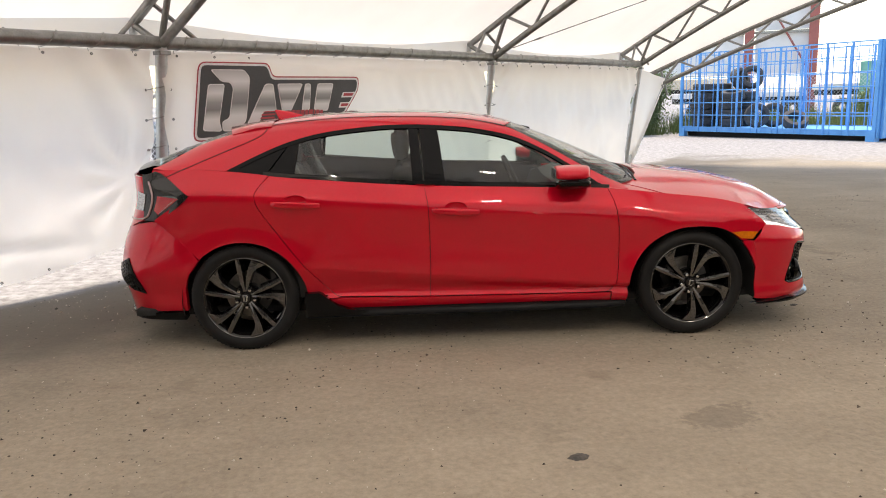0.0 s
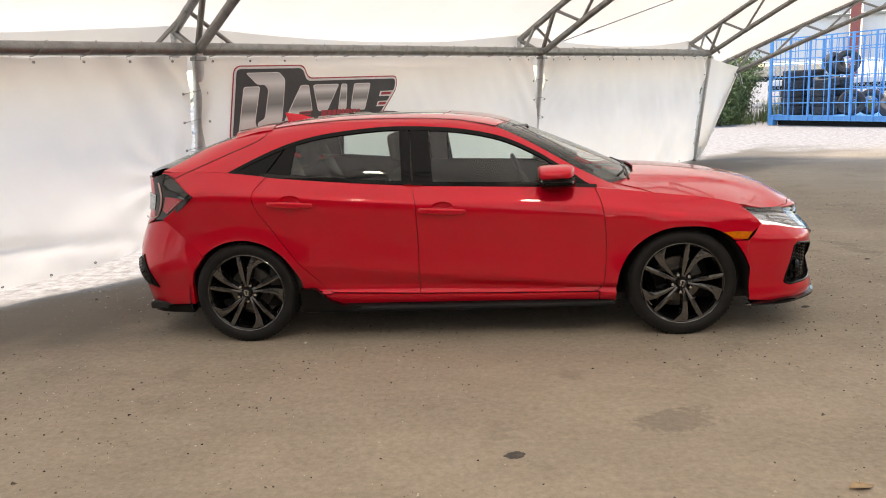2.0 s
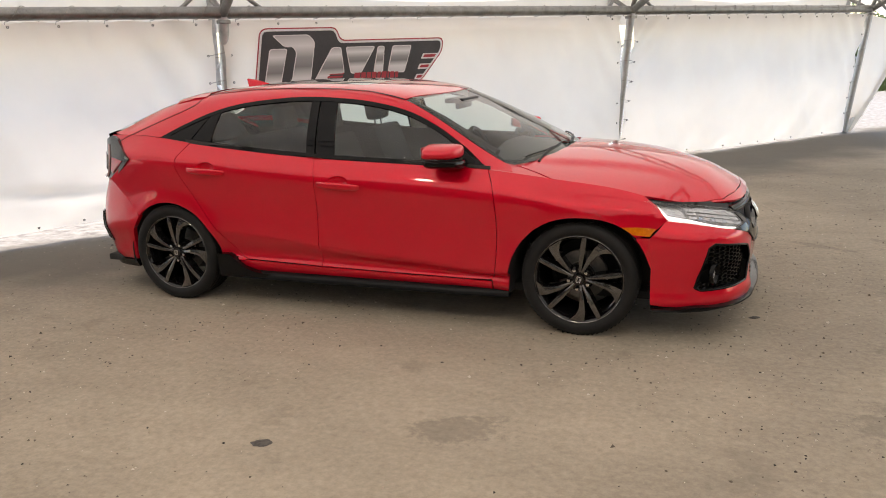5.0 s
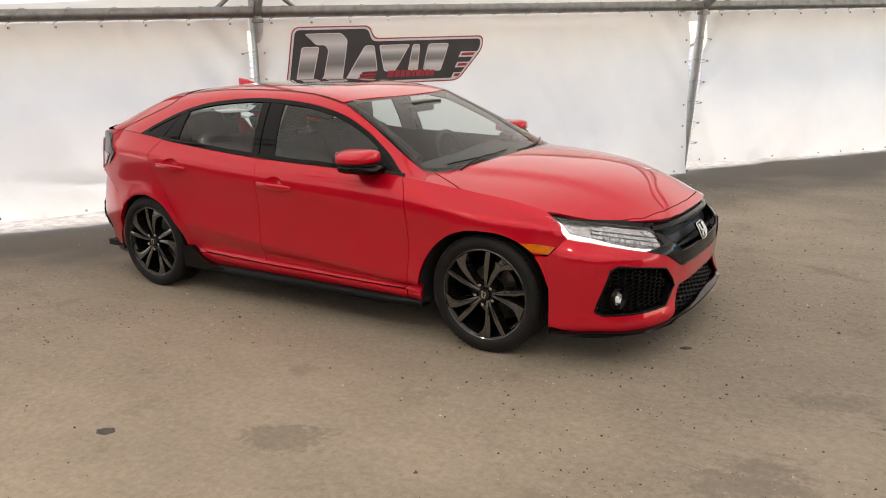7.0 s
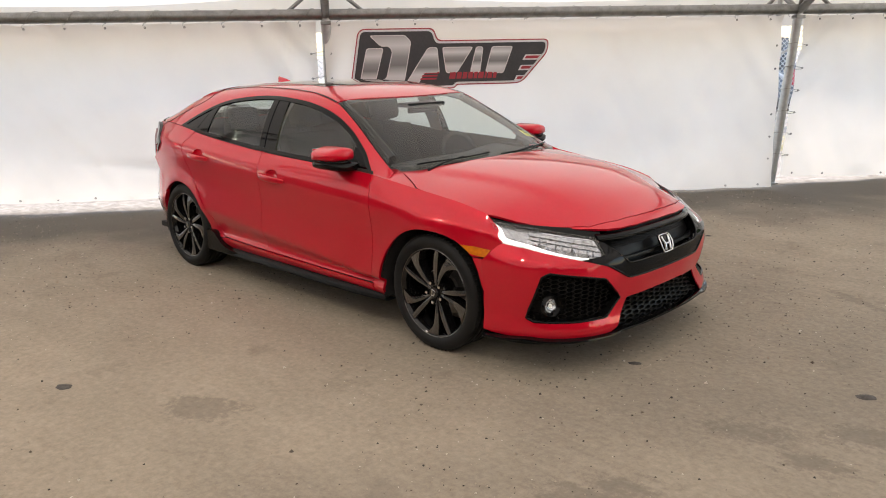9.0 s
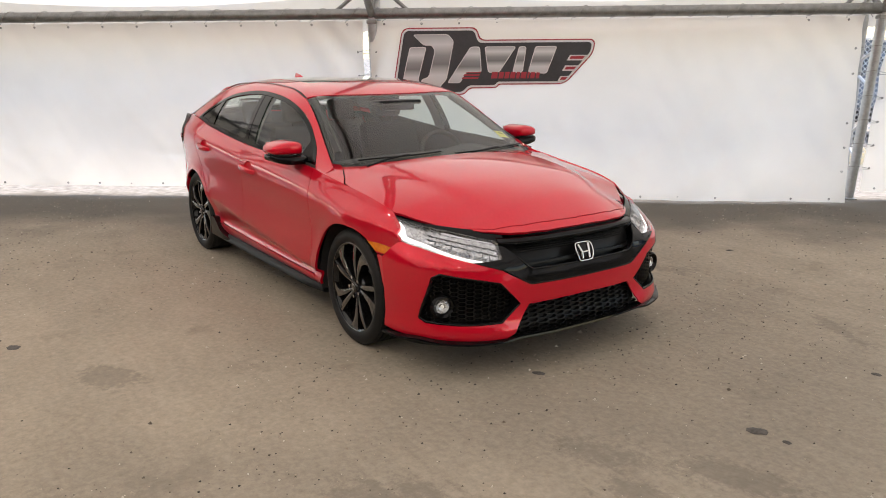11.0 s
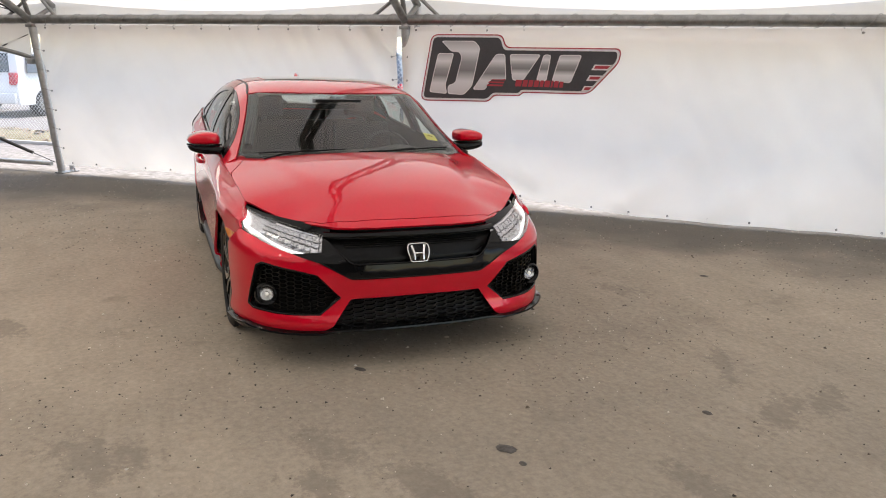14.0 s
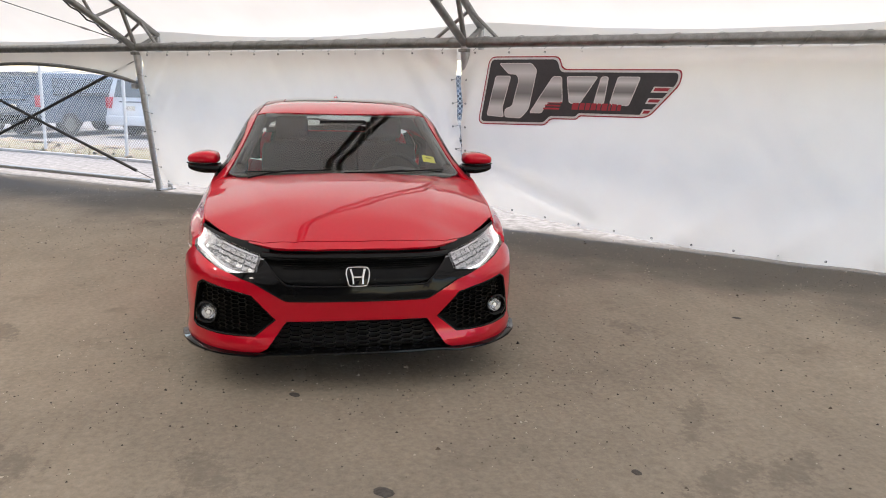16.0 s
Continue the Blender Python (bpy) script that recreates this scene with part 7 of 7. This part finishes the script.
def chain_link(width, height, cell=0.075, r=0.0022):
    """Woven wire: two sets of slanting wires, as thin flat strips."""
    bm = bmesh.new()
    n = int((width + height) / cell)
    for k in range(n):
        for s in (1, -1):
            u0 = k * cell - (height if s > 0 else 0)
            a, b = (u0, 0.0), (u0 + s * height, height)
            t0, t1 = 0.0, 1.0
            du = b[0] - a[0]
            for bound, sign in ((0.0, 1), (width, -1)):
                ta = (bound - a[0]) / du
                if sign * du > 0:
                    t0 = max(t0, ta)
                else:
                    t1 = min(t1, ta)
            if t1 <= t0:
                continue
            p, q = Vector((a[0] + du * t0, 0, height * t0)), Vector((a[0] + du * t1, 0, height * t1))
            d = Vector((-(q - p).z, 0, (q - p).x)).normalized() * r
            w = Vector((0, r * s, 0))
            vs = [bm.verts.new(c) for c in (p - d + w, p + d + w, q + d + w, q - d + w)]
            bm.faces.new(vs)
    return bm


def build_fence(a, b, h, cell, posts, label):
    a, b = Vector((*a, 0)), Vector((*b, 0))
    length = (b - a).length
    m = Matrix.Translation(a) @ Matrix.Rotation(math.atan2((b - a).y, (b - a).x), 4, "Z")
    f = thing("chain_link_fence", m, label, "fence", "chain link fences")
    part("mesh", chain_link(length, h, cell, 0.0042), FENCE, f, "grey woven chain link")
    part("top_rail", bar([(0, 0, h), (length, 0, h)], 0.022, 8), FENCE, f)
    for k in range(posts + 1):
        x = length * k / posts
        part("post", bar([(x, 0.03, 0), (x, 0.03, h + 0.05)], 0.035, 8), FENCE, f)


def build_shrub(x, y, h, w, seed):
    rnd = random.Random(seed)
    s = thing("shrub", pose(x, y, 0), "dense green leafy shrub beside the fence", "shrub", "shrubs")
    bm = bmesh.new()
    tips = []
    for k in range(9):
        a, r = rnd.uniform(0, 6.28), w * rnd.uniform(0.2, 0.9)
        tip = Vector((r * math.cos(a), r * math.sin(a), h * rnd.uniform(0.45, 0.95)))
        tube(bm, [(0, 0, 0), tip * 0.5 + Vector((0, 0, 0.1)), tip], [0.05, 0.03, 0.01], 6)
        tips.append(tip)
    part("stems", bm, BARK, s, smooth=50)
    lv = bmesh.new()
    for k in range(4200):
        t = rnd.choice(tips)
        q = t * rnd.uniform(0.25, 1.05) + Vector((rnd.gauss(0, w * 0.22), rnd.gauss(0, w * 0.22), rnd.gauss(0, h * 0.09)))
        q.z = abs(q.z) + 0.03
        z = 0.06 * rnd.uniform(0.6, 1.4)
        m = Matrix.Translation(q) @ Euler((rnd.uniform(-1.2, 1.2), rnd.uniform(-1.2, 1.2), rnd.uniform(0, 6.28))).to_matrix().to_4x4()
        vs = [lv.verts.new(m @ Vector(p)) for p in ((-z, 0, 0), (0, z * 0.45, 0.01), (z, 0, 0), (0, -z * 0.45, 0.01))]
        lv.faces.new(vs)
    part("leaves", lv, LEAF, s)


def build_weeds(name, spots, label, n, hmin, hmax, seed, material=None):
    rnd = random.Random(seed)
    bm = bmesh.new()
    for k in range(n):
        (ax, ay), (bx, by), spread = rnd.choice(spots)
        t = rnd.random()
        x, y = ax + (bx - ax) * t + rnd.gauss(0, spread), ay + (by - ay) * t + rnd.gauss(0, spread)
        h, a, lean = rnd.uniform(hmin, hmax), rnd.uniform(0, 6.28), rnd.uniform(-0.3, 0.3)
        w = 0.006 + 0.008 * rnd.random()
        d = Vector((math.cos(a), math.sin(a), 0))
        b = Vector((x, y, 0))
        vs = [bm.verts.new(p) for p in (b - d * w, b + d * w, b + Vector((lean * h, lean * h * 0.6, h)))]
        bm.faces.new(vs)
    solid(name, bm, material or WEED, label, "weeds", kind="stuff")


def build_far_right():
    build_fence((5.2, 24.5), (26.0, 26.5), 2.0, 0.16, 7, "grey chain link fence behind the blue container")
    for x, y, h, w, k in ((7.35, 21.6, 2.5, 0.75, 1), (6.5, 22.6, 2.8, 0.9, 2), (8.2, 23.2, 2.2, 0.8, 4), (5.2, 23.4, 2.7, 1.0, 3), (7.0, 20.6, 2.0, 0.7, 11), (7.75, 22.2, 2.9, 0.8, 12), (17.5, 25.0, 1.5, 0.9, 6), (20.5, 25.3, 1.9, 0.9, 7)):
        build_shrub(x, y, h, w, k)
    build_weeds("weeds", [((4.5, 21.8), (8.0, 21.6), 0.35), ((10, 24.6), (25, 26.0), 0.5)], "dry and green weeds along the fence foot", 5000, 0.12, 0.6, 8)
    build_weeds("tall_grass", [((9.0, 22.6), (13.5, 22.0), 0.5), ((13, 22.5), (24, 24.5), 0.7)], "tall yellow green grass growing behind the blue container", 6500, 0.35, 1.0, 9)
    # steel building, open bays with pale panels
    b = thing("steel_building", pose(18.44, 38.76, 0, 0, 0, -25), "red steel framed building with pale wall panels", "building")
    for k, x in enumerate((-6.0, 0.0, 3.25)):
        part("column", block(x - 0.24, x + 0.24, -0.2, 0.2, 0, 13, bevel=0.02), OXIDE, b)
    for z in (4.5, 6.9, 9.3):
        part("girt", block(-9, 3.25, 0.1, 0.25, z - 0.07, z + 0.07, bevel=0.01), STEEL, b)
    for x0, x1 in ((-9.0, -6.3), (-5.7, -0.3), (0.3, 3.2)):
        for z0 in (2.2, 4.6, 7.0, 9.4):
            part("panel", block(x0, x1, 0.3, 0.4, z0, z0 + 2.3, bevel=0.02), PANEL, b)
    part("brace", bar([(0.0, -0.1, 7.6), (3.2, -0.1, 2.2)], 0.06, 6), OXIDE, b)
    part("brace", bar([(0.0, -0.1, 7.6), (3.2, -0.1, 12.5)], 0.06, 6), OXIDE, b)
    # goods yard beyond the fence
    white = mat("white trailer side", (0.7, 0.7, 0.7), (0.6, 0.6, 0.6), 2, 0.5)
    tan = mat("tan hoarding", (0.55, 0.45, 0.33), (0.48, 0.4, 0.3), 1, 0.6)
    teal = mat("green tarpaulin", (0.10, 0.34, 0.30), (0.08, 0.28, 0.25), 2, 0.6)
    for k, (x, y, w, z0, z1, mt, lab) in enumerate(((13.5, 35.5, 5.5, 1.5, 2.0, tan, "long tan hoarding board across the yard"), (15.5, 33.0, 6.0, 1.05, 1.3, white, "white flatbed trailer parked in the yard"),
                                                  (23.0, 33.5, 6.0, 1.3, 1.6, white, "white flatbed trailer parked in the yard"), (22.0, 31.0, 2.2, 0.9, 2.6, teal, "green covered load standing in the yard"))):
        t = thing("yard_trailer", pose(x, y, 0, 0, 0, -8), lab, "trailer", "goods in the yard")
        part("body", block(-w / 2, w / 2, -0.9, 0.9, z0, z1, bevel=0.04), mt, t)
        for sx in (-0.35, 0.30, 0.40):
            wh = lathe([(0.2, -0.12), (0.42, -0.12), (0.45, -0.06), (0.45, 0.06), (0.42, 0.12), (0.2, 0.12)], 20, "Y")
            bmesh.ops.translate(wh, vec=(sx * w, -0.8, 0.45), verts=wh.verts)
            part("wheel", wh, OLD_TYRE, t, smooth=40)
        part("frame", block(-w / 2, w / 2, -0.6, 0.6, z0 - 0.25, z0, bevel=0.02), DARK, t)


build_far_right()


# ---- outside the open bay: fence, bank and parked cars ----
def build_parked(name, x, y, turn, kind, paint, label):
    """A parked vehicle seen from behind: lofted body, glass, lamps and wheels."""
    v = thing(name, pose(x, y, 0, 0, 0, turn), label, "car", "parked cars")
    L, W, H = (4.8, 1.95, 1.75) if kind == "van" else (4.9, 1.95, 1.78) if kind == "suv" else (4.6, 1.8, 1.5)
    belt = 0.62 * H
    # outline of the side, rear at x = 0, front at x = L
    side = {"van": [(0.0, 0.35), (-0.03, 0.65), (0.05, 1.0), (0.18, H - 0.10), (0.35, H), (L * 0.55, H - 0.02), (L * 0.72, 1.15), (L * 0.95, 0.95), (L, 0.65), (L, 0.35)],
            "suv": [(0.0, 0.45), (-0.03, 0.75), (0.05, 1.1), (0.20, H - 0.08), (0.40, H), (L * 0.58, H - 0.03), (L * 0.70, 1.18), (L * 0.96, 1.05), (L, 0.7), (L, 0.45)],
            "sedan": [(0.0, 0.35), (-0.03, 0.7), (0.05, 0.95), (0.55, 1.02), (1.15, H), (L * 0.55, H), (L * 0.72, 1.0), (L * 0.96, 0.85), (L, 0.6), (L, 0.35)]}[kind]
    side = curve(side, 3)
    bm = bmesh.new()
    rings = []
    cols = [(-1.0, 0.05), (-0.97, 0.015), (-0.80, 0.0), (0.0, -0.012), (0.80, 0.0), (0.97, 0.015), (1.0, 0.05)]
    for k, (f, ins) in enumerate(cols):
        ring = []
        for px, pz in side:
            hi = max(0, (pz - belt) / (H - belt))
            ring.append(bm.verts.new((px + ins * (1 if px < L / 2 else -1), f * W / 2 * (1 - 0.17 * hi ** 1.4), pz - 0.6 * ins)))
        rings.append(ring)
    n = len(side)
    for a, b in zip(rings, rings[1:]):
        for k in range(n):
            bm.faces.new((a[k], a[(k + 1) % n], b[(k + 1) % n], b[k]))
    bm.faces.new(rings[0])
    bm.faces.new(rings[-1][::-1])
    bmesh.ops.recalc_face_normals(bm, faces=bm.faces[:])
    part("body", bm, paint, v, smooth=40)
    tint = bpy.data.materials["dark roof glass"]
    zt = H - 0.12
    back = [(-0.70, belt + 0.06), (0.70, belt + 0.06), (0.62, zt), (-0.62, zt)]

    def rear_x(z):
        for (x0, z0), (x1, z1) in zip(side, side[1:]):
            if z0 <= z <= z1:
                return x0 + (x1 - x0) * (z - z0) / max(1e-6, z1 - z0)
        return 0
    g = bmesh.new()
    vs = [g.verts.new((rear_x(z) - 0.022, yy * W / 1.9, z)) for yy, z in back]
    g.faces.new(vs)
    r = bmesh.ops.extrude_face_region(g, geom=g.faces[:])
    for q in r["geom"]:
        if isinstance(q, bmesh.types.BMVert):
            q.co.x += 0.03
    part("rear_window", g, tint, v, "dark rear glass")
    for s in (-1, 1):
        lamp = block(-0.045, 0.10, s * W / 2 * 0.97 - (0.18 if s > 0 else 0), s * W / 2 * 0.97 + (0.18 if s < 0 else 0), belt - 0.25, belt + 0.06, bevel=0.02)
        part("tail_light", lamp, RED_GLASS, v, "red tail light", smooth=40)
        for wx in (0.95, L - 0.9):
            wh = lathe([(0.0005, -0.10), (0.20, -0.10), (0.21, -0.12), (0.33, -0.11), (0.35, -0.06), (0.35, 0.10)], 28, "Y")
            bmesh.ops.transform(wh, matrix=pose(wx, s * (W / 2 - 0.10), 0.35, 0, 0, 0 if s < 0 else 180), verts=wh.verts)
            w = part("wheel", wh, OLD_TYRE, v, smooth=40)
            hub = lathe([(0.0005, -0.112), (0.12, -0.118), (0.20, -0.108)], 20, "Y")
            bmesh.ops.transform(hub, matrix=pose(wx, s * (W / 2 - 0.10), 0.35, 0, 0, 0 if s < 0 else 180), verts=hub.verts)
            part("hubcap", hub, STEEL, w, smooth=40)
        # side glass
        g = bmesh.new()
        zb, zt2 = belt + 0.05, H - 0.13
        lo, hi = W / 2 * (1 - 0.17 * ((zb - belt) / (H - belt)) ** 1.4) - 0.01, W / 2 * (1 - 0.17 * ((zt2 - belt) / (H - belt)) ** 1.4) - 0.01
        x0, x1 = (0.42, L * 0.62) if kind != "sedan" else (1.1, L * 0.62)
        vs = [g.verts.new(p) for p in ((x0, s * (lo + 0.018), zb), (x1 + 0.25, s * (lo + 0.018), zb), (x1 - 0.25, s * (hi + 0.018), zt2), (x0 + 0.12, s * (hi + 0.018), zt2))]
        g.faces.new(vs)
        r = bmesh.ops.extrude_face_region(g, geom=g.faces[:])
        for q in r["geom"]:
            if isinstance(q, bmesh.types.BMVert):
                q.co.y -= s * 0.03
        part("side_window", g, tint, v, "dark side glass")
    part("rear_bumper", block(-0.10, 0.12, -W / 2 * 0.96, W / 2 * 0.96, 0.36, 0.62, bevel=0.04), paint if kind != "suv" else SATIN_BLACK, v, smooth=50)
    part("plate", block(-0.108, -0.098, -0.16, 0.16, belt - 0.30, belt - 0.18), bpy.data.materials["lamp reflector"], v, "pale number plate, unreadable")
    part("trim_strip", block(-0.05, -0.035, -0.45, 0.45, belt - 0.08, belt - 0.05), SATIN_BLACK, v)
    if kind == "suv":
        for s in (-1, 1):
            part("roof_rail", bar([(0.6, s * 0.68, H + 0.01), (0.8, s * 0.68, H + 0.06), (2.4, s * 0.68, H + 0.05), (2.6, s * 0.68, H)], 0.018, 6), STEEL_PALE, v, smooth=50)
    return v


RED_GLASS = mat("red lamp glass", (0.65, 0.05, 0.08), (0.5, 0.03, 0.05), 20, 0.2)


def build_left_yard():
    white = mat("white car paint", (0.78, 0.79, 0.80), (0.74, 0.75, 0.76), 3, 0.3, coat=0.6)
    navy = mat("dark slate car paint", (0.085, 0.11, 0.15), (0.07, 0.095, 0.13), 3, 0.3, coat=0.8)
    blue = mat("pale blue car paint", (0.30, 0.42, 0.55), (0.26, 0.38, 0.5), 3, 0.3, coat=0.6)
    c = tent()

    build_parked("parked_van", -17.5, -5.24, 150, "van", white, "white minivan parked beyond a chain link fence")
    build_parked("parked_suv", -17.65, -8.38, 150, "suv", navy, "dark slate SUV parked beyond a chain link fence")
    build_parked("parked_sedan", -26.5, -5.2, 150, "sedan", blue, "pale blue car parked behind other cars")
    build_parked("parked_pickup", -19.05, -10.9, 150, "suv", white, "white tall car parked beyond the fence")
    for u, o, paint, label in ((-3.4, 6.3, navy, "dark slate car glimpsed between the cloth panels"), (8.2, 6.2, navy, "dark car with red lamps behind the fence")):
        at = c @ Vector((u, o, 0))
        build_parked("parked_suv", at.x, at.y, 150, "suv", paint, label)
    a, b = c @ Vector((-30, 3.2, 0)), c @ Vector((14, 3.2, 0))
    build_fence((a.x, a.y), (b.x, b.y), 2.0, 0.075, 17, "grey chain link fence along the parking bank")
    bank_mat = mat("stony grass bank", (0.36, 0.31, 0.23), (0.20, 0.20, 0.11), 2.5, 0.95, bump=0.02, bscale=20)
    bank = grid(120, 8, lambda p, q: (-32 + 40 * p, 3.1 + 1.3 * q, 0.005 + 0.16 * math.sin(math.pi * q) ** 0.8 + 0.05 * noise.noise((40 * p, 3 * q, 1)) * math.sin(math.pi * q)))
    solid("bank", bank, bank_mat, "low stony bank with dry grass at the fence foot", "bank", kind="structure", m=c, smooth=50)
    p0, p1 = c @ Vector((-28, 3.7, 0)), c @ Vector((-6, 3.7, 0))
    build_weeds("dry_grass", [((p0.x, p0.y), (p1.x, p1.y), 0.3)], "dry straw grass tufts along the bank", 2500, 0.06, 0.22, 5, STRAW)
    rnd = random.Random(21)
    rub = bmesh.new()
    for k in range(1500):
        u, o = rnd.uniform(-26, -4), rnd.uniform(3.15, 4.35)
        r = 0.025 + 0.07 * rnd.random() ** 3
        zz = 0.16 * math.sin(math.pi * (o - 3.1) / 1.3) ** 0.8
        mm = c @ pose(u, o, zz + r * 0.2, rnd.uniform(-30, 30), rnd.uniform(-30, 30), rnd.uniform(0, 360)) @ Matrix.Diagonal((r * rnd.uniform(0.8, 1.7), r, r * 0.6, 1))
        vs = [rub.verts.new(mm @ Vector(p)) for p in ((1, 0, -0.3), (0.2, 0.9, -0.2), (-0.9, 0.4, -0.3), (-0.6, -0.8, -0.2), (0.5, -0.8, -0.3), (0.1, 0.1, 0.8))]
        for i in range(5):
            rub.faces.new((vs[i], vs[(i + 1) % 5], vs[5]))
    solid("rubble", rub, mat("brown rubble", (0.40, 0.33, 0.26), (0.22, 0.18, 0.14), 1.5, 0.9), "brown broken stones strewn over the bank", "stones", kind="stuff")
    conc = mat("pale concrete kerb", (0.5, 0.49, 0.48), (0.4, 0.39, 0.385), 4, 0.8)
    for k in range(12):
        x = -30 + 3 * k
        solid("kerb", block(x + 0.01, x + 2.98, 2.96, 3.06, 0, 0.06, bevel=0.015), conc, "pale concrete kerb along the bank", "kerb", "kerbs", m=c)


build_left_yard()
